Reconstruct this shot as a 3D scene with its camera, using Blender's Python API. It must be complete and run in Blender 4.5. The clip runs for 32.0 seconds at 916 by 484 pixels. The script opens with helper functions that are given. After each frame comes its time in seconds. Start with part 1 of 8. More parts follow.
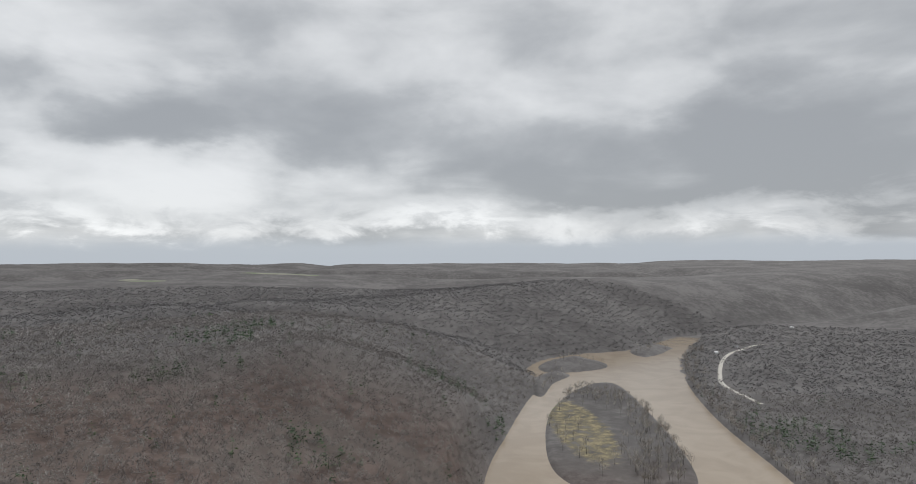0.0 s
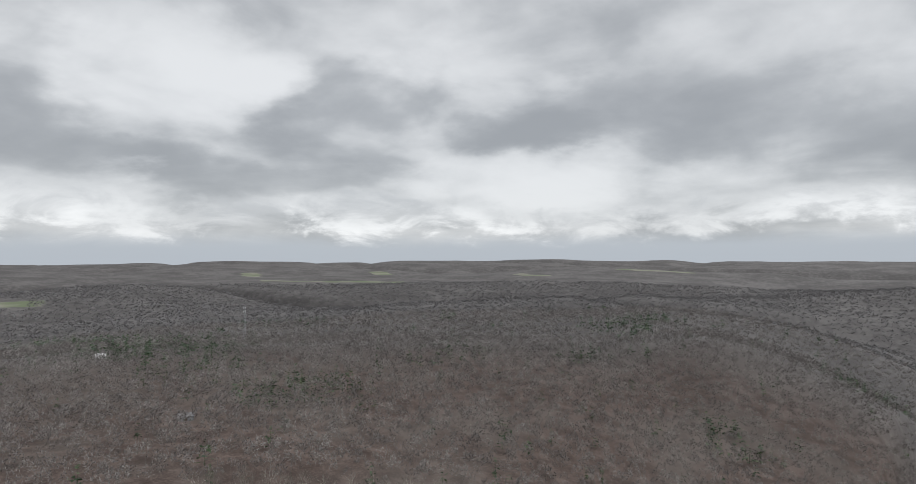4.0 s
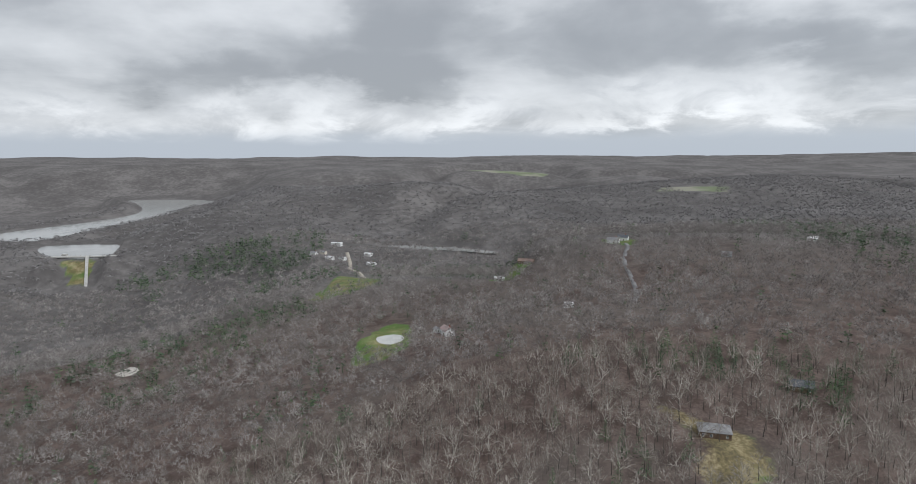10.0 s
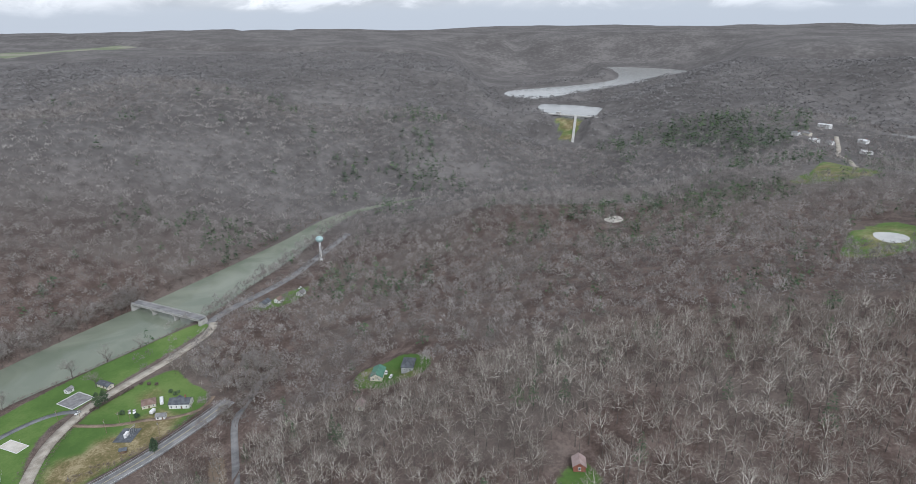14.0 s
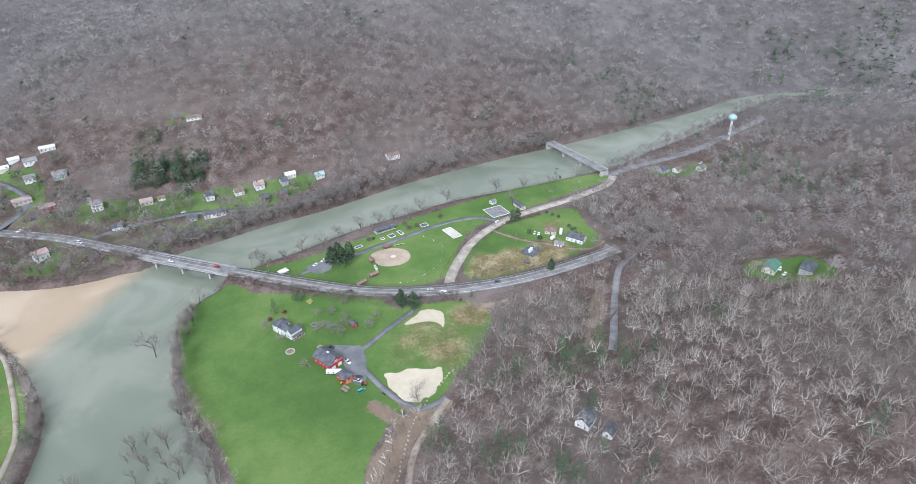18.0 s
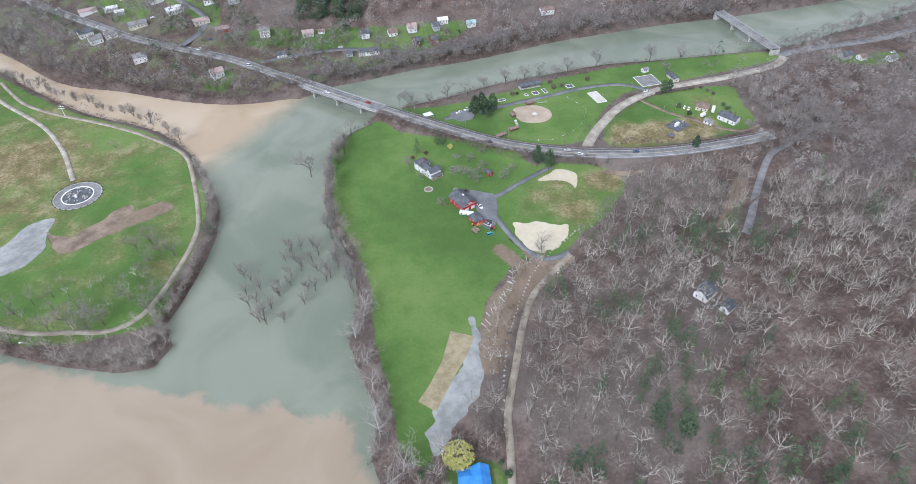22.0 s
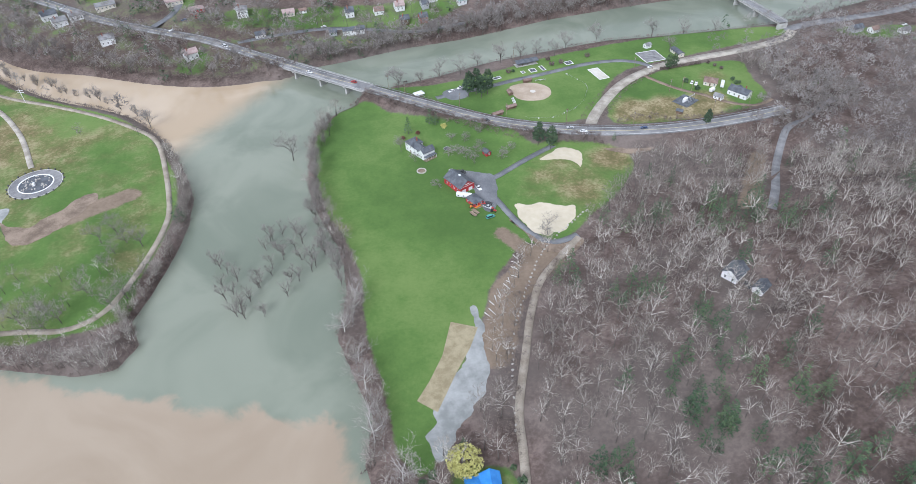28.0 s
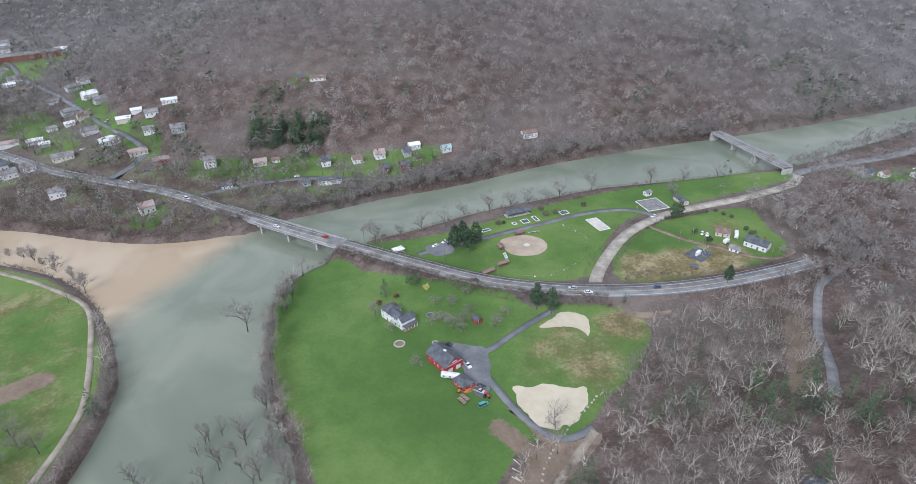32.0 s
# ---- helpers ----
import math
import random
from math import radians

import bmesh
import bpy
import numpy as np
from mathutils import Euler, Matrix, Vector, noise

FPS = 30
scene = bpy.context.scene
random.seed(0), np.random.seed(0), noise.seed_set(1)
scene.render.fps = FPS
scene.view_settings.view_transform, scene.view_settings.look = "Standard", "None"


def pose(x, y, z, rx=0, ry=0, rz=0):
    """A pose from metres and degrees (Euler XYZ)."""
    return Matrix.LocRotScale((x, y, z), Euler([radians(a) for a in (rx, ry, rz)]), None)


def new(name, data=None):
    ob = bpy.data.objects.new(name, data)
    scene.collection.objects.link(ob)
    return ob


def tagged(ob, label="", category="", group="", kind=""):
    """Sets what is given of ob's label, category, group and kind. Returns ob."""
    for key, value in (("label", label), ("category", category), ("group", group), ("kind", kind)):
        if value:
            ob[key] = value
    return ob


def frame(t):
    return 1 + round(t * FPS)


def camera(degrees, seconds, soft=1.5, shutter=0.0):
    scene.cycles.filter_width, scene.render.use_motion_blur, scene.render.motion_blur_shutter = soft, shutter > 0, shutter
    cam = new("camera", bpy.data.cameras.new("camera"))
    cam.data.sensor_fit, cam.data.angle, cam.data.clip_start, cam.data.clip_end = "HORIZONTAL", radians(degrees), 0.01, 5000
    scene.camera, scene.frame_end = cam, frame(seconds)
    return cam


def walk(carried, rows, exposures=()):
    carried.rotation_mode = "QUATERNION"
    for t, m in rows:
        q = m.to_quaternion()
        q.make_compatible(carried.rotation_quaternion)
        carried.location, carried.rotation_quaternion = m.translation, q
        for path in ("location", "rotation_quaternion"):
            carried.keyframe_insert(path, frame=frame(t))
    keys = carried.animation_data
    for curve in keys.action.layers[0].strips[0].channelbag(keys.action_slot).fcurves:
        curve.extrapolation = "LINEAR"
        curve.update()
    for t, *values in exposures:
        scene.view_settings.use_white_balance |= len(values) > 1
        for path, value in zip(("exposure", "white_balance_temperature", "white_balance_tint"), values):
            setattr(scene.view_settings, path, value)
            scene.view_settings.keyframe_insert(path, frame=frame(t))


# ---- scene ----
cam = camera(71.5, 32.0, 0.8)
METRES, EYE, TILT, LEAN, TURN = 360.0, 257.0, 1.4, 0.3, 0.0
ROWS = [
    (0.0, 0.0, 0.0, 0.0, 0.0, 0.0, -0.0),
    (0.5, -0.0131, -0.0156, 0.0006, 4.02, -0.0, 0.09),
    (1.0, -0.0255, -0.0313, 0.0011, 7.97, -0.01, 0.16),
    (1.5, -0.0373, -0.0478, 0.0016, 12.09, -0.04, 0.25),
    (2.0, -0.0485, -0.0656, 0.0021, 16.16, -0.06, 0.31),
    (2.5, -0.0586, -0.0834, 0.0029, 20.06, -0.09, 0.4),
    (3.0, -0.068, -0.1027, 0.0035, 23.94, -0.11, 0.45),
    (3.5, -0.0753, -0.1228, 0.0034, 28.0, -0.08, 0.57),
    (5.5, -0.0901, -0.2059, 0.0085, 44.16, -0.07, 0.97),
    (6.0, -0.0904, -0.2275, 0.0092, 48.23, -0.07, 1.06),
    (6.5, -0.0899, -0.2497, 0.0098, 52.33, -0.68, 1.17),
    (7.0, -0.0873, -0.2716, 0.0104, 56.9, -1.62, 1.3),
    (7.5, -0.0831, -0.2934, 0.0111, 61.48, -2.63, 1.37),
    (8.0, -0.0756, -0.3136, 0.0115, 66.39, -3.67, 1.47),
    (8.5, -0.0664, -0.3331, 0.0108, 71.15, -4.81, 1.6),
    (9.0, -0.0556, -0.3515, 0.0099, 76.02, -6.03, 1.67),
    (9.5, -0.0435, -0.3692, 0.0101, 80.9, -7.33, 1.72),
    (10.0, -0.03, -0.3848, 0.0092, 85.89, -8.61, 1.77),
    (10.5, -0.0161, -0.398, 0.0072, 90.88, -9.83, 1.81),
    (11.0, -0.0025, -0.4096, 0.0074, 95.82, -11.08, 1.87),
    (11.5, 0.0111, -0.4203, 0.0085, 100.8, -12.36, 1.94),
    (12.0, 0.0234, -0.4283, 0.0078, 105.84, -13.56, 1.98),
    (12.5, 0.0358, -0.4357, 0.0086, 110.79, -14.8, 1.99),
    (13.0, 0.0479, -0.4417, 0.0093, 115.55, -16.06, 1.96),
    (13.5, 0.0603, -0.447, 0.0097, 120.44, -17.3, 1.97),
    (14.0, 0.0728, -0.4514, 0.0104, 125.36, -18.54, 1.96),
    (14.5, 0.0851, -0.454, 0.0104, 129.86, -19.81, 1.92),
    (16.5, 0.1317, -0.4578, 0.0108, 146.58, -24.9, 1.67),
    (17.0, 0.1418, -0.4578, 0.011, 151.16, -26.24, 1.65),
    (17.5, 0.1513, -0.4572, 0.0103, 155.86, -27.55, 1.59),
    (18.0, 0.1591, -0.4562, 0.0107, 160.49, -28.84, 1.59),
    (18.5, 0.1654, -0.4544, 0.0109, 165.13, -30.17, 1.55),
    (19.0, 0.1714, -0.4514, 0.0112, 169.12, -31.51, 1.48),
    (19.5, 0.1757, -0.4477, 0.0112, 172.93, -32.9, 1.41),
    (20.0, 0.1787, -0.4423, 0.0109, 174.28, -34.57, 1.35),
    (20.5, 0.1818, -0.4368, 0.011, 174.27, -36.35, 1.31),
    (21.0, 0.1846, -0.4306, 0.0106, 174.24, -38.1, 1.26),
    (21.5, 0.1869, -0.4245, 0.0105, 174.18, -39.79, 1.22),
    (22.0, 0.1886, -0.4191, 0.008, 174.14, -40.28, 1.2),
    (22.5, 0.1898, -0.4144, 0.0023, 174.1, -40.26, 1.17),
    (23.0, 0.1916, -0.4099, -0.0046, 174.04, -40.29, 1.14),
    (23.5, 0.1937, -0.4049, -0.0121, 174.03, -40.29, 1.14),
    (24.0, 0.1964, -0.4005, -0.0192, 174.0, -40.3, 1.17),
    (24.5, 0.1988, -0.398, -0.0262, 173.93, -40.33, 1.17),
    (25.0, 0.2003, -0.3996, -0.0333, 173.88, -40.33, 1.19),
    (25.5, 0.2016, -0.4051, -0.0401, 173.83, -40.33, 1.21),
    (27.5, 0.2008, -0.4565, -0.0657, 173.28, -40.42, 1.29),
    (28.0, 0.1994, -0.4742, -0.0719, 172.66, -40.2, 1.31),
    (28.5, 0.1972, -0.4935, -0.0781, 172.06, -38.11, 1.33),
    (29.0, 0.1944, -0.5138, -0.0845, 171.48, -35.51, 1.36),
    (29.5, 0.1918, -0.5344, -0.0904, 170.89, -32.88, 1.37),
    (30.0, 0.1883, -0.556, -0.0971, 170.35, -30.25, 1.4),
    (30.5, 0.1847, -0.5779, -0.1036, 170.17, -28.42, 1.39),
    (31.0, 0.1813, -0.5996, -0.1097, 170.16, -28.23, 1.39),
    (31.5, 0.1774, -0.6219, -0.1164, 170.38, -28.22, 1.39),
    (32.0, 0.1735, -0.6445, -0.1227, 171.36, -28.21, 1.35),
]
walk(cam, [(t, pose(0, 0, EYE, TILT, LEAN, TURN) @ pose(METRES * x, METRES * y, METRES * z, 90 + pitch, roll, yaw)) for t, x, y, z, yaw, pitch, roll in ROWS], [(0.0, 0.5, 6400, 9), (2.0, 0.46, 6400, 9), (6.0, 0.48, 6300, 9), (10.0, 0.56, 6200, 9), (12.0, 0.58, 6100, 9), (14.0, 0.74, 6000, 10), (15.0, 0.97, 5950, 12), (17.0, 1.38, 5750, 12), (18.0, 1.3, 5700, 12), (19.0, 0.83, 5700, 12), (20.0, 0.9, 5700, 12), (22.0, 1.18, 5700, 12), (28.0, 1.22, 5700, 12), (30.0, 1.1, 5700, 12), (31.0, 0.92, 5700, 12), (32.0, 0.98, 5700, 12)])

scene.render.film_transparent = False

# ---------- world: low overcast sky with a bright band above the horizon ----------
SKY = bpy.data.worlds.new("overcast_sky")
scene.world = SKY
SKY.use_nodes = True


class Nodes:
    """Short way to write a node tree."""

    def __init__(self, tree):
        self.tree = tree
        tree.nodes.clear()

    def add(self, kind, ins=None, **settings):
        n = self.tree.nodes.new(kind)
        for k, v in settings.items():
            setattr_safe(n, k, v)
        for k, v in (ins or {}).items():
            self.put(n.inputs[k], v)
        return n

    def put(self, socket, v):
        if isinstance(v, bpy.types.NodeSocket):
            self.tree.links.new(v, socket)
        elif isinstance(v, bpy.types.Node):
            self.tree.links.new(v.outputs[0], socket)
        else:
            if isinstance(v, (tuple, list)) and len(v) == 3 and socket.type == "RGBA":
                v = (*v, 1)
            socket.default_value = v

    def math(self, op, a, b=None, c=None, clamp=False):
        n = self.add("ShaderNodeMath", operation=op, use_clamp=clamp)
        for i, v in enumerate((a, b, c)):
            if v is not None:
                self.put(n.inputs[i], v)
        return n.outputs[0]

    def vec(self, op, a, b=None):
        n = self.add("ShaderNodeVectorMath", operation=op)
        self.put(n.inputs[0], a)
        if b is not None:
            self.put(n.inputs[1], b)
        return n.outputs["Value"] if op in ("DOT_PRODUCT", "LENGTH", "DISTANCE") else n.outputs[0]

    def noise(self, vector, scale, detail=4, rough=0.5, distortion=0.0):
        return self.add("ShaderNodeTexNoise", {"Vector": vector, "Scale": scale, "Detail": detail, "Roughness": rough, "Distortion": distortion}).outputs[0]

    def ramp(self, fac, stops, mode="LINEAR"):
        n = self.add("ShaderNodeValToRGB", {"Fac": fac})
        n.color_ramp.interpolation = mode
        el = n.color_ramp.elements
        while len(el) < len(stops):
            el.new(0.5)
        for e, (p, c) in zip(el, stops):
            e.position = p
            e.color = (*c, 1) if isinstance(c, (tuple, list)) else (c, c, c, 1)
        return n.outputs[0]

    def span(self, v, a, b, c=0.0, d=1.0):
        n = self.add("ShaderNodeMapRange", {"Value": v, "From Min": a, "From Max": b, "To Min": c, "To Max": d}, interpolation_type="SMOOTHSTEP")
        return n.outputs[0]

    def mix(self, fac, a, b, mode="MIX"):
        n = self.add("ShaderNodeMix", data_type="RGBA", blend_type=mode)
        self.put(n.inputs[0], fac)
        self.put(n.inputs[6], a)
        self.put(n.inputs[7], b)
        return n.outputs[2]


def setattr_safe(n, k, v):
    if k == "operation":
        n.operation = v
    elif k == "use_clamp":
        n.use_clamp = v
    elif k == "interpolation_type":
        n.interpolation_type = v
    elif k == "data_type":
        n.data_type = v
    elif k == "blend_type":
        n.blend_type = v
    elif k == "attribute_name":
        n.attribute_name = v
    elif k == "sky_type":
        n.sky_type = v
    elif k == "sun_disc":
        n.sun_disc = v
    elif k == "sun_elevation":
        n.sun_elevation = v
    elif k == "sun_rotation":
        n.sun_rotation = v
    elif k == "feature":
        n.feature = v


SUN_EL, SUN_ROT = radians(38), radians(150)


def bank(n, yaw, rise, at, up, wide, tall):
    """A soft cloud bank round a direction: yaw to the left of ahead and height, half width and half height in degrees."""
    u = n.math("MULTIPLY", n.math("SUBTRACT", yaw, at), 1 / wide)
    v = n.math("MULTIPLY", n.math("SUBTRACT", rise, up), 1 / tall)
    return n.span(n.math("ADD", n.math("MULTIPLY", u, u), n.math("MULTIPLY", v, v)), 1.6, 0.0)


def make_sky():
    n = Nodes(SKY.node_tree)
    way = n.vec("NORMALIZE", n.add("ShaderNodeTexCoord").outputs["Generated"])
    sep = n.add("ShaderNodeSeparateXYZ", {0: way})
    up = sep.outputs[2]
    high = n.math("ADD", n.math("MAXIMUM", up, 0.0), 0.16)
    flat = n.add("ShaderNodeCombineXYZ", {0: n.math("DIVIDE", sep.outputs[0], high), 1: n.math("DIVIDE", sep.outputs[1], high), 2: 0.0}).outputs[0]
    # ragged shift of the banks' edges
    shift = n.add("ShaderNodeSeparateXYZ", {0: n.add("ShaderNodeTexNoise", {"Vector": n.vec("MULTIPLY", way, (1.0, 1.0, 2.2)), "Scale": 4.5, "Detail": 7.0, "Roughness": 0.52}).outputs["Color"]})
    yaw = n.math("MULTIPLY", n.math("ARCTAN2", n.math("MULTIPLY", sep.outputs[0], -1.0), sep.outputs[1]), 180 / math.pi)
    rise = n.math("MULTIPLY", n.math("ARCSINE", up), 180 / math.pi)
    yaw = n.math("ADD", yaw, n.math("MULTIPLY", n.math("SUBTRACT", shift.outputs[0], 0.5), 22.0))
    rise = n.math("ADD", rise, n.math("MULTIPLY", n.math("SUBTRACT", shift.outputs[1], 0.5), 9.0))
    big = n.noise(n.vec("ADD", flat, (3.1, 7.7, 0.0)), 0.75, 6, 0.55, 0.35)
    puffs = n.noise(n.vec("MULTIPLY", way, (1.0, 1.0, 2.1)), 4.6, 9, 0.5, 0.25)
    body = n.math("ADD", n.math("MULTIPLY", big, 0.5), n.math("MULTIPLY", puffs, 0.5))
    for at, height, wide, tall, amount in BANKS:
        body = n.math("ADD", body, n.math("MULTIPLY", bank(n, yaw, rise, at, height, wide, tall), amount))
    cloud = n.ramp(n.span(body, 0.26, 0.74), [(0.0, (0.255, 0.262, 0.275)), (0.3, (0.335, 0.342, 0.353)), (0.55, (0.43, 0.435, 0.443)), (0.8, (0.515, 0.518, 0.524)), (1.0, (0.585, 0.586, 0.59))])
    # torn white edge of the cloud sheet above the horizon
    torn = n.noise(n.vec("MULTIPLY", way, (1.0, 1.0, 2.6)), 9.0, 9, 0.6, 0.4)
    edge = n.math("ADD", rise, n.math("MULTIPLY", n.math("SUBTRACT", torn, 0.5), 9.0))
    white = n.math("MULTIPLY", n.span(edge, 0.9, 2.4), n.span(edge, 5.4, 2.6))
    bright = n.ramp(n.span(torn, 0.32, 0.68), [(0.0, (0.40, 0.407, 0.42)), (0.5, (0.54, 0.543, 0.55)), (1.0, (0.76, 0.76, 0.76))])
    cloud = n.mix(n.math("MULTIPLY", white, 0.8), cloud, bright)
    # rain-grey veil over the horizon
    low = n.math("ADD", n.math("MULTIPLY", up, 57.3), n.math("MULTIPLY", n.math("SUBTRACT", torn, 0.5), 1.6))
    cloud = n.mix(n.span(low, 2.3, 0.6), cloud, (0.345, 0.37, 0.405))
    sky = n.add("ShaderNodeTexSky", sky_type="NISHITA", sun_disc=False, sun_elevation=SUN_EL, sun_rotation=SUN_ROT)
    blue = n.mix(1.0, sky.outputs[0], (0.1, 0.1, 0.1), "MULTIPLY")
    out = n.mix(0.96, blue, cloud)
    bg = n.add("ShaderNodeBackground", {"Color": out, "Strength": 1.0})
    n.add("ShaderNodeOutputWorld", {0: bg})


# darker and lighter parts of the cloud sheet: yaw, height, half width and half height in degrees, amount
BANKS = [(-16, 8, 20, 4.5, -0.19), (-30, 8, 13, 6, -0.17), (-30, 15, 12, 5, -0.07), (5, 11, 9, 3.5, -0.08), (21, 12.5, 10, 2.6, -0.06), (24, 7.0, 12, 3.4, 0.20), (34, 13, 8, 5, 0.09), (30, 20, 14, 5, 0.09), (5, 20, 16, 5, 0.0), (-13, 18, 11, 5, -0.07), (25, 11.5, 6, 1.8, -0.08), (42, 13, 8, 4, -0.17), (57, 15, 9, 6, 0.18), (51, 6.8, 15, 2.2, -0.14), (71, 9.5, 11, 3.6, -0.14), (90, 13, 7, 6, -0.15), (77, 18, 8, 3.5, 0.12), (91, 5.5, 7, 2.4, -0.14), (104, 11, 6, 4, 0.05), (106, 5.5, 8, 2.0, -0.13), (117, 7.5, 7, 3.5, 0.0), (118, 14, 7, 4, -0.10), (132, 9, 10, 4, 0.05)]
make_sky()

sun_data = bpy.data.lights.new("sun", "SUN")
sun_data.energy, sun_data.angle, sun_data.color = 1.45, radians(25), (1.0, 0.99, 0.97)
sun = new("sun", sun_data)
sun.rotation_euler = (radians(52), 0, radians(150))

# ---------- plan: shores, flats and the shape of the land ----------


def curve(points, step=6.0, closed=False):
    """Catmull-Rom line through the control points."""
    p = np.array(points, float)
    n = len(p)
    out = []
    for i in range(n if closed else n - 1):
        if closed:
            a, b, c, d = (p[(i + k) % n] for k in (-1, 0, 1, 2))
        else:
            a, b, c, d = p[max(i - 1, 0)], p[i], p[i + 1], p[min(i + 2, n - 1)]
        m = max(1, int(np.linalg.norm(c - b) / step))
        for t in np.arange(m) / m:
            out.append(0.5 * (2 * b + (c - a) * t + (2 * a - 5 * b + 4 * c - d) * t * t + (3 * b - a - 3 * c + d) * t ** 3))
    if not closed:
        out.append(p[-1])
    return np.array(out)


def inside(poly, x, y):
    hit = np.zeros(x.shape, bool)
    px, py = poly[:, 0], poly[:, 1]
    qx, qy = np.roll(px, -1), np.roll(py, -1)
    for ax, ay, bx, by in zip(px, py, qx, qy):
        if ay != by:
            hit ^= ((ay > y) != (by > y)) & (x < (bx - ax) * (y - ay) / (by - ay) + ax)
    return hit


def far_from(line, x, y, closed=False):
    """Distance to a line, worked out with nearest points on its segments."""
    best = np.full(x.shape, 1e9)
    q = np.vstack([line, line[:1]]) if closed else line
    for (ax, ay), (bx, by) in zip(q[:-1], q[1:]):
        dx, dy = bx - ax, by - ay
        s = np.clip(((x - ax) * dx + (y - ay) * dy) / (dx * dx + dy * dy + 1e-9), 0, 1)
        best = np.minimum(best, (x - ax - s * dx) ** 2 + (y - ay - s * dy) ** 2)
    return np.sqrt(best)


def signed(poly, x, y):
    d = far_from(poly, x, y, True)
    return np.where(inside(poly, x, y), -d, d)


FARM_SHORE = [(60, -150), (78, -235), (88, -281), (94, -300), (90, -321), (97, -340), (105, -365), (101, -394), (106, -430), (116, -455), (123, -480), (125, -510), (122, -545), (111, -568), (95, -580)]
GREEN_RIGHT = [(67, -604), (34, -614), (-12, -632), (-60, -644), (-111, -655), (-161, -657), (-229, -662), (-290, -670), (-340, -690), (-390, -707), (-450, -731), (-550, -774), (-610, -784), (-690, -766), (-750, -738)]
GREEN_LEFT = [(-754, -742), (-695, -776), (-615, -800), (-550, -803), (-461, -779), (-355, -757), (-265, -741), (-194, -731), (-133, -719), (-76, -706), (-43, -694), (9, -677), (56, -667), (92, -654), (125, -645)]
FAR_SHORE = [(145, -632), (195, -624), (243, -634), (300, -658), (360, -682), (450, -760), (620, -860), (900, -1000)]
PARK_SHORE = [(920, -970), (640, -830), (470, -745), (420, -709), (388, -680), (353, -650), (316, -622), (280, -604), (254, -588), (232, -565), (215, -540), (201, -511), (191, -483), (189, -459), (193, -428), (198, -405), (203, -389), (196, -374), (203, -361), (220, -360), (247, -367), (284, -380), (450, -450), (800, -560)]
EAST_BANK = [(800, -380), (480, -230), (360, -60), (330, 150), (335, 400), (378, 724), (406, 1000), (458, 1271), (530, 1520), (621, 1741), (740, 1950), (902, 2130), (1345, 2350), (1900, 2650), (3200, 3100)]
WEST_BANK = [(3200, 3200), (1900, 2730), (1345, 2410), (923, 2225), (754, 2140), (616, 1935), (471, 1760), (334, 1700), (213, 1600), (150, 1440), (171, 1320), (118, 1127), (72, 940), (28, 729), (15, 400), (30, 100)]
WATER = np.vstack([curve(c, 14) for c in (FARM_SHORE, GREEN_RIGHT, GREEN_LEFT, FAR_SHORE, PARK_SHORE, EAST_BANK, WEST_BANK)])
ISLAND = curve([(125, 730), (116, 850), (158, 1080), (250, 1270), (316, 1290), (312, 1040), (288, 803), (255, 700), (190, 690)], 14, True)
MUD = [curve(c, 12, True) for c in ([(150, 1180), (190, 1300), (240, 1390), (190, 1400), (140, 1290)], [(210, 1420), (330, 1470), (345, 1560), (250, 1600), (190, 1500)], [(480, 1640), (590, 1780), (560, 1830), (470, 1740)])]

# ground that is flat beside the rivers
FARM_FLAT = np.array([(38, -262), (33, -297), (31, -315), (23, -341), (14, -366), (3, -388), (-12, -405), (-30, -424), (-60, -452), (-100, -484), (-150, -498), (-200, -512), (-245, -555), (-268, -610), (-290, -670), (-161, -657), (-60, -644), (34, -614), (95, -580), (123, -510), (106, -430), (97, -340), (88, -281), (70, -235)], float)
PARK_FLAT = np.array([(196, -374), (220, -360), (284, -380), (800, -560), (1400, -800), (1400, -1000), (920, -970), (470, -745), (316, -622), (232, -565), (189, -459)], float)
TOWN_FLAT = np.array([(125, -645), (200, -625), (300, -658), (450, -760), (620, -860), (640, -1000), (470, -1020), (400, -960), (330, -830), (262, -770), (200, -742), (60, -722), (-10, -700), (56, -667)], float)
EAST_FLAT = np.array([(330, 150), (335, 400), (378, 724), (458, 1271), (621, 1741), (902, 2130), (1345, 2350), (1500, 2000), (1400, 1500), (1000, 1000), (800, 400), (800, -380), (480, -230)], float)
WEST_FLAT = np.array([(-268, -610), (-330, -600), (-420, -650), (-560, -720), (-680, -690), (-800, -560), (-1000, -540), (-1240, -765), (-1240, -820), (-900, -680), (-780, -760), (-560, -815), (-355, -762), (-290, -670)], float)
LAKE_Z = 50.0
LAKE_NEAR = curve([(-1318, -850), (-1310, -765), (-1400, -760), (-1490, -790), (-1490, -960), (-1400, -930)], 30, True)
LAKE_FAR = curve([(-1590, -1030), (-1800, -1005), (-2129, -968), (-2450, -955), (-2760, -965), (-2900, -1150), (-2890, -1370), (-2700, -1270), (-2485, -1160), (-2250, -1080), (-2040, -1100), (-1880, -1160), (-1721, -1210), (-1600, -1140)], 40, True)
LAKES = [LAKE_NEAR, LAKE_FAR]
ARM_Z = 66.0
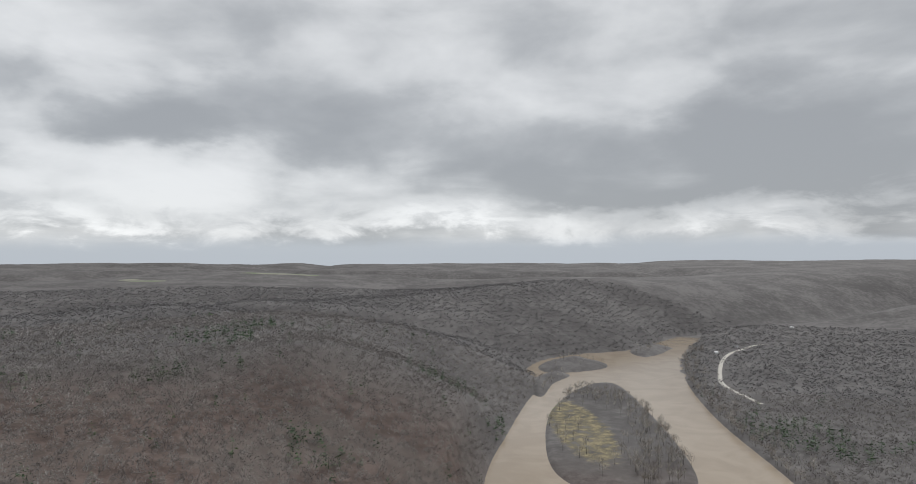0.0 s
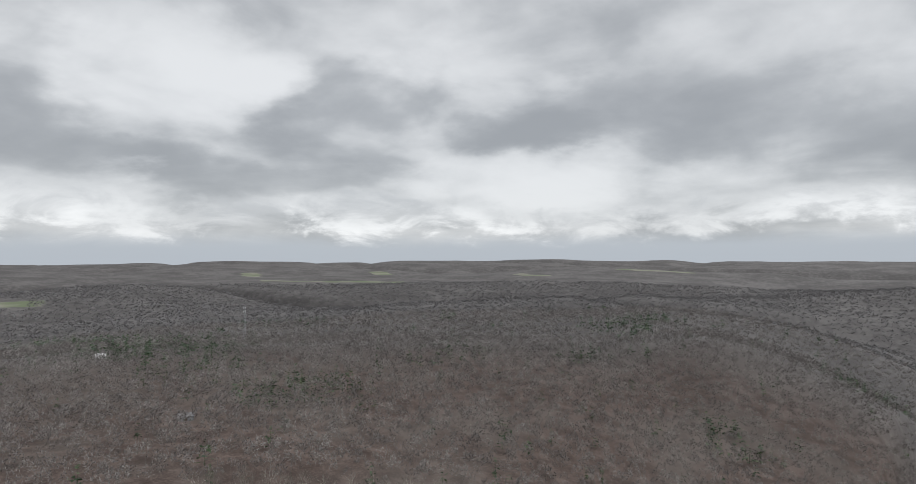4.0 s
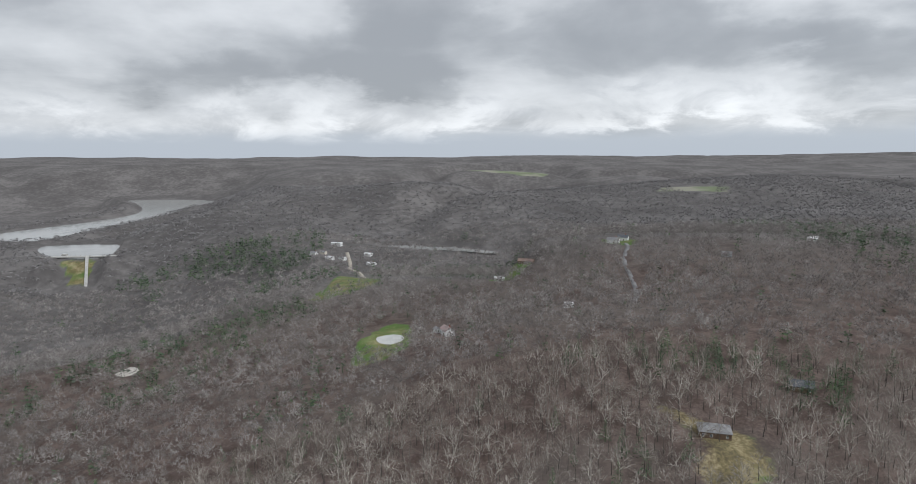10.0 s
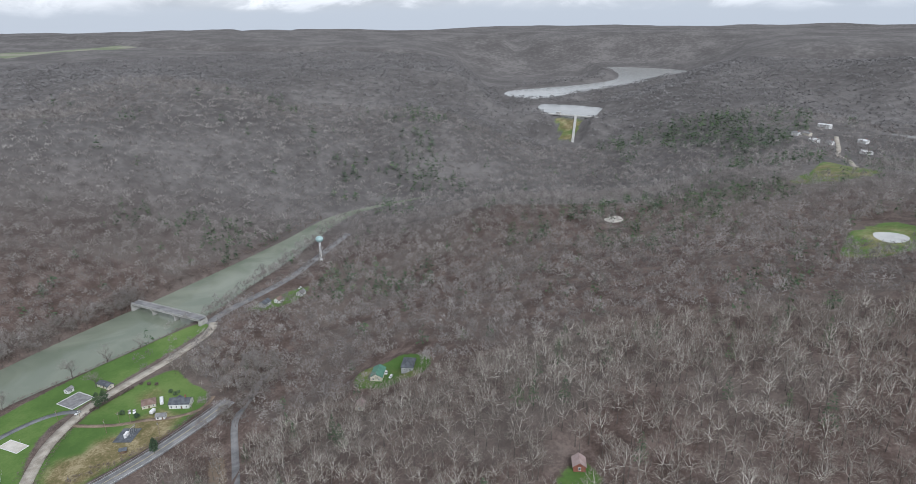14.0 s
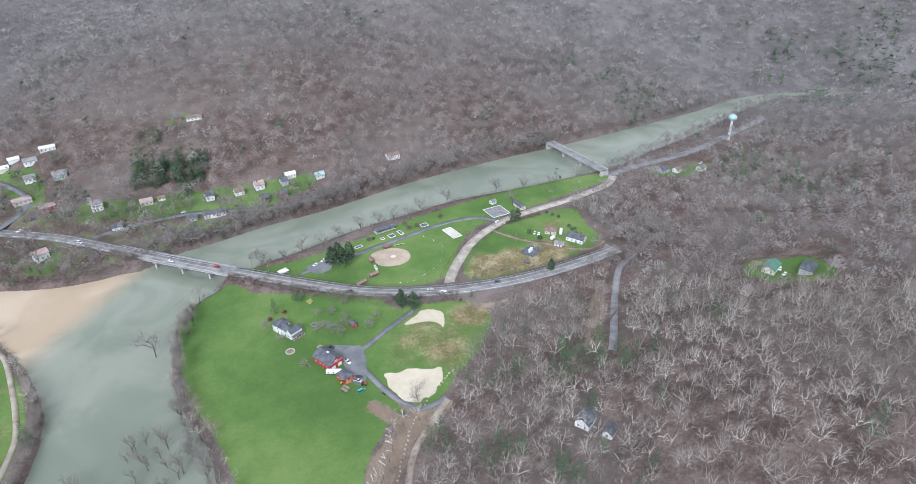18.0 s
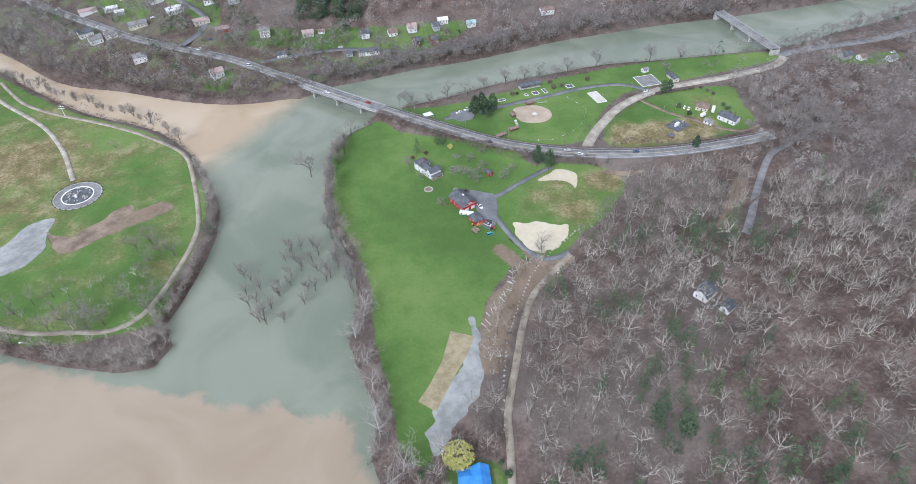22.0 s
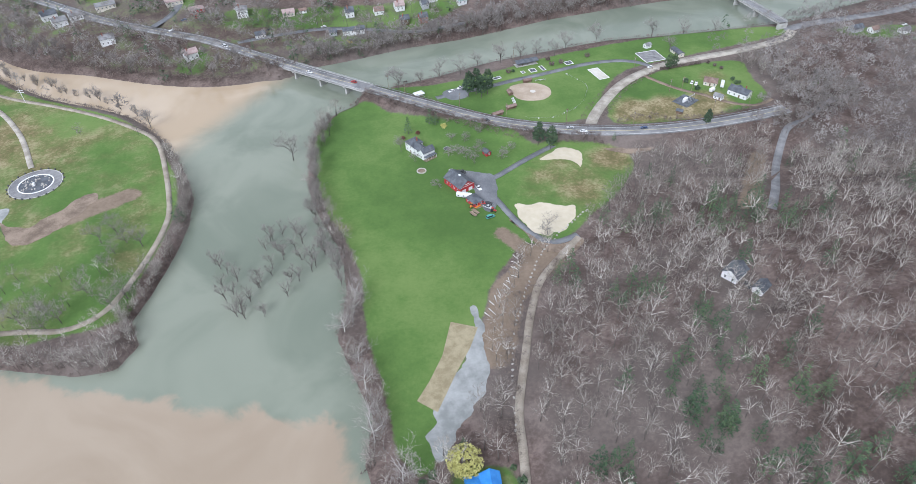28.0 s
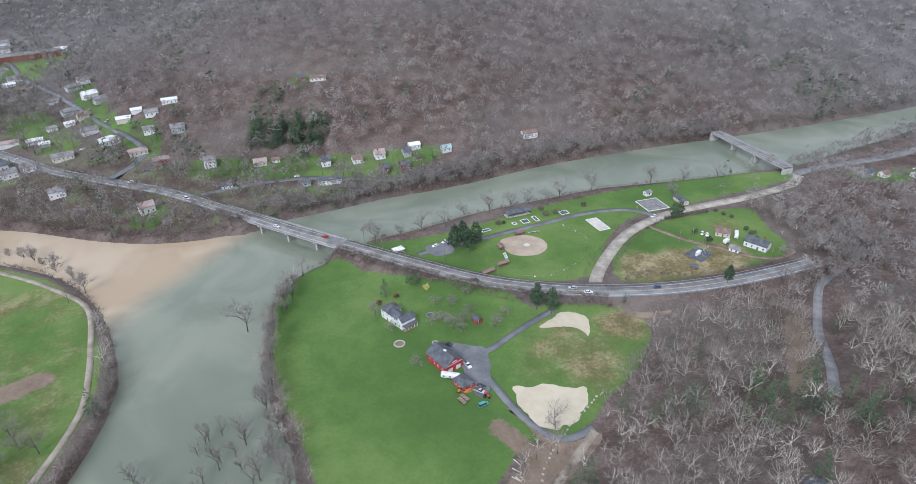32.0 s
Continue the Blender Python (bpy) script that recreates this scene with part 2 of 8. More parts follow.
ARM = curve([(-1304, -212), (-1298, -145), (-1267, -63), (-1190, 20), (-1174, 14), (-1216, -62), (-1252, -145), (-1282, -209)], 20, True)


def fbm(x, y, scale, octaves=4, seed=0.0):
    """Smooth value noise on arrays."""
    total, amp, norm = np.zeros(x.shape), 1.0, 0.0
    for o in range(octaves):
        u, v = x / scale + seed * 7.13 + o * 3.7, y / scale - seed * 4.91 + o * 9.2
        iu, iv = np.floor(u), np.floor(v)
        fu, fv = u - iu, v - iv
        fu, fv = fu * fu * (3 - 2 * fu), fv * fv * (3 - 2 * fv)

        def corner(a, b):
            h = np.sin(a * 127.1 + b * 311.7 + 17.0 * seed) * 43758.5453
            return h - np.floor(h)

        low = corner(iu, iv) * (1 - fu) + corner(iu + 1, iv) * fu
        top = corner(iu, iv + 1) * (1 - fu) + corner(iu + 1, iv + 1) * fu
        total += amp * (low * (1 - fv) + top * fv)
        norm += amp
        amp *= 0.5
        scale *= 0.5
    return total / norm - 0.5


def step01(a, b, v):
    t = np.clip((v - a) / (b - a), 0, 1)
    return t * t * (3 - 2 * t)


# wooded ridges and hollows: x, y, length, width, turn, height
RIDGES = [(-420, 250, 420, 230, 100, 18), (-290, 1000, 330, 200, 70, 22), (-640, 1400, 400, 260, 30, 22), (420, 2350, 620, 260, 25, 35), (-400, -1100, 700, 260, 15, 25), (-1150, -850, 260, 200, 60, -30), (-950, -330, 200, 380, 20, -45), (-600, -260, 160, 260, 20, -25), (-1500, 300, 700, 300, -10, -40), (-1500, -300, 300, 130, 25, -60), (150, -1350, 260, 500, 0, -20), (-1150, 1500, 900, 260, 40, -45), (200, 2900, 900, 250, 10, -30), (-1780, 40, 300, 520, 0, 34), (-2480, 0, 260, 800, 0, -45), (-1850, 900, 300, 500, -30, 30)]


# heights of the slopes where they are known: x, y, height
SHOULDER = [(-765, 100, 160), (-640, 182, 156), (-688, 318, 156), (-296, 51, 135), (-311, -1, 136), (-393, 136, 143), (-560, -160, 95), (-508, -113, 106), (-320, -260, 74), (-285, -161, 97), (-243, -316, 54), (-424, -226, 74), (-426, -390, 40), (-286, -408, 32), (-603, 5, 104), (-1200, -286, 80), (-700, -40, 105)]
FLANK = [(-425, 226, 148), (-505, 113, 127), (-35, 733, 98), (-151, 436, 115), (-323, 271, 128), (-252, 384, 115), (-300, 426, 130), (-374, 25, 134), (-373, 280, 140), (-90, -283, 60), (-84, -320, 48), (-128, -378, 31), (-176, -423, 25), (-59, -359, 34), (-208, -435, 29), (-150, -245, 86), (-700, -560, 12), (-900, -700, 12)]


def knolls():
    k = np.array(SHOULDER + FLANK, float)
    return k[:, 0], k[:, 1], k[:, 2]


def shape(x, y):
    """Height of the land before the road and lawn details."""
    z, hill = slopes(x, y)
    kx, ky, kz = knolls()
    gap = kz - slopes(kx, ky)[0]
    total, weight = np.zeros(x.shape), np.full(x.shape, 0.12)
    for a, b, g in zip(kx, ky, gap):
        w = np.exp(-((x - a) ** 2 + (y - b) ** 2) / (2 * 95.0 ** 2))
        total, weight = total + w * g, weight + w
    return reservoir(x, y, np.where(hill > 0, np.maximum(z + total / weight * step01(0, 0.12, hill), np.minimum(z, 2.5)), z))


def slopes(x, y):
    r = np.hypot(x, y)
    top = 128 + 46 * fbm(x, y, 900, 3, 1) + 16 * fbm(x, y, 240, 3, 2)
    for cx, cy, long, wide, turn, rise in RIDGES:
        c, s = math.cos(radians(turn)), math.sin(radians(turn))
        u, v = (x - cx) * c + (y - cy) * s, (y - cy) * c - (x - cx) * s
        top = top + rise * np.exp(-(u / long) ** 2 - (v / wide) ** 2)
    creek = np.abs(fbm(x, y, 1500, 3, 5))
    top = top - 60 * np.exp(-(creek / 0.035) ** 2) * step01(900, 1900, r) * (1 - 0.5 * step01(2600, 4600, r))
    top = top + (70 + 30 * fbm(x, y, 1400, 2, 8)) * step01(2300, 4850, r)
    spur = 34 * (0.16 - np.abs(fbm(x, y, 420, 2, 9))) / 0.16
    top = top + np.maximum(spur, -30) * step01(60, -80, x) * step01(-740, -860, y) * (1 - step01(1500, 2200, r))
    wet = signed(WATER, x, y)
    wet = np.maximum(wet, -signed(ISLAND, x, y))
    for m in MUD:
        wet = np.maximum(wet, -signed(m, x, y) + 2)
    low = np.maximum(wet, 0)
    for flat in (FARM_FLAT, PARK_FLAT, TOWN_FLAT, EAST_FLAT, WEST_FLAT):
        low = np.minimum(low, np.maximum(signed(flat, x, y), 0))
    low = np.where(inside(ISLAND, x, y), 0, low)
    hill = 1 - np.exp(-(low / 200.0) ** 1.3)
    z = np.where(wet < 0, np.maximum(-3.0, 0.35 * wet), np.minimum(2.5, 0.5 * wet + 0.02))
    town = step01(-655, -900, y) * step01(-60, 60, x) * 22 * step01(0, 40, wet)
    town = town + 5 * step01(10, 40, wet) * step01(-640, -660, y) * step01(-40, 40, x)
    z = z + hill * np.maximum(top, 20) + town * (1 - hill)
    return z, hill


def reservoir(x, y, z):
    arm = signed(ARM, x, y)
    z = np.where(arm < 0, ARM_Z - 0.9, np.minimum(z, ARM_Z + 1 + 0.3 * np.maximum(arm, 0)))
    shore = 1 - step01(30, 110, arm)
    z = np.where(arm >= 0, z * (1 - shore) + np.maximum(z, ARM_Z + 0.8) * shore, z)
    # the valley of the reservoir opens towards the river
    dist, turn = np.hypot(x - 20, y + 150), np.degrees(np.arctan2(-(y + 150), -(x - 20)))
    slope = np.interp(turn, [12, 15, 17.2, 21, 23.3, 24, 28.6, 29.2, 32, 36], [0.045, 0.06, 0.075, 0.093, 0.104, 0.145, 0.145, 0.118, 0.112, 0.06])
    reach = step01(-12, -8.5, turn) * (1 - step01(4, 8, turn)) * step01(450, 600, dist) * (1 - step01(1150, 1300, dist))
    z = z * (1 - reach) + np.minimum(z, np.maximum(257 - 0.168 * dist - 24, 60)) * reach
    open_ = step01(9, 15, turn) * (1 - step01(32, 40, turn)) * step01(400, 650, dist) * (1 - step01(3000, 3700, dist))
    z = z * (1 - open_) + np.minimum(z, np.maximum(257 - slope * dist - 26, 2.5)) * open_
    for lake in LAKES:
        d = signed(lake, x, y)
        z = np.where(d < 0, LAKE_Z - 4, np.where(d < 120, np.maximum(z, LAKE_Z + 1.0 + 0.05 * d) * (1 - step01(60, 120, d)) + z * step01(60, 120, d), z))
    # even slope of the dam's face, which falls towards the river
    fall = np.clip((-1212 - x) / 98.0, 0, 1)
    face = np.maximum(8 + (LAKE_Z - 6) * fall, 0)
    k = (1 - step01(32, 56, np.abs(y + 803 - 0.42 * (x + 1310)))) * (1 - step01(-1212, -1185, x)) * (x > -1335)
    z = z * (1 - k) + face * k
    return z


# ---------- materials ----------


def surface(name, stops, scale, rough=0.9, fine=8.0, bump=0.0, metal=0.0, spread=(0.36, 0.64), grain=0.35, islands=0.0, objects=0.0, trees=0.0, ior=1.45, coat=0.0):
    """A solid material: colour stops over two scales of noise in metres, grain and relief."""
    m = bpy.data.materials.new(name)
    m.use_nodes = True
    n = Nodes(m.node_tree)
    geo = n.add("ShaderNodeNewGeometry")
    at = geo.outputs["Position"]
    v = n.math("ADD", n.math("MULTIPLY", n.noise(at, 1.0 / scale, 4, 0.55), 1 - grain), n.math("MULTIPLY", n.noise(at, fine / scale, 3, 0.6), grain))
    v = n.span(v, *spread)
    if islands:
        v = n.math("ADD", n.math("MULTIPLY", v, 1 - islands), n.math("MULTIPLY", geo.outputs["Random Per Island"], islands))
    if objects:
        v = n.math("ADD", n.math("MULTIPLY", v, 1 - objects), n.math("MULTIPLY", n.add("ShaderNodeObjectInfo").outputs["Random"], objects))
    if trees:
        v = n.math("ADD", n.math("MULTIPLY", v, 1 - trees), n.math("MULTIPLY", n.add("ShaderNodeAttribute", attribute_name="tone").outputs["Fac"], trees))
    col = n.ramp(v, stops)
    b = n.add("ShaderNodeBsdfPrincipled", {"Base Color": col, "Roughness": rough, "Metallic": metal, "IOR": ior, "Coat Weight": coat})
    if bump:
        h = n.add("ShaderNodeBump", {"Height": n.noise(at, fine / scale, 4, 0.6), "Distance": bump, "Strength": 0.8})
        n.put(b.inputs["Normal"], h)
    n.add("ShaderNodeOutputMaterial", {0: b})
    return m


def two(a, b, mid=None):
    return [(0.0, a), (1.0, b)] if mid is None else [(0.0, a), (0.5, mid), (1.0, b)]


M = {}
M["twigs"] = surface("bare_twigs", [(0, (0.15, 0.128, 0.112)), (0.5, (0.25, 0.222, 0.195)), (1, (0.4, 0.365, 0.32))], 60, 0.95, 6, islands=0.3, grain=0.2, trees=0.6)
M["limbs"] = surface("lichen_grey_limbs", [(0, (0.23, 0.208, 0.182)), (0.4, (0.4, 0.368, 0.325)), (1, (0.76, 0.72, 0.655))], 60, 0.95, 6, islands=0.3, grain=0.2, trees=0.6)
# woods further off: aerial haze painted into the twigs, greyer, then flatter too
M["mid_twigs"] = surface("haze_greyed_twigs", [(0, (0.135, 0.12, 0.114)), (0.5, (0.225, 0.206, 0.195)), (1, (0.37, 0.35, 0.328))], 70, 0.95, 6, islands=0.2, trees=0.7)
M["far_twigs"] = surface("distant_haze_grey_twigs", [(0, (0.15, 0.143, 0.143)), (0.5, (0.19, 0.183, 0.183)), (1, (0.24, 0.232, 0.23))], 240, 0.95, 6, islands=0.12, trees=0.5)
M["pale_twigs"] = surface("pale_sycamore_twigs", two((0.2, 0.18, 0.165), (0.46, 0.43, 0.4)), 20, 0.95, 6, islands=0.6)
M["pale_bark"] = surface("pale_sycamore_bark", two((0.36, 0.34, 0.31), (0.66, 0.64, 0.6)), 3, 0.9, 8, islands=0.4)
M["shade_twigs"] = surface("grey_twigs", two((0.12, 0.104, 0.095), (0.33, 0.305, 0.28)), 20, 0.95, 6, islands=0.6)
M["bark"] = surface("tree_bark", two((0.085, 0.073, 0.066), (0.18, 0.16, 0.142)), 6, 0.95, 8, islands=0.4)
M["needles"] = surface("pine_needles", [(0, (0.035, 0.06, 0.038)), (0.6, (0.075, 0.12, 0.062)), (1, (0.15, 0.2, 0.09))], 20, 0.85, 8, islands=0.5)
M["yellow"] = surface("yellow_blossom", two((0.4, 0.385, 0.12), (0.64, 0.61, 0.24)), 3, 0.8, 6, islands=0.6)
M["hedge"] = surface("red_brown_shrub", two((0.10, 0.05, 0.035), (0.2, 0.11, 0.07)), 2, 0.95, 6, islands=0.6)
M["brush"] = surface("dry_brush", two((0.075, 0.058, 0.052), (0.26, 0.21, 0.18)), 8, 0.95, 6, islands=0.6)
M["asphalt"] = surface("worn_asphalt", two((0.15, 0.15, 0.155), (0.27, 0.265, 0.265)), 7, 0.85, 14, 0.004)
M["wet_asphalt"] = surface("damp_asphalt", two((0.11, 0.115, 0.125), (0.2, 0.205, 0.215)), 9, 0.45, 14, 0.003)
M["gravel"] = surface("gravel", two((0.27, 0.24, 0.2), (0.47, 0.43, 0.37)), 6, 0.95, 16, 0.02)
M["track"] = surface("packed_gravel", two((0.235, 0.198, 0.155), (0.38, 0.335, 0.275)), 6, 0.95, 16, 0.02)
M["dirt"] = surface("bare_dirt", two((0.15, 0.112, 0.083), (0.29, 0.225, 0.17)), 7, 0.95, 10, 0.03)
M["clay"] = surface("infield_clay", two((0.34, 0.27, 0.2), (0.45, 0.37, 0.29)), 8, 0.95, 12, 0.01)
M["sand"] = surface("pale_sand", two((0.46, 0.43, 0.38), (0.6, 0.57, 0.52)), 5, 0.95, 12, 0.01)
M["concrete"] = surface("concrete", two((0.33, 0.32, 0.3), (0.5, 0.49, 0.47)), 4, 0.85, 10, 0.01)
M["stone"] = surface("pale_boulder", two((0.3, 0.28, 0.25), (0.52, 0.5, 0.46)), 2, 0.95, 8, 0.03, objects=0.4)
M["white"] = surface("white_siding", two((0.66, 0.66, 0.66), (0.8, 0.8, 0.79)), 2.5, 0.6, 8)
M["cream"] = surface("cream_siding", two((0.5, 0.46, 0.38), (0.66, 0.62, 0.54)), 2.5, 0.65, 8)
M["grey_wall"] = surface("grey_siding", two((0.3, 0.31, 0.32), (0.44, 0.45, 0.46)), 2.5, 0.65, 8)
M["red_wall"] = surface("red_barn_boards", two((0.30, 0.018, 0.022), (0.46, 0.04, 0.045)), 2.5, 0.6, 8)
M["brick_red"] = surface("red_brick", two((0.2, 0.075, 0.055), (0.32, 0.13, 0.09)), 2.5, 0.9, 12, 0.01)
M["brown_wall"] = surface("brown_boards", two((0.1, 0.065, 0.045), (0.2, 0.14, 0.1)), 2.5, 0.8, 8)
M["wood"] = surface("weathered_timber", two((0.16, 0.12, 0.085), (0.32, 0.25, 0.18)), 1.2, 0.85, 8)
M["roof_dark"] = surface("dark_shingles", two((0.065, 0.072, 0.085), (0.13, 0.14, 0.155)), 3, 0.85, 12, 0.01)
M["roof_grey"] = surface("grey_shingles", two((0.16, 0.16, 0.165), (0.28, 0.275, 0.275)), 3, 0.85, 12, 0.01)
M["roof_brown"] = surface("brown_shingles", two((0.16, 0.105, 0.085), (0.27, 0.195, 0.165)), 3, 0.85, 12, 0.01)
M["roof_pink"] = surface("faded_rose_shingles", two((0.3, 0.22, 0.21), (0.42, 0.33, 0.31)), 3, 0.85, 12, 0.01)
M["roof_blue"] = surface("blue_sheet_metal", two((0.045, 0.22, 0.62), (0.075, 0.30, 0.74)), 3, 0.4, 6, metal=0.0)
M["roof_teal"] = surface("pale_teal_metal", two((0.28, 0.42, 0.42), (0.4, 0.54, 0.54)), 3, 0.45, 6)
M["roof_green"] = surface("green_metal", two((0.06, 0.16, 0.12), (0.1, 0.24, 0.17)), 3, 0.45, 6)
M["roof_red"] = surface("red_metal", two((0.3, 0.04, 0.035), (0.42, 0.075, 0.06)), 3, 0.5, 6)
M["roof_white"] = surface("white_metal", two((0.62, 0.63, 0.64), (0.78, 0.78, 0.78)), 3, 0.45, 6)
M["trim"] = surface("white_trim", two((0.7, 0.7, 0.7), (0.8, 0.8, 0.8)), 1.5, 0.55, 6)
M["steel"] = surface("galvanised_steel", two((0.36, 0.37, 0.38), (0.52, 0.53, 0.54)), 1.5, 0.45, 8, metal=0.6)
M["dark_steel"] = surface("dark_steel", two((0.05, 0.05, 0.055), (0.1, 0.1, 0.105)), 1.5, 0.5, 8)
M["rubber"] = surface("tyre_rubber", two((0.015, 0.015, 0.016), (0.035, 0.035, 0.036)), 0.6, 0.85, 6)
M["line_white"] = surface("white_road_paint", two((0.5, 0.5, 0.49), (0.74, 0.74, 0.73)), 1.5, 0.7, 9)
M["line_yellow"] = surface("yellow_road_paint", two((0.42, 0.36, 0.2), (0.6, 0.53, 0.32)), 1.5, 0.7, 9)
M["puddle"] = surface("flood_puddle", two((0.49, 0.425, 0.31), (0.575, 0.51, 0.385)), 14, 0.16, 4, spread=(0.3, 0.7))
M["wash"] = surface("silty_overflow", two((0.21, 0.218, 0.208), (0.36, 0.365, 0.355)), 22, 0.2, 6)
M["matting"] = surface("straw_matting", two((0.24, 0.2, 0.12), (0.36, 0.31, 0.2)), 4, 0.95, 14, 0.01)
for key, a, b in (("car_white", (0.68, 0.68, 0.68), (0.76, 0.76, 0.76)), ("car_silver", (0.4, 0.41, 0.42), (0.5, 0.51, 0.52)), ("car_black", (0.02, 0.02, 0.022), (0.04, 0.04, 0.042)), ("car_red", (0.3, 0.02, 0.02), (0.38, 0.035, 0.03)), ("car_blue", (0.03, 0.06, 0.14), (0.05, 0.09, 0.2)), ("car_teal", (0.05, 0.26, 0.24), (0.08, 0.34, 0.31)), ("orange", (0.6, 0.2, 0.03), (0.7, 0.28, 0.05)), ("bright_yellow", (0.62, 0.45, 0.03), (0.72, 0.55, 0.06))):
    M[key] = surface(key + "_paint", two(a, b), 2, 0.3, 4, coat=0.4)
M["glass"] = surface("dark_window_glass", two((0.03, 0.035, 0.04), (0.06, 0.065, 0.07)), 2, 0.08, 4)


def ground_material():
    """Leaf litter under the woods, greyed far off by painted haze, turf, dry grass and silt where the land has them."""
    m = bpy.data.materials.new("valley_ground")
    m.use_nodes = True
    n = Nodes(m.node_tree)
    at = n.add("ShaderNodeNewGeometry").outputs["Position"]
    big, mid, fine = n.noise(at, 1 / 90, 4), n.noise(at, 1 / 14, 4, 0.6), n.noise(at, 1 / 1.6, 3, 0.6)
    v = n.math("ADD", n.math("MULTIPLY", mid, 0.6), n.math("MULTIPLY", fine, 0.4))
    litter = n.ramp(n.span(v, 0.33, 0.67), [(0, (0.07, 0.051, 0.044)), (0.5, (0.119, 0.088, 0.076)), (1, (0.192, 0.148, 0.13))])
    litter = n.mix(n.span(big, 0.42, 0.62, 0, 0.5), litter, (0.17, 0.15, 0.135))
    lawn = n.ramp(n.span(n.math("ADD", n.math("MULTIPLY", big, 0.62), n.math("MULTIPLY", v, 0.38)), 0.34, 0.66), [(0, (0.068, 0.127, 0.032)), (0.5, (0.096, 0.168, 0.043)), (1, (0.15, 0.218, 0.067))])
    rough = n.ramp(n.span(v, 0.36, 0.64), [(0, (0.125, 0.115, 0.05)), (0.5, (0.2, 0.165, 0.085)), (1, (0.33, 0.28, 0.17))])

    def zone(name):
        return n.add("ShaderNodeAttribute", attribute_name=name).outputs["Fac"]

    edge = n.math("ADD", n.math("MULTIPLY", n.math("SUBTRACT", mid, 0.5), 0.7), n.math("MULTIPLY", n.math("SUBTRACT", fine, 0.5), 0.4))
    # litter far off: the grey of aerial haze put into the base colour
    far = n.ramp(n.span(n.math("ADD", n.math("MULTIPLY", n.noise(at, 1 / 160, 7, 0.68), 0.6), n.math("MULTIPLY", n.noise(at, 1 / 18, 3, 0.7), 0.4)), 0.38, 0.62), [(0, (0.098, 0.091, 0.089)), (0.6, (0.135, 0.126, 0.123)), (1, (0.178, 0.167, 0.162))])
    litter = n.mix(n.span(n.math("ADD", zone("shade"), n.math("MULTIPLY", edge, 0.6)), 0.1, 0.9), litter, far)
    turf = n.span(n.math("ADD", zone("turf"), edge), 0.35, 0.65)
    dry = n.span(n.math("ADD", zone("dry"), n.math("MULTIPLY", n.math("SUBTRACT", n.noise(at, 1 / 30, 5, 0.65), 0.5), 1.6)), 0.25, 0.9)
    col = n.mix(turf, litter, n.mix(dry, lawn, rough))
    mud = n.span(n.math("ADD", zone("mud"), edge), 0.35, 0.65)
    col = n.mix(mud, col, n.ramp(v, [(0.3, (0.155, 0.118, 0.086)), (0.7, (0.28, 0.217, 0.163))]))
    field = n.span(n.math("ADD", zone("field"), n.math("MULTIPLY", edge, 0.4)), 0.4, 0.6)
    col = n.mix(field, col, n.mix(n.span(big, 0.4, 0.6), (0.17, 0.2, 0.12), (0.27, 0.265, 0.21)))
    b = n.add("ShaderNodeBsdfPrincipled", {"Base Color": col, "Roughness": 0.95, "Specular IOR Level": 0.2})
    n.put(b.inputs["Normal"], n.add("ShaderNodeBump", {"Height": v, "Distance": 0.3, "Strength": 0.5}))
    n.add("ShaderNodeOutputMaterial", {0: b})
    return m


M["ground"] = ground_material()


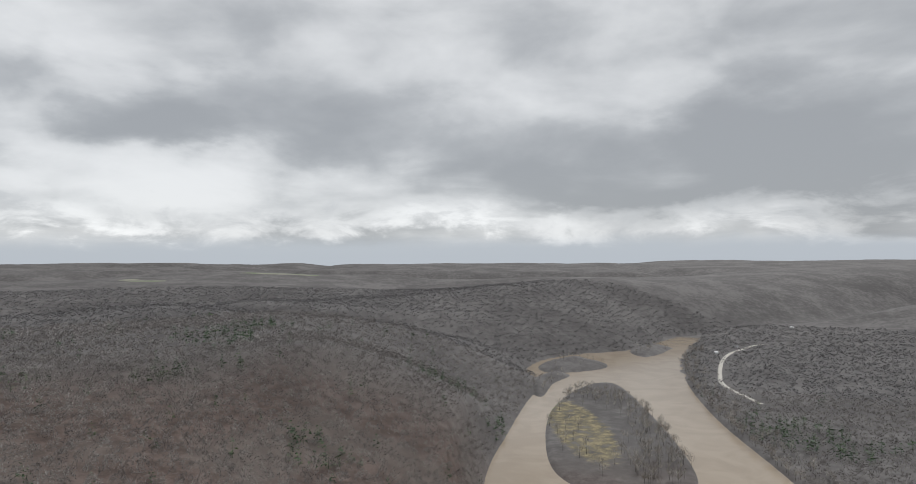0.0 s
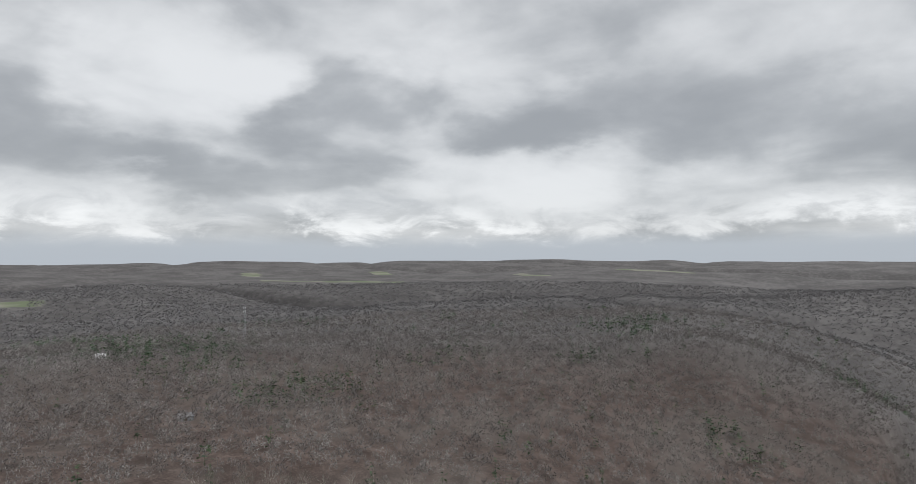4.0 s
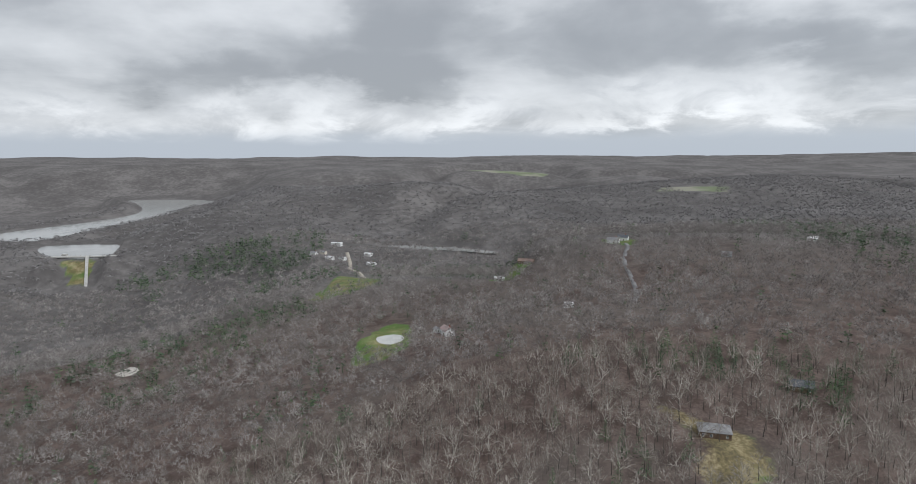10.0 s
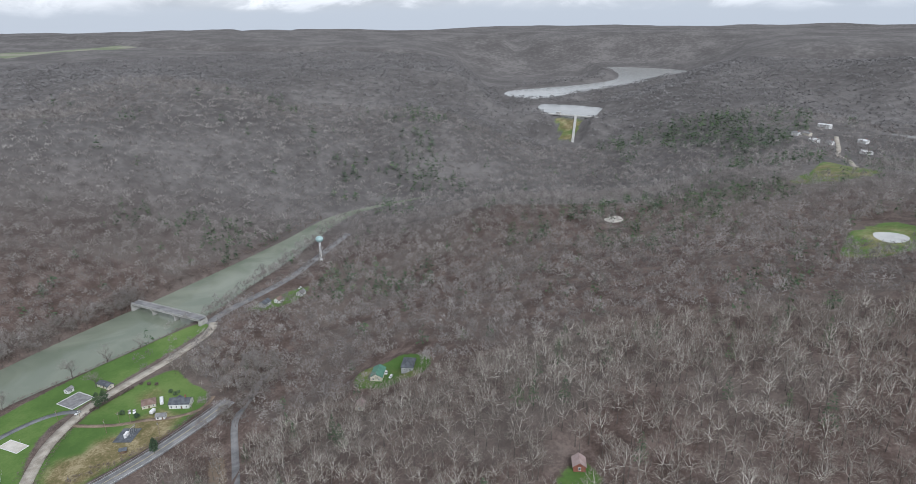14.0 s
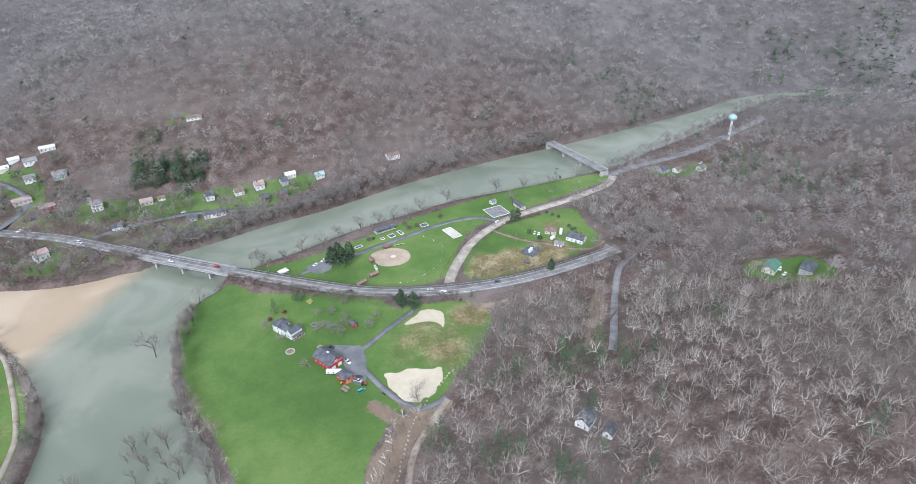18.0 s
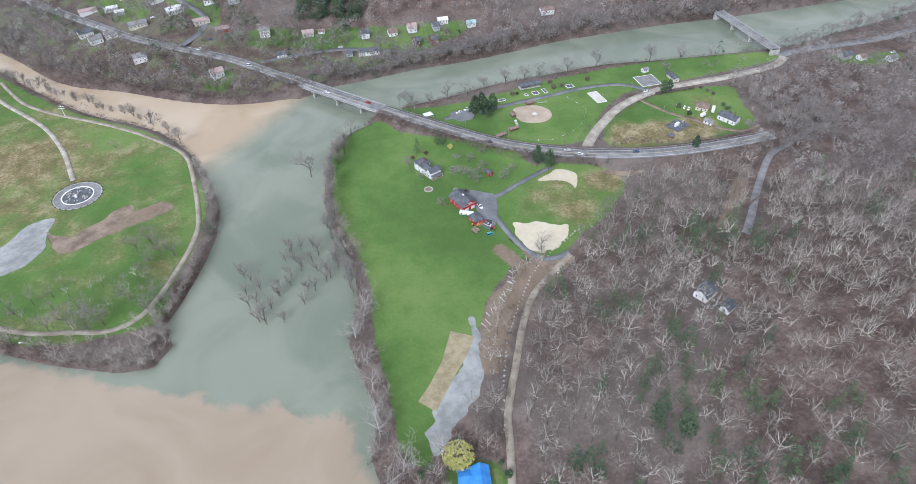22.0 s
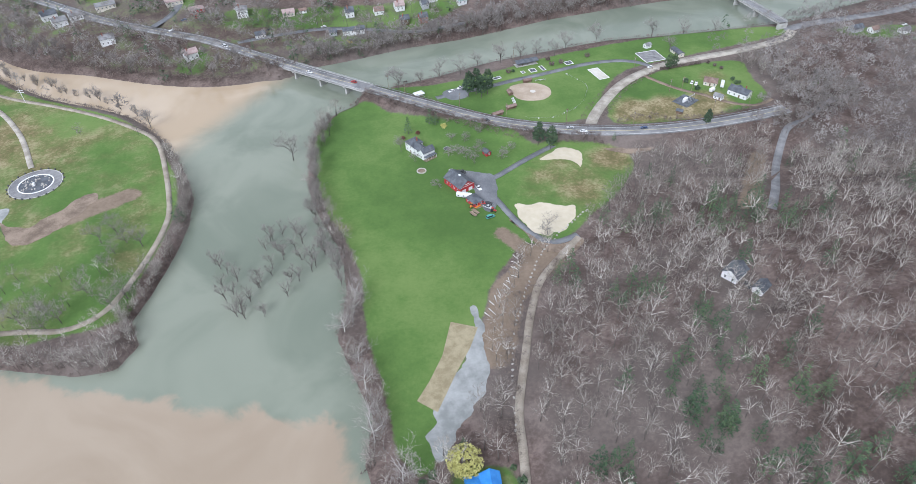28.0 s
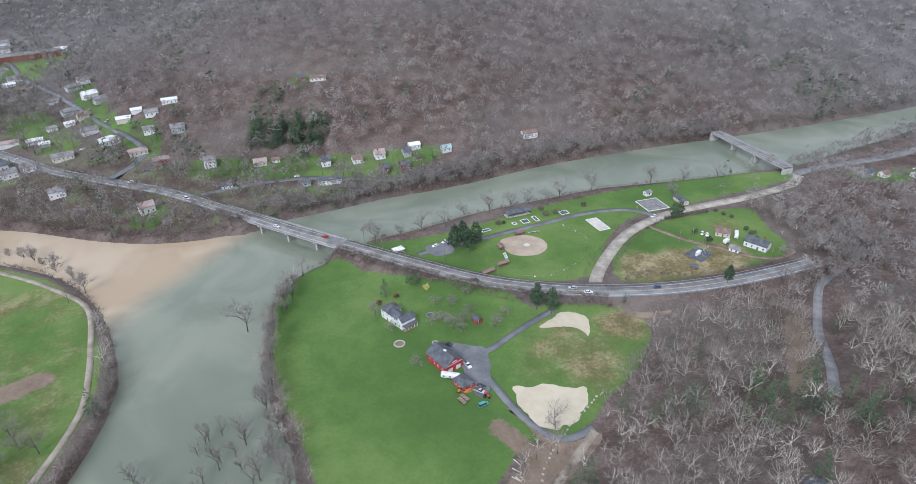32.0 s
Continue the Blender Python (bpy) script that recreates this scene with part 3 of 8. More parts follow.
def water_material():
    """Two rivers that meet: grey-green and silt-brown, with a ragged seam between them."""
    m = bpy.data.materials.new("river_water")
    m.use_nodes = True
    n = Nodes(m.node_tree)
    at = n.add("ShaderNodeNewGeometry").outputs["Position"]
    sep = n.add("ShaderNodeSeparateXYZ", {0: at})
    wob = n.math("SUBTRACT", n.noise(at, 1 / 45, 7, 0.62, 1.2), 0.5)

    def side(ax, ay, bx, by):
        length = math.hypot(bx - ax, by - ay)
        nx, ny = (by - ay) / length, -(bx - ax) / length
        return n.math("SUBTRACT", n.vec("DOT_PRODUCT", at, (nx, ny, 0)), nx * ax + ny * ay)

    curl = n.math("ADD", n.math("MULTIPLY", wob, 26), n.math("MULTIPLY", n.math("SUBTRACT", n.noise(at, 1 / 9, 5, 0.6, 0.8), 0.5), 7))
    head = n.span(n.math("ADD", side(108, -320, 190, -345), curl), 3, -3)
    flank = n.span(n.math("ADD", side(87, -268, 104, -318), curl), 3, -5)
    main = n.math("MULTIPLY", head, flank)
    arm = n.math("MULTIPLY", n.span(n.math("ADD", side(147, -634, 207, -538), n.math("MULTIPLY", wob, 22)), -14, 16), n.span(sep.outputs[1], -470, -500))
    brown = n.math("MAXIMUM", main, arm)
    slow = n.noise(at, 1 / 60, 4, 0.55, 0.8)
    green_c = n.ramp(n.span(slow, 0.34, 0.66), [(0, (0.165, 0.19, 0.145)), (1, (0.235, 0.255, 0.2))])
    pale = n.ramp(n.span(slow, 0.34, 0.66), [(0, (0.315, 0.25, 0.182)), (1, (0.36, 0.292, 0.218))])
    tan_c = n.ramp(n.span(slow, 0.34, 0.66), [(0, (0.39, 0.3, 0.2)), (1, (0.47, 0.375, 0.27))])
    silt = n.mix(n.span(sep.outputs[1], -430, -500), pale, tan_c)
    col = n.mix(brown, green_c, silt)
    b = n.add("ShaderNodeBsdfPrincipled", {"Base Color": col, "Roughness": 0.12, "IOR": 1.33})
    h = n.math("ADD", n.math("MULTIPLY", n.noise(at, 1 / 2.2, 3, 0.6), 0.6), n.math("MULTIPLY", n.noise(at, 1 / 14, 3), 1.0))
    n.put(b.inputs["Normal"], n.add("ShaderNodeBump", {"Height": h, "Distance": 0.05, "Strength": 0.7}))
    n.add("ShaderNodeOutputMaterial", {0: b})
    return m


M["water"] = water_material()
M["pond"] = surface("pale_pond_water", two((0.47, 0.47, 0.45), (0.56, 0.56, 0.54)), 9, 0.12, 5)
M["lake"] = surface("still_lake_water", two((0.3, 0.31, 0.3), (0.38, 0.38, 0.37)), 200, 0.15, 4)


# ---------- mesh helpers ----------


def mesh_from(name, verts, faces, material, smooth=False):
    """A mesh from arrays of one face size."""
    verts, faces = np.asarray(verts, np.float32), np.asarray(faces, np.int32)
    me = bpy.data.meshes.new(name)
    k = faces.shape[1]
    me.vertices.add(len(verts))
    me.vertices.foreach_set("co", verts.ravel())
    me.loops.add(faces.size)
    me.loops.foreach_set("vertex_index", faces.ravel())
    me.polygons.add(len(faces))
    me.polygons.foreach_set("loop_start", np.arange(0, faces.size, k, dtype=np.int32))
    me.update(calc_edges=True)
    if smooth:
        me.polygons.foreach_set("use_smooth", np.ones(len(faces), bool))
    if material:
        me.materials.append(material)
    return me


def part(name, bm, material, parent, label=""):
    me = bpy.data.meshes.new(name)
    bm.to_mesh(me)
    bm.free()
    me.materials.append(material)
    ob = new(name, me)
    if parent:
        ob.parent = parent
    return tagged(ob, label)


def box(size, at=(0, 0, 0), bevel=0.0, turn=0.0):
    """A block standing on at, with worn edges."""
    bm = bmesh.new()
    bmesh.ops.create_cube(bm, size=1, matrix=pose(at[0], at[1], at[2] + size[2] / 2, 0, 0, turn) @ Matrix.Diagonal((*size, 1)))
    if bevel:
        bmesh.ops.bevel(bm, geom=bm.edges[:], offset=bevel, segments=1, affect="EDGES")
    return bm


def rod(a, b, r0, r1=None, sides=8, bm=None):
    """A tapered round bar from a to b."""
    bm = bm or bmesh.new()
    a, b = Vector(a), Vector(b)
    m = Matrix.Translation((a + b) / 2) @ (b - a).to_track_quat("Z", "Y").to_matrix().to_4x4()
    bmesh.ops.create_cone(bm, cap_ends=True, segments=sides, radius1=r0, radius2=r0 if r1 is None else r1, depth=(b - a).length, matrix=m)
    return bm


def prism(outline, z0, z1):
    """An upright solid over a plan outline."""
    bm = bmesh.new()
    low = [bm.verts.new((x, y, z0)) for x, y in outline]
    top = [bm.verts.new((x, y, z1)) for x, y in outline]
    bm.faces.new(top)
    bm.faces.new(low[::-1])
    for i in range(len(low)):
        j = (i + 1) % len(low)
        bm.faces.new((low[i], low[j], top[j], top[i]))
    bmesh.ops.recalc_face_normals(bm, faces=bm.faces)
    return bm


def empty(name, m, label, category, group="", kind=""):
    ob = new(name)
    ob.matrix_basis = m
    return tagged(ob, label, category, group, kind)


# ---------- the land ----------


def spaced(parts):
    """Grid lines: stretches of (start, end, step)."""
    out = []
    for a, b, s in parts:
        n = max(1, round((b - a) / s))
        out += list(a + (b - a) * np.arange(n) / n)
    return np.array(out + [parts[-1][1]])


GX = spaced([(-4950, -2400, 75), (-2400, -1200, 30), (-1200, -500, 14), (-500, -280, 7), (-280, 330, 3.2), (330, 480, 5), (480, 1000, 26), (1000, 4950, 80)])
GY = spaced([(-4950, -2400, 80), (-2400, -1300, 30), (-1300, -800, 12), (-800, -265, 3.2), (-265, 200, 9), (200, 1500, 16), (1500, 2600, 28), (2600, 4950, 75)])
PX, PY = np.meshgrid(GX, GY)
PZ = shape(PX, PY)


def level(x, y):
    """Height of the ground at a place, read from the land's grid."""
    i = int(np.clip(np.searchsorted(GX, x) - 1, 0, len(GX) - 2))
    j = int(np.clip(np.searchsorted(GY, y) - 1, 0, len(GY) - 2))
    u, v = (x - GX[i]) / (GX[i + 1] - GX[i]), (y - GY[j]) / (GY[j + 1] - GY[j])
    return float((PZ[j, i] * (1 - u) + PZ[j, i + 1] * u) * (1 - v) + (PZ[j + 1, i] * (1 - u) + PZ[j + 1, i + 1] * u) * v)


def levels(x, y):
    i = np.clip(np.searchsorted(GX, x) - 1, 0, len(GX) - 2)
    j = np.clip(np.searchsorted(GY, y) - 1, 0, len(GY) - 2)
    u, v = (x - GX[i]) / (GX[i + 1] - GX[i]), (y - GY[j]) / (GY[j + 1] - GY[j])
    return (PZ[j, i] * (1 - u) + PZ[j, i + 1] * u) * (1 - v) + (PZ[j + 1, i] * (1 - u) + PZ[j + 1, i + 1] * u) * v


# roads: centre line, width, height of the crown above the water at each control point (None: on the ground)
HIGHWAY = [(470, -860, 24), (420, -815, 20.5), (373, -780, 18), (338, -756, 15.5), (306, -736, 12.5), (262, -715, 10), (215, -690, 9), (170, -655, 8.5), (118, -613, 8.3), (80, -585, 8), (40, -556, 7.5), (5, -533, 7), (-27, -520, 6.4), (-60, -512, 6), (-95, -508, 6), (-130, -509, 6), (-170, -515.5, 5.4), (-196, -522, 4.6)]
GRAVEL_ROAD = [(-57, -516), (-64, -533), (-80, -556), (-100, -578), (-124, -594), (-152, -605), (-206, -616), (-250, -630), (-268, -645)]
PARK_ROAD = [(38, -577), (20, -583), (5, -586), (-19, -594), (-44, -601), (-81, -612), (-106, -614), (-122, -609), (-131, -599)]
HILL_ROAD = [(60, -180), (42, -235), (36, -274), (33, -297), (31, -315), (23, -341), (15, -366), (6, -386), (-8, -402), (-22, -416)]
FARM_DRIVE = [(-36, -508), (-25, -502), (-8, -491), (10, -478), (22, -470), (16, -455), (10, -438), (3, -424), (-7, -414), (-22, -418)]
BRIDGE2_ROAD = [(-246, -738), (-254, -690), (-262, -650)]
RIVER_ROAD = [(-262, -648), (-295, -657), (-337, -663), (-382, -672), (-430, -690), (-520, -725)]
HILL_LANE = [(-236, -531), (-203, -512), (-187, -502), (-177, -491), (-156, -461), (-126, -416), (-113, -397)]
TOWN_STREET = [(262, -718), (250, -738), (247, -760), (257, -776), (286, -805), (316, -837), (343, -872), (375, -916), (412, -960), (442, -998), (472, -1035)]
BACK_STREET = [(200, -678), (160, -690), (120, -696), (80, -692), (40, -690), (0, -702)]
RIDGE_ROAD = [(-760, 118), (-735, 113), (-700, 98), (-670, 88), (-620, 78), (-560, 62), (-520, 45)]
PARK_PATH = [(407, -683), (377, -647), (348, -626), (306, -606), (273, -588), (246, -569), (226, -550), (213, -516), (202, -475), (201, -456), (204, -434), (210, -410), (216, -396), (224, -389), (234, -386), (250, -388), (269, -389), (292, -396), (340, -415), (420, -450)]
PARK_ENTRY = [(440, -690), (392, -647), (363, -622), (341, -601), (322, -576), (310, -556), (301, -538), (296, -528)]
YARD_LANE = [(-118, -590), (-127, -575), (-138, -562), (-150, -553), (-163, -540), (-180, -533), (-195, -540)]
HAMLET_ROAD = [(-1190, -262), (-1120, -250), (-1066, -245), (-1041, -228), (-990, -218), (-940, -212)]
EAST_ROAD = [(520, 1100), (523, 1258), (560, 1370), (598, 1460), (645, 1560), (710, 1669), (790, 1760), (863, 1831), (960, 1860)]

BARE = [curve([(-63, -354), (-64, -346), (-71, -339), (-78, -341), (-74, -352)], 8, True)]
LAWNS = [
    curve([(93, -577), (70, -560), (40, -545), (0, -527), (-18, -508), (-30, -508), (-65, -498), (-74, -480), (-58, -454), (-32, -432), (-20, -420), (-6, -412), (9, -414), (24, -396), (31, -384), (40, -362), (52, -338), (62, -312), (70, -292), (80, -300), (85, -332), (92, -365), (94, -404), (101, -430), (110, -452), (118, -483), (121, -510), (120, -543)], 4, True),
    curve([(80, -594), (36, -597), (-2, -608), (-49, -626), (-87, -637), (-141, -649), (-195, -654), (-255, -655), (-257, -640), (-154, -612), (-110, -598), (-84, -572), (-66, -538), (-30, -531), (6, -545), (47, -571)], 4, True),
    curve([(-78, -545), (-98, -571), (-128, -590), (-170, -600), (-200, -598), (-196, -572), (-194, -545), (-168, -528), (-122, -520), (-80, -523)], 4, True),
    curve([(205, -412), (205, -392), (220, -385), (260, -380), (300, -392), (460, -460), (800, -600), (900, -850), (640, -800), (470, -735), (420, -700), (353, -642), (300, -608), (254, -580), (225, -545), (205, -505), (198, -470)], 6, True),
]
TOWN_GREEN = [curve(c, 6, True) for c in ([(205, -650), (222, -640), (235, -655), (215, -676)], [(60, -690), (150, -700), (205, -712), (200, -742), (150, -738), (80, -732), (-5, -730), (20, -705)], [(232, -748), (262, -765), (290, -793), (322, -830), (345, -885), (352, -918), (330, -915), (308, -870), (280, -822), (240, -795)], [(320, -760), (345, -790), (365, -800), (385, -835), (350, -850), (325, -815), (300, -780)], [(85, -672), (110, -666), (130, -680), (90, -685)], [(-300, -645), (-330, -645), (-375, -640), (-350, -618), (-310, -625)], [(95, -805), (125, -805), (130, -825), (100, -828)], [(390, -980), (450, -960), (460, -1040), (400, -1060)])]
CLEARINGS = [curve(c, 8, True) for c in ([(-480, -182), (-545, -190), (-625, -168), (-603, -143), (-504, -147)], [(-318, -22), (-300, 0), (-275, 22), (-252, 14), (-250, -18), (-285, -12)], [(-745, 110), (-790, 95), (-800, 125), (-760, 135)], [(-770, -48), (-815, -10), (-800, 16), (-755, -20)], [(-278, -430), (-282, -408), (-255, -402), (-235, -432), (-250, -445)], [(-176, -254), (-184, -244), (-176, -238), (-160, -242), (-160, -252)], [(-760, -262), (-840, -250), (-960, -250), (-950, -222), (-820, -183)], [(36, -264), (56, -264), (62, -290), (40, -290)])]


def blur_edge(d, width):
    return np.clip(0.5 - d / width, 0, 1)


turf = np.zeros_like(PX)
for c in LAWNS + TOWN_GREEN + CLEARINGS:
    turf = np.maximum(turf, blur_edge(signed(c, PX, PY), 7) * (0.57 if any(c is g for g in TOWN_GREEN) else (0.6 if c is CLEARINGS[1] else 1.0)))
turf = np.maximum(turf, blur_edge(np.hypot((PX - 180) / 1.0, (PY - 960) / 4.2) - 48, 20) * 0.52)
turf = np.maximum(turf, blur_edge(signed(TOWN_FLAT, PX, PY), 20) * 0.4)
dry = np.zeros_like(PX)
park = inside(LAWNS[3], PX, PY)
dry = np.where(park, 0.4 + 0.5 * np.exp(-((PX - 345) ** 2 + (PY + 545) ** 2) / 55.0 ** 2), dry)
dry = np.where(inside(ISLAND, PX, PY), 1.15, dry)
for c in CLEARINGS:
    dry = np.where(inside(c, PX, PY), 0.6 if c is CLEARINGS[6] else 1.0 if c is CLEARINGS[1] else 0.5 if c is CLEARINGS[0] else 0.35, dry)
for cx, cy, r, a in ((-5, -468, 0, 0), (-34, -466, 30, 0.85), (-98, -537, 18, 1.4), (-118, -540, 18, 1.4), (-138, -533, 20, 1.4), (-152, -543, 16, 1.2), (-170, -580, 16, 0.5), (275, -450, 26, 0.5), (-62, -484, 18, 1.0), (108, -440, 9, 0.6)):
    if r:
        dry = np.maximum(dry, a * np.exp(-((PX - cx) ** 2 + (PY - cy) ** 2) / (r * r)))
mud = np.zeros_like(PX)
for ax, ay, bx, by, r in ((-5, -408, 24, -380, 9), (-150, -472, -108, -408, 5), (24, -378, 36, -345, 8), (262, -470, 228, -490, 7), (18, -425, 8, -410, 5)):
    mud = np.maximum(mud, blur_edge(far_from(np.array([(ax, ay), (bx, by)], float), PX, PY) - r, 8))
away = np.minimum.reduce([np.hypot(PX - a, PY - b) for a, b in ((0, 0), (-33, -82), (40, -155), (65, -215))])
face = (PX < -1208) & (PX > -1316) & (np.abs(PY + 803 - 0.42 * (PX + 1310)) < 12 + 24 * np.clip((-1208 - PX) / 100, 0, 1))
turf, dry = np.where(face, 0.75, turf), np.where(face, 0.7, dry)
canopy = step01(2000, 2500, away)
for lake in LAKES:
    canopy = canopy * step01(0, 60, signed(lake, PX, PY))
field = np.zeros_like(PX)
FIELDS = [(-2600, 2100, 150, 45, -40), (-2130, 2540, 170, 45, -40), (-1726, 637, 90, 40, 60), (-1350, 2700, 120, 40, -20), (-900, 3200, 200, 50, 0), (-1250, -3000, 300, 80, 10), (-3000, 300, 200, 50, 60), (-1900, 1950, 300, 42, 45)]
for cx, cy, a, b, turn in FIELDS:
    c, s = math.cos(radians(turn)), math.sin(radians(turn))
    u, v = (PX - cx) * c + (PY - cy) * s, (PY - cy) * c - (PX - cx) * s
    field = np.maximum(field, blur_edge(np.maximum(np.abs(u) - a, np.abs(v) - b), 50))

# levelled ground for ponds and houses on the slopes
PADS = [(-552, -160, 24), (-520, -112, 12), (-283, 0, 12), (-312, 60, 10), (-765, 105, 12), (-790, 118, 12), (-800, 4, 14), (-778, -33, 10), (-268, -416, 12), (-252, -430, 12), (-214, -410, 8), (-178, -248, 8), (-69, -350, 10), (-75, -340, 8), (-587, -399, 16), (-541, -5, 8), (118, -816, 10), (104, -813, 10), (427, -1030, 36), (344, -898, 10), (318, -864, 9), (340, -914, 8), (234, -815, 8), (412, -1056, 9)]
for cx, cy, r in PADS:
    d = np.hypot(PX - cx, PY - cy)
    k = 1 - step01(r, r + 14, d)
    PZ = PZ * (1 - k) + level(cx, cy) * k

# ground under the raised highway and along the lanes
ROADS = {}


def road_line(name, points, width, lift=0.12):
    """Centre line with heights; the land is graded to meet it."""
    p = np.array(points, float)
    line = curve(p if p.shape[1] == 3 else p, 4)
    if p.shape[1] == 2:
        z = levels(line[:, 0], line[:, 1])
        k = np.ones(7) / 7
        z = np.convolve(np.pad(z, 3, "edge"), k, "valid")
        line = np.column_stack([line, z])
    ROADS[name] = (line, width, lift)
    return line


def grade(line, half, soft):
    global PZ
    near = np.full(PX.shape, 1e9)
    want = PZ.copy()
    for x, y, z in line[::1]:
        sel_i = slice(np.searchsorted(GX, x - half - soft), np.searchsorted(GX, x + half + soft) + 1)
        sel_j = slice(np.searchsorted(GY, y - half - soft), np.searchsorted(GY, y + half + soft) + 1)
        d = np.hypot(PX[sel_j, sel_i] - x, PY[sel_j, sel_i] - y)
        better = d < near[sel_j, sel_i]
        near[sel_j, sel_i] = np.where(better, d, near[sel_j, sel_i])
        want[sel_j, sel_i] = np.where(better, z, want[sel_j, sel_i])
    k = 1 - step01(half, half + soft, near)
    PZ = np.where(PZ < -0.2, PZ, PZ * (1 - k) + (want - 0.25) * k)


for name, pts, width, soft in (("hill_road", HILL_ROAD, 3.6, 5), ("farm_drive", FARM_DRIVE, 3.6, 3), ("gravel_road", GRAVEL_ROAD, 7.5, 3), ("park_road", PARK_ROAD, 4.2, 3), ("river_road", RIVER_ROAD, 8.5, 5), ("hill_lane", HILL_LANE, 4.5, 6), ("town_street", TOWN_STREET, 6, 6), ("back_street", BACK_STREET, 5, 6), ("bridge_road", BRIDGE2_ROAD, 7, 0), ("ridge_road", RIDGE_ROAD, 4.5, 6), ("park_path", PARK_PATH, 3.0, 0.5), ("park_entry", PARK_ENTRY, 3.4, 0.5), ("yard_lane", YARD_LANE, 3.0, 1), ("east_road", EAST_ROAD, 9, 4), ("hamlet_road", HAMLET_ROAD, 7, 6), ("highway", HIGHWAY, 10.5, 9)):
    line = road_line(name, pts, width)
    if soft:
        grade(line, width / 2 + 1.2, soft)

PZ = PZ + canopy * 14 + canopy * 3 * fbm(PX, PY, 150, 2, 3)
ids = np.arange(PX.size).reshape(PX.shape)
quads = np.column_stack([ids[:-1, :-1].ravel(), ids[:-1, 1:].ravel(), ids[1:, 1:].ravel(), ids[1:, :-1].ravel()])
land_mesh = mesh_from("ground", np.column_stack([PX.ravel(), PY.ravel(), PZ.ravel()]), quads, M["ground"], True)
# the litter's painted haze grows with distance from the camera path
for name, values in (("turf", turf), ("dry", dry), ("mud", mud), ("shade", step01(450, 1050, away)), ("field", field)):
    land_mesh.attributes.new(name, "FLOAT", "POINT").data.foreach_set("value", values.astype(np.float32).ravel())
tagged(new("ground", land_mesh), "river valley floor and wooded hills with leaf litter and turf", "ground", kind="structure")


def sheet(name, outline, z, material, label, category="water", thick=0.3):
    bm = prism([tuple(p[:2]) for p in outline], z - thick, z)
    ob = part(name, bm, material, None, label)
    return tagged(ob, label, category, kind="structure")


def wide_water():
    xs, ys = np.array([-1300.0, -400, 0, 400, 1400, 3300]), np.array([-1100.0, -700, -400, 0, 1000, 2000, 3300])
    x, y = np.meshgrid(xs, ys)
    k = np.arange(x.size).reshape(x.shape)
    q = np.column_stack([k[:-1, :-1].ravel(), k[:-1, 1:].ravel(), k[1:, 1:].ravel(), k[1:, :-1].ravel()])
    me = mesh_from("water", np.column_stack([x.ravel(), y.ravel(), np.zeros(x.size)]), q, M["water"])
    tagged(new("water", me), "swollen river, grey-green where it meets silt-brown water", "river", kind="structure")


wide_water()
sheet("river_arm", ARM, ARM_Z, M["lake"], "grey-green reach of the river below the wooded ridge", "river", 0.3)
for outline in LAKES:
    sheet("lake_water", outline, LAKE_Z, M["lake"], "pale still reservoir behind the dam", "lake", 2.0)


def ribbon(name, key, material, label, side=0.0, width=None, lift=None, kind="structure", start=0, end=None, dash=None, parent=None):
    """A strip along a road's line, with its edges turned down."""
    line, w, up = ROADS[key]
    w, up = width or w, up if lift is None else lift
    line = line[start:end]
    t = np.gradient(line[:, :2], axis=0)
    t /= np.linalg.norm(t, axis=1)[:, None] + 1e-9
    nrm = np.column_stack([-t[:, 1], t[:, 0]])
    rows = []
    for off, dz in ((-w / 2 - 0.05, -0.35), (-w / 2, 0), (w / 2, 0), (w / 2 + 0.05, -0.35)):
        rows.append(np.column_stack([line[:, :2] + nrm * (side + off), line[:, 2] + up + dz]))
    v = np.stack(rows, 1)
    k = np.arange(len(line) * 4).reshape(-1, 4)
    f = []
    for i in range(len(line) - 1):
        if dash and (i // dash) % 2:
            continue
        for j in range(3):
            f.append((k[i, j], k[i + 1, j], k[i + 1, j + 1], k[i, j + 1]))
    me = mesh_from(name, v.reshape(-1, 3), f, material, False)
    ob = new(name, me)
    if parent:
        ob.parent = parent
        return tagged(ob, label)
    return tagged(ob, label, "road", kind=kind)


highway = ribbon("road_highway", "highway", M["asphalt"], "two-lane asphalt highway, pale and damp")
ribbon("edge_line", "highway", M["line_white"], "", 4.0, 0.28, 0.135, parent=highway)
ribbon("edge_line", "highway", M["line_white"], "", -4.0, 0.28, 0.135, parent=highway)
ribbon("centre_line", "highway", M["line_yellow"], "", 0.16, 0.16, 0.135, parent=highway)
ribbon("centre_line", "highway", M["line_yellow"], "", -0.16, 0.16, 0.135, parent=highway)
ribbon("road_gravel", "gravel_road", M["gravel"], "wide tan gravel side road")
ribbon("road_park", "park_road", M["wet_asphalt"], "narrow grey park drive, wet asphalt")
hill_road = ribbon("road_hill", "hill_road", M["track"], "single-track gravel road along the foot of the woods")
ribbon("road_farm", "farm_drive", M["wet_asphalt"], "grey gravel farm drive")
ribbon("road_ridge", "ridge_road", M["asphalt"], "pale worn road along the wooded ridge")
ribbon("path_park", "park_path", M["track"], "narrow gravel walking path round the park")
ribbon("road_entry", "park_entry", M["gravel"], "pale gravel drive to the roundabout")
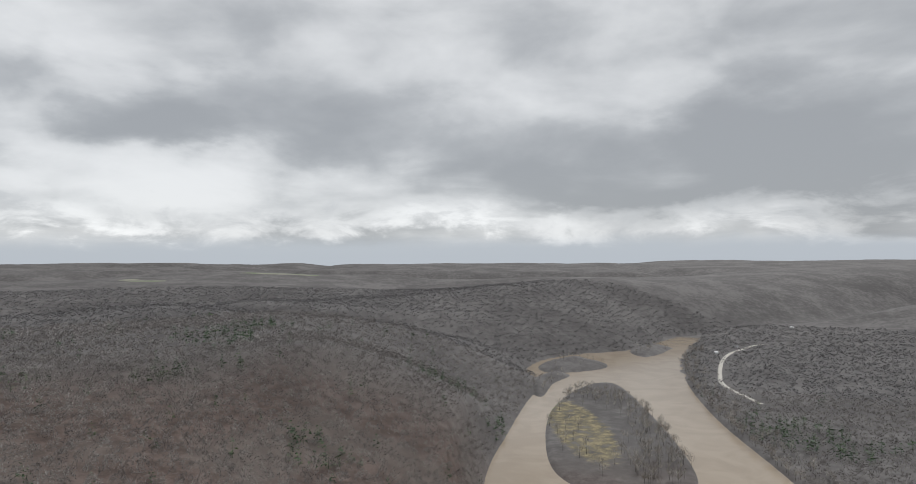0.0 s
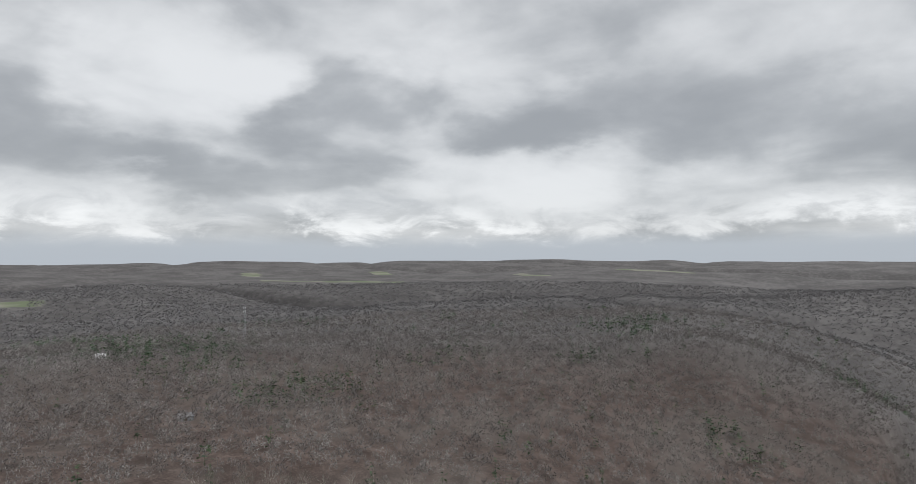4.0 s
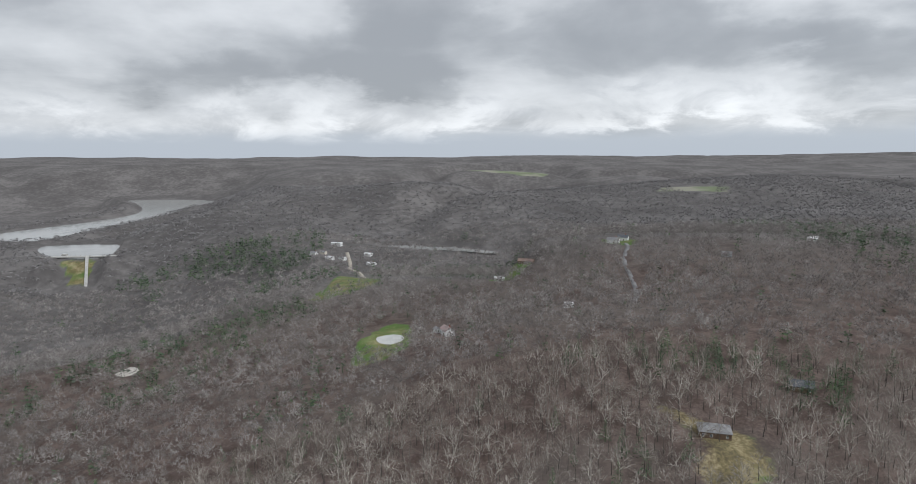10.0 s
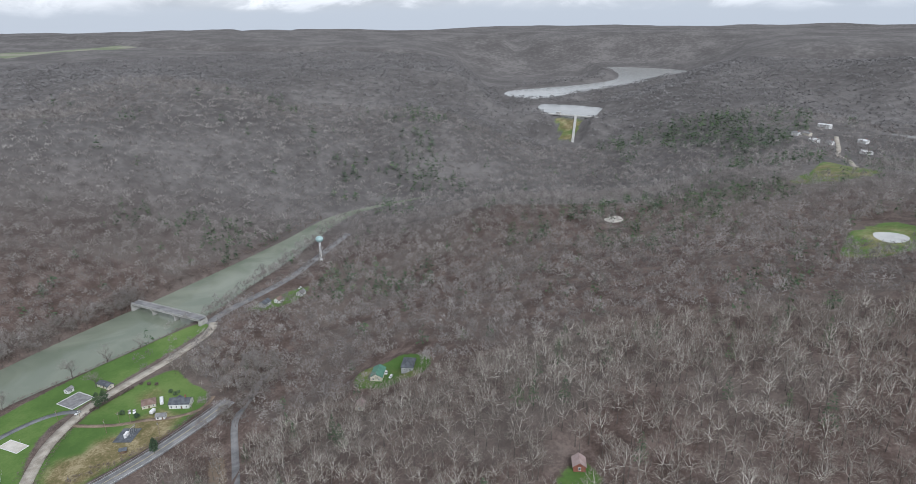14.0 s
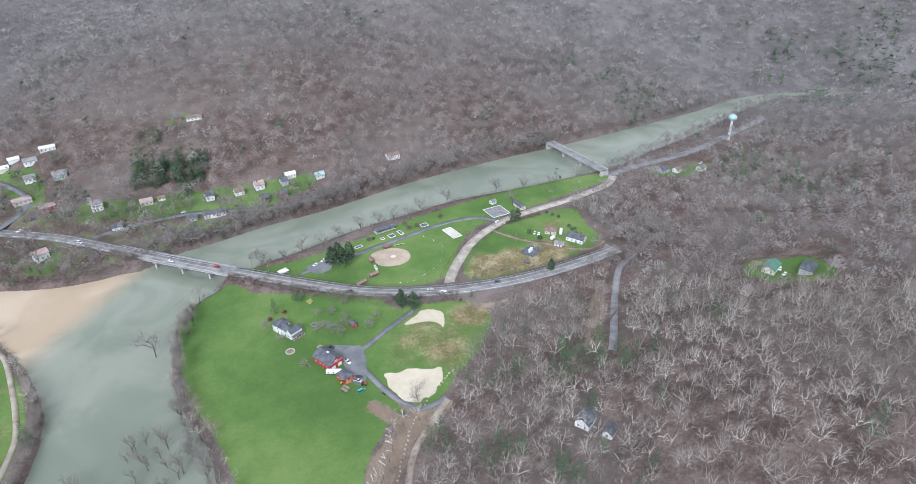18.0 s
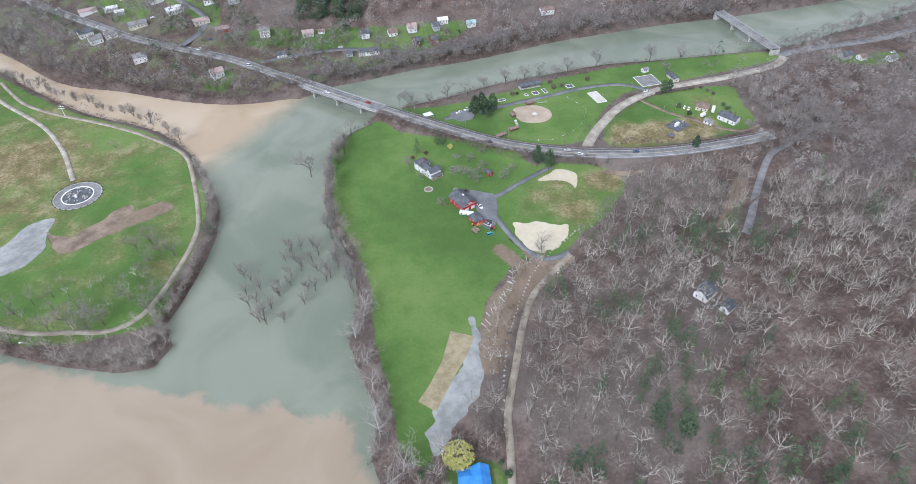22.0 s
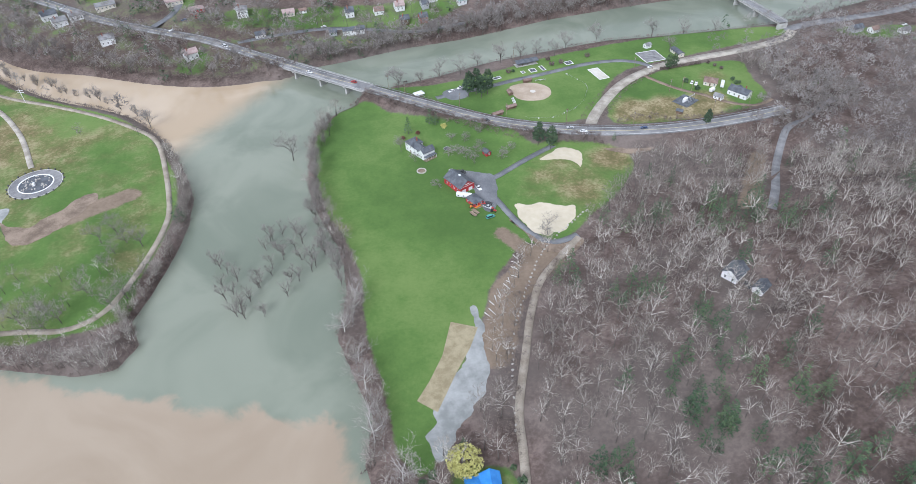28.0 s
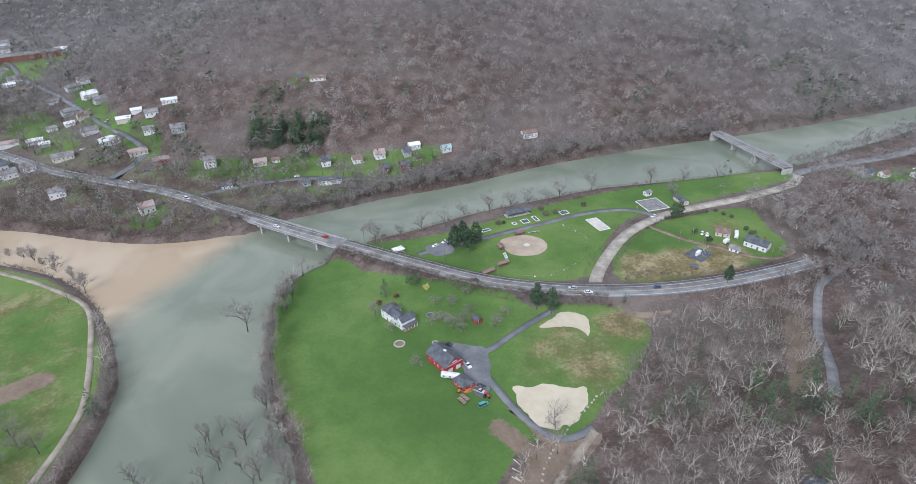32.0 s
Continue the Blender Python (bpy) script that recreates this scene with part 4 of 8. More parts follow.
ribbon("road_yard", "yard_lane", M["dirt"], "narrow dirt lane to the houses by the junction")
ribbon("road_hamlet", "hamlet_road", M["gravel"], "pale road through the hamlet below the dam")
ribbon("road_east", "east_road", M["sand"], "pale road beside the wooded river bank")
ribbon("road_river", "river_road", M["asphalt"], "damp asphalt road beside the river")
ribbon("road_lane", "hill_lane", M["asphalt"], "narrow wet lane climbing through the woods")
ribbon("road_town", "town_street", M["wet_asphalt"], "wet village street")
ribbon("road_back", "back_street", M["wet_asphalt"], "narrow village back street")


# houses: place, turn, width, depth, height, rise, wall, roof, label, hipped, porch
VILLAGE = [
    (189, -728, 10, 9, 9, 6.4, 2.4, "white", "roof_grey", "tall white three-storey house with a grey roof", True, (9, 2.4, 2.8)),
    (171, -690, 15, 8, 6, 3.0, 2.0, "white", "roof_dark", "small white cottage with a dark roof", False, None),
    (98, -716, 10, 7, 8, 4.6, 3.2, "white", "roof_dark", "white gabled house with a steep blue-grey roof", False, (7, 2, 2.6)),
    (150, -724, 10, 10, 7, 3.0, 2.4, "cream", "roof_pink", "cream bungalow with a faded rose roof", False, None),
    (138, -727, 10, 6, 4, 2.4, 1.4, "white", "roof_brown", "low white garage with a brown roof", False, None),
    (222, -663, 30, 10, 8, 4.6, 2.6, "white", "roof_pink", "white two-storey house with a faded rose roof", False, (6, 2, 2.6)),
    (95, -688, 8, 18, 7, 2.8, 1.8, "white", "roof_dark", "long low white house with a dark roof", False, (10, 2, 2.4)),
    (112, -686, 10, 6, 6, 2.8, 1.8, "grey_wall", "roof_dark", "small grey garage with a dark roof", False, None),
    (73, -717, 12, 8, 7, 3.4, 2.6, "white", "roof_brown", "small white house with a brown roof", False, (8, 2, 2.4)),
    (55, -722, 12, 8, 8, 4.2, 3.0, "white", "roof_pink", "white gabled house with a rose roof", False, (6, 2, 2.6)),
    (33, -722, 15, 6, 8, 3.4, 2.6, "grey_wall", "roof_dark", "narrow grey house with a dark roof", False, None),
    (26, -729, 12, 9, 7, 3.0, 1.6, "white", "roof_white", "white workshop with a pale metal roof", False, None),
    (36, -703, 12, 7, 7, 4.0, 2.8, "brick_red", "roof_dark", "red-brown brick house with a dark roof", False, (6, 2, 2.4)),
    (52, -701, 12, 7, 7, 3.6, 2.6, "brown_wall", "roof_dark", "dark brown house under bare trees", False, None),
    (0, -724, 14, 8, 6, 3.0, 2.0, "white", "roof_teal", "white cabin with a teal roof", False, None),
    (-75, -741, 10, 13, 7, 3.4, 2.0, "white", "roof_brown", "white riverside house with a brown roof", False, (10, 2, 2.4)),
    (118, -816, 10, 8, 7, 3.0, 2.4, "brick_red", "roof_dark", "dark red house in a hillside clearing", False, None),
    (103, -812, 10, 14, 6, 2.8, 1.8, "white", "roof_brown", "long white house in a hillside clearing", False, None),
    (229, -740, 25, 12, 8, 3.0, 2.2, "red_wall", "roof_pink", "red bungalow with a faded rose roof", True, None),
    (251, -757, 25, 14, 9, 3.0, 2.0, "cream", "roof_pink", "low house with a faded rose-grey roof", True, None),
    (279, -779, 30, 15, 10, 3.6, 3.0, "white", "roof_white", "white house with a pale metal roof", True, None),
    (301, -800, 35, 13, 8, 3.4, 2.4, "white", "roof_grey", "white house with a deck beside the street", False, (6, 3, 2.4)),
    (274, -809, 20, 12, 7, 2.8, 1.8, "cream", "roof_white", "low cream garage with a pale roof", False, None),
    (264, -816, 20, 9, 6, 2.6, 1.4, "white", "roof_white", "white carport with a pale roof", False, None),
    (248, -804, 20, 11, 8, 3.2, 2.2, "white", "roof_grey", "white cottage at the wood's edge", False, None),
    (234, -815, 15, 13, 7, 3.4, 1.2, "white", "roof_white", "white metal-roofed shed below the woods", False, None),
    (222, -779, 15, 11, 8, 4.0, 2.6, "grey_wall", "roof_grey", "blue-grey house among bare trees", False, None),
    (247, -784, 15, 9, 7, 3.4, 2.4, "white", "roof_grey", "narrow white house among bare trees", False, None),
    (304, -848, 40, 11, 8, 3.4, 2.2, "grey_wall", "roof_grey", "grey house with a pale roof by the street", False, None),
    (318, -864, 40, 13, 8, 4.2, 2.8, "white", "roof_white", "large white house beside the street", False, (8, 2, 2.6)),
    (344, -898, 40, 14, 9, 3.4, 2.4, "grey_wall", "roof_grey", "grey house with a hedge by the lawn", True, None),
    (340, -914, 30, 11, 8, 4.0, 2.6, "white", "roof_grey", "white house at the head of the lawn", False, None),
    (355, -872, 30, 9, 6, 3.0, 2.0, "white", "roof_grey", "small white house under bare trees", False, None),
    (330, -840, 35, 12, 9, 3.2, 2.4, "grey_wall", "roof_grey", "weathered grey house under bare trees", True, None),
    (314, -827, 35, 9, 7, 3.4, 2.6, "cream", "roof_brown", "cream cottage with a brown gable", False, None),
    (323, -818, 35, 8, 5, 2.6, 1.4, "white", "roof_white", "white shed behind the cottages", False, None),
    (335, -810, 35, 8, 5, 2.6, 1.4, "white", "roof_grey", "small white shed beside a lawn", False, None),
    (362, -787, 25, 16, 7, 2.8, 1.6, "white", "roof_pink", "long low white house with a rose-grey roof", False, None),
    (341, -788, 25, 12, 7, 2.8, 1.4, "white", "roof_white", "low white workshop with a pale roof", False, None),
    (331, -781, 25, 8, 6, 2.6, 1.4, "grey_wall", "roof_white", "grey lean-to beside the workshop", False, None),
    (309, -757, 25, 16, 9, 3.2, 2.0, "cream", "roof_grey", "cream store building beside a sandy lot", False, None),
    (352, -744, 35, 12, 8, 4.4, 2.8, "white", "roof_dark", "white house with a dark roof beside the highway", False, None),
    (340, -732, 35, 11, 8, 4.2, 2.6, "white", "roof_grey", "white house with a grey roof near the river", False, None),
    (329, -740, 35, 10, 7, 4.0, 2.4, "white", "roof_grey", "white gabled house near the highway", False, None),
    (293, -697, 20, 11, 9, 4.6, 2.8, "white", "roof_grey", "weathered white two-storey house among bare trees", True, None),
    (402, -918, 30, 9, 7, 3.2, 2.2, "brown_wall", "roof_brown", "brown house under bare trees", False, None),
    (424, -943, 30, 12, 6, 2.6, 1.4, "white", "roof_white", "white trailer home on a lawn", False, None),
    (428, -965, 30, 13, 8, 3.4, 2.2, "white", "roof_grey", "white house near the school", False, None),
    (450, -992, 30, 12, 8, 3.4, 2.2, "grey_wall", "roof_grey", "grey house near the school", False, None),
    (412, -1056, 25, 13, 8, 3.4, 2.2, "white", "roof_white", "white house at the wood's edge", False, None),
    (476, -1060, 30, 13, 9, 4.2, 2.6, "white", "roof_grey", "large white house up the street", False, None),
    (480, -1074, 30, 12, 8, 3.6, 2.4, "white", "roof_grey", "white house at the top of the street", False, None),
    (-318, -636, 15, 10, 7, 3.4, 2.4, "grey_wall", "roof_dark", "grey riverside house with a dark roof", False, None),
    (-331, -632, 15, 7, 6, 3.0, 2.0, "white", "roof_brown", "small white riverside cottage", False, None),
    (-355, -627, 15, 8, 6, 3.0, 2.0, "white", "roof_grey", "white cottage on a riverside lawn", False, None),
    (-268, -416, 30, 13, 8, 3.2, 2.6, "grey_wall", "roof_dark", "dark-roofed house in a clearing in the woods", True, None),
    (-252, -430, 30, 13, 8, 3.2, 2.2, "cream", "roof_green", "barn with a green and rose metal roof in a clearing", False, None),
    (-214, -410, 30, 7, 5, 2.6, 1.8, "cream", "roof_pink", "small cabin with a rose roof in the woods", False, None),
    (-69, -350, 35, 9, 7, 3.4, 2.4, "white", "roof_dark", "white house with a dark slate roof in the woods", False, None),
    (-76, -340, 35, 6.5, 4.5, 2.6, 1.6, "white", "roof_dark", "white garage with a dark roof in the woods", False, None),
    (-178, -249, 30, 6, 5, 2.6, 1.8, "brick_red", "roof_pink", "small shed with a rusty rose roof on a lawn", False, None),
    (-520, -112, 20, 12, 8, 4.4, 2.6, "white", "roof_pink", "white house with a rose roof on the hillside", False, None),
    (-528, -120, 20, 6, 5, 2.6, 1.6, "white", "roof_grey", "white garage on the hillside", False, None),
    (-283, 0, 70, 14, 10, 3.0, 2.6, "brown_wall", "roof_grey", "low brown house with a wide grey roof on a lawn", True, None),
    (-312, 60, 60, 11, 8, 3.0, 2.4, "wood", "roof_dark", "timber cabin with a dark roof in the woods", False, None),
    (-765, 105, 60, 14, 9, 4.4, 2.6, "white", "roof_grey", "white ridge-top house with a grey roof", False, None),
    (-780, 122, 60, 13, 9, 4.4, 2.6, "white", "roof_dark", "white ridge-top house with a dark roof", False, None),
    (-800, 4, 70, 20, 9, 3.4, 2.6, "brown_wall", "roof_brown", "brown lodge on a lawn at the ridge", False, None),
    (-778, -33, 70, 12, 6, 2.8, 1.6, "white", "roof_white", "white barn below the lodge", False, None),
    (-541, -5, 70, 8, 6, 3.0, 1.8, "white", "roof_white", "small white house among the trees", False, None),
    (-640, 185, 60, 10, 7, 3.0, 2.0, "grey_wall", "roof_grey", "grey house among the trees", False, None),
    (-690, 310, 60, 10, 7, 3.0, 2.0, "white", "roof_white", "pale-roofed house among the trees", False, None),
    (-428, 226, 60, 10, 7, 3.0, 2.0, "grey_wall", "roof_grey", "grey-roofed house hidden in the woods", False, None),
    (-1221, -284, 70, 20, 10, 5.0, 1.0, "white", "roof_white", "white block building by the river works", False, None),
    (-1120, -285, 60, 14, 9, 3.6, 2.0, "white", "roof_white", "white house in the hamlet below the dam", False, None),
    (-1135, -265, 60, 12, 9, 3.6, 2.0, "white", "roof_grey", "white house in the hamlet below the dam", False, None),
    (-1111, -212, 60, 16, 9, 3.6, 1.6, "white", "roof_white", "long white building in the hamlet", False, None),
    (-1150, -300, 60, 12, 8, 3.6, 2.0, "cream", "roof_grey", "cream house in the hamlet below the dam", False, None),
    (-1147, -316, 60, 12, 9, 3.6, 2.0, "white", "roof_grey", "white house at the edge of the hamlet", False, None),
    (-1180, -222, 60, 14, 9, 3.6, 2.0, "white", "roof_white", "white barn in the hamlet below the dam", False, None),
    (672, 1670, 30, 12, 9, 3.6, 2.4, "white", "roof_white", "white house beside the river road", False, None),
    (772, 1775, 30, 12, 9, 3.6, 2.4, "white", "roof_grey", "white house beside the bend in the road", False, None),
    (1114, 2133, 30, 14, 9, 3.6, 2.4, "white", "roof_white", "white farmhouse near the far river bend", False, None),
]

# ---------- woods ----------
RNG = np.random.default_rng(5)


def blade(a, b, w, rng):
    """A thin tapered triangle from a to b."""
    d = b - a
    s = np.cross(d, rng.normal(size=3))
    s /= np.linalg.norm(s) + 1e-9
    return [a - s * w, a + s * w, b]


def bare_tree(rng, limbs, subs, twigs, w, trunk=3, wide=1.0, fine=0.85):
    """A leafless broad tree 18 m high: trunk, bent limbs, branches and a spray of twigs."""
    tris = []
    h = 18.0
    lean = rng.normal(size=2) * 0.5
    foot, fork = np.array([0, 0, -0.6]), np.array([lean[0], lean[1], h * 0.62])
    for k in range(trunk):
        a, b = 2 * math.pi * k / trunk, 2 * math.pi * (k + 1) / trunk
        p, q = np.array([math.cos(a), math.sin(a), 0]) * 0.3, np.array([math.cos(b), math.sin(b), 0]) * 0.3
        tris += [[foot + p, foot + q, fork + q * 0.4], [foot + p, fork + q * 0.4, fork + p * 0.4]]
    for i in range(limbs):
        a = 2 * math.pi * (i * 0.618 + rng.random() * 0.1)
        base = foot + (fork - foot) * rng.uniform(0.6, 1.0)
        out = rng.uniform(1.2, 3.4) * wide
        tip = base + np.array([math.cos(a) * out, math.sin(a) * out, rng.uniform(4.0, 6.8) * (1.2 - 0.08 * out)])
        along = (tip - base) / np.linalg.norm(tip - base)
        tris.append(blade(base, tip, 1.35 * w, rng))
        for j in range(subs):
            p = base + (tip - base) * rng.uniform(0.25, 0.95)
            way = along + rng.normal(size=3) * np.array([0.5, 0.5, 0.25]) + np.array([0, 0, 0.1])
            way /= np.linalg.norm(way)
            q = p + way * rng.uniform(1.8, 3.2)
            tris.append(blade(p, q, 0.9 * w, rng))
            for k in range(twigs):
                r = p + (q - p) * rng.uniform(0.2, 1.0)
                fan = way + rng.normal(size=3) * np.array([0.5, 0.5, 0.3]) + np.array([0, 0, 0.2])
                tris.append(blade(r, r + fan / np.linalg.norm(fan) * rng.uniform(1.1, 2.3), fine * w, rng))
    return np.array(tris)


def hardwood(rng, limbs, subs, twigs, w, radius=4.9, fuzz=90):
    """A leafless forest tree 17 m high: bent limbs that fan into a round crown of fine twigs."""
    tris, kinds = [], []

    def add(a, b, width, kind):
        tris.append(blade(a, b, width, rng))
        kinds.append(kind)

    lean = rng.normal(size=2) * 0.5
    foot, fork = np.array([0, 0, -0.6]), np.array([lean[0], lean[1], 10.0])
    side = np.array([0.26, 0, 0])
    for q in (side, np.array([0, 0.26, 0])):
        tris.append([foot - q, foot + q, fork])
        kinds.append(1)
    centre = np.array([lean[0], lean[1], 9.2])
    for i in range(limbs):
        turn, rise = 2 * math.pi * (i * 0.618 + rng.random() * 0.12), radians(rng.uniform(2, 48) if i % 4 else rng.uniform(55, 85))
        reach = rng.uniform(0.66, 0.92)
        base = foot + (fork - foot) * rng.uniform(0.58, 0.98)
        tip = centre + np.array([math.cos(turn) * math.cos(rise) * radius, math.sin(turn) * math.cos(rise) * radius, math.sin(rise) * 5.6]) * reach
        bend = base + (tip - base) * 0.5 + np.array([0, 0, -0.5]) + rng.normal(size=3) * 0.35
        add(base, bend + (bend - base) * 0.1, 1.6 * w, 2)
        add(bend, tip, 1.3 * w, 2)
        for j in range(subs):
            p = base + (bend - base) * rng.uniform(0.6, 1.0) if j == 0 else bend + (tip - bend) * rng.uniform(0.05, 1.0)
            out = p - centre
            out /= np.linalg.norm(out) + 1e-9
            way = out * 0.75 + (tip - base) / np.linalg.norm(tip - base) * 0.5 + rng.normal(size=3) * 0.42 + np.array([0, 0, 0.12])
            way /= np.linalg.norm(way)
            q = p + way * rng.uniform(1.4, 2.6)
            add(p, q, 0.85 * w, 2 if j % 2 else 0)
            for k in range(twigs):
                r = p + (q - p) * rng.uniform(0.25, 1.0)
                fan = way * 0.7 + out * 0.3 + rng.normal(size=3) * 0.5
                add(r, r + fan / np.linalg.norm(fan) * rng.uniform(0.8, 1.7), 0.5 * w, 0)
    spray = dome(rng, fuzz, radius, 0.085, 1.7, 0.6, 5.8)
    return np.concatenate([np.array(tris), spray]), np.array(kinds + [0] * fuzz)


def dome(rng, n, radius, w, long, skew=0.5, high=6.4, stand=1.0):
    """A leafless tree further off: a round crown of slivers that lean outwards, with gaps."""
    tris = []
    squash = rng.uniform(0.85, 1.15, 2)
    for _ in range(n):
        a, e = rng.uniform(0, 2 * math.pi), math.asin(rng.uniform(-0.05, 1.0))
        out = np.array([math.cos(a) * math.cos(e), math.sin(a) * math.cos(e), math.sin(e)])
        p = np.array([0, 0, 9.8]) + out * np.array([radius * squash[0], radius * squash[1], high]) * rng.uniform(0.72, 1.0)
        way = (out * skew + np.array([0, 0, 0.25]) + rng.normal(size=3) * 0.55) * np.array([1, 1, stand])
        way /= np.linalg.norm(way)
        side = np.cross(way, out) + rng.normal(size=3) * 0.35 * np.array([1, 1, stand])
        side /= np.linalg.norm(side) + 1e-9
        length = rng.uniform(0.7, 1.3) * long
        tris.append([p - way * length * 0.4 - side * w, p - way * length * 0.4 + side * w, p + way * length * 0.6])
    return np.array(tris)


def crown_tufts(rng, n, radius, size, rise=0.3):
    """A far tree: a low dome of small tilted facets with gaps, and a trunk."""
    tris = [[np.array([-0.3, 0, -0.6]), np.array([0.3, 0, -0.6]), np.array([0, 0, 12.0])]]
    for _ in range(n):
        a, r = rng.uniform(0, 2 * math.pi), radius * math.sqrt(rng.random())
        c = np.array([math.cos(a) * r, math.sin(a) * r, 16.8 - 7.0 * (r / radius) ** 2 + rng.normal() * 0.7])
        flat_ = rng.normal(size=(3, 3)) * np.array([1, 1, rise]) * size
        flat_[:, 2] -= (flat_[:, 0] * math.cos(a) + flat_[:, 1] * math.sin(a)) * (0.8 if rise > 0.2 else 0.28) * r / radius
        tris.append([c + flat_[0], c + flat_[1], c + flat_[2]])
    return np.array(tris)


def fir_tufts(rng, n, radius, size):
    """An evergreen 16 m high: layered tufts that narrow to the top, with gaps."""
    tris = [[np.array([-0.3, 0, -0.6]), np.array([0.3, 0, -0.6]), np.array([0, 0, 15.0])]]
    for _ in range(n):
        s = rng.random() ** 1.3
        a, r = rng.uniform(0, 2 * math.pi), radius * (1 - s) ** 0.75 * rng.uniform(0.45, 1.05)
        c = np.array([math.cos(a) * r, math.sin(a) * r, 3.0 + 12.5 * s - 0.25 * r])
        f = rng.normal(size=(3, 3)) * np.array([1, 1, 0.5]) * size * (1.1 - 0.5 * s)
        tris.append([c + f[0], c + f[1], c + f[2]])
    return np.array(tris)


def plant(name, templates, x, y, size, material, label, category="forest", sink=0.0):
    """Many trees joined into one mesh; a template is its triangles, or these with a kind for each (twig, bark, limb)."""
    z = levels(x, y) - sink
    pick = RNG.integers(0, len(templates), len(x))
    turn = RNG.uniform(0, 2 * math.pi, len(x))
    blocks, which, tones = [], [], []
    for k, t in enumerate(templates):
        m = pick == k
        if not m.any():
            continue
        t, kinds = t if isinstance(t, tuple) else (t, np.zeros(len(t), int))
        c, s = np.cos(turn[m])[:, None], np.sin(turn[m])[:, None]
        p = t.reshape(-1, 3)
        wide = (size[m] * RNG.uniform(0.9, 1.15, m.sum()))[:, None]
        q = np.empty((m.sum(), len(p), 3), np.float32)
        q[:, :, 0] = x[m][:, None] + (p[:, 0] * c - p[:, 1] * s) * wide
        q[:, :, 1] = y[m][:, None] + (p[:, 0] * s + p[:, 1] * c) * wide
        q[:, :, 2] = z[m][:, None] + p[:, 2] * size[m][:, None]
        blocks.append(q.reshape(-1, 3))
        tones.append(np.repeat(RNG.random(m.sum()), len(t)))
        which.append(np.tile(kinds, m.sum()))
    v = np.concatenate(blocks)
    me = mesh_from(name, v, np.arange(len(v)).reshape(-1, 3), material)
    me.attributes.new("tone", "FLOAT", "FACE").data.foreach_set("value", np.concatenate(tones).astype(np.float32))
    which = np.concatenate(which).astype(np.int32)
    if which.any():
        me.materials.append(M["bark"])
        me.materials.append(M["limbs"])
        me.polygons.foreach_set("material_index", which)
    ob = new(name, me)
    return tagged(ob, label, category, kind="stuff")


def scatter(spacing, x0, x1, y0, y1):
    gx, gy = np.arange(x0, x1, spacing), np.arange(y0, y1, spacing)
    x, y = np.meshgrid(gx, gy)
    x, y = x.ravel() + RNG.uniform(-0.5, 0.5, x.size) * spacing, y.ravel() + RNG.uniform(-0.5, 0.5, y.size) * spacing
    return x, y


def wooded(x, y):
    """Where trees of the woods may stand."""
    ok = levels(x, y) > 1.2
    for lake in LAKES:
        ok &= signed(lake, x, y) > 22
    ok &= ~((x > 140) & (y < 1.2 * x - 60) & (y > -330 - 0.5 * x))
    for c in LAWNS + CLEARINGS + BARE:
        ok &= ~(inside(c, x, y) & ((RNG.random(len(x)) > 0.3) | (c is not CLEARINGS[1])))
    for c in TOWN_GREEN:
        ok &= ~(inside(c, x, y) & (RNG.random(len(x)) > 0.42))
    ok &= ~inside(ISLAND, x, y)
    for m in MUD:
        ok &= ~inside(m, x, y)
    for line, w, _ in ROADS.values():
        ok &= far_from(line[::2, :2], x, y) > w / 2 + 4
    ok &= ~(inside(TOWN_FLAT, x, y) & (RNG.random(len(x)) > 0.6))
    ok &= ~(inside(FARM_FLAT, x, y) & (far_from(np.array(HILL_ROAD + [(-57, -449), (-75, -466)], float), x, y) > 16) & (y < -300) & (x > -168))
    for cx, cy, a, b, turn in FIELDS:
        ok &= np.hypot((x - cx) / (a + 15), (y - cy) / (b + 15)) > 1.0
    ok &= far_from(SPILL, x, y) > 40
    ok &= signed(ARM, x, y) > 6
    for hx, hy, *_ in VILLAGE:
        ok &= np.hypot(x - hx, y - hy) > (7 if hx > -320 and hy > -500 else 13)
    for hx, hy, ex, ey, r in OPEN:
        ok &= far_from(np.array([(hx, hy), (ex, ey)], float), x, y) > r
    return ok


# open ground beside single houses, ponds and the mast: from, to, half width
OPEN = [(-520, -112, -490, -118, 12), (-268, -416, -240, -402, 13), (-541, -5, -520, -15, 8), (-765, 105, -735, 92, 12), (-800, 4, -760, -10, 14), (-178, -248, -168, -243, 7)]
SPILL = np.array([(-1195, -756), (-1340, -812)], float)
EYES = ((0, 0), (-33, -82), (40, -155), (65, -215))


def away_from(x, y):
    return np.minimum.reduce([np.hypot(x - a, y - b) for a, b in EYES])


rng = np.random.default_rng(11)
NEAR = [hardwood(rng, 7, 4, 4, 0.09, 4.6, 58) for _ in range(12)]
MID = [dome(rng, 50, 4.1, 0.24, 2.0, 0.5, 6.0) for _ in range(10)]
THIN = [dome(rng, 20, 5.4, 0.5, 2.9, 0.35, 5.2) for _ in range(8)]
FAR = [dome(rng, 11, 9.0, 1.0, 4.8, 0.35, 4.4, 0.6) for _ in range(6)]
PINE = [fir_tufts(rng, 210, 3.8, 0.46) for _ in range(5)]
PINE_FAR = [fir_tufts(rng, 26, 4.2, 1.5) for _ in range(4)]
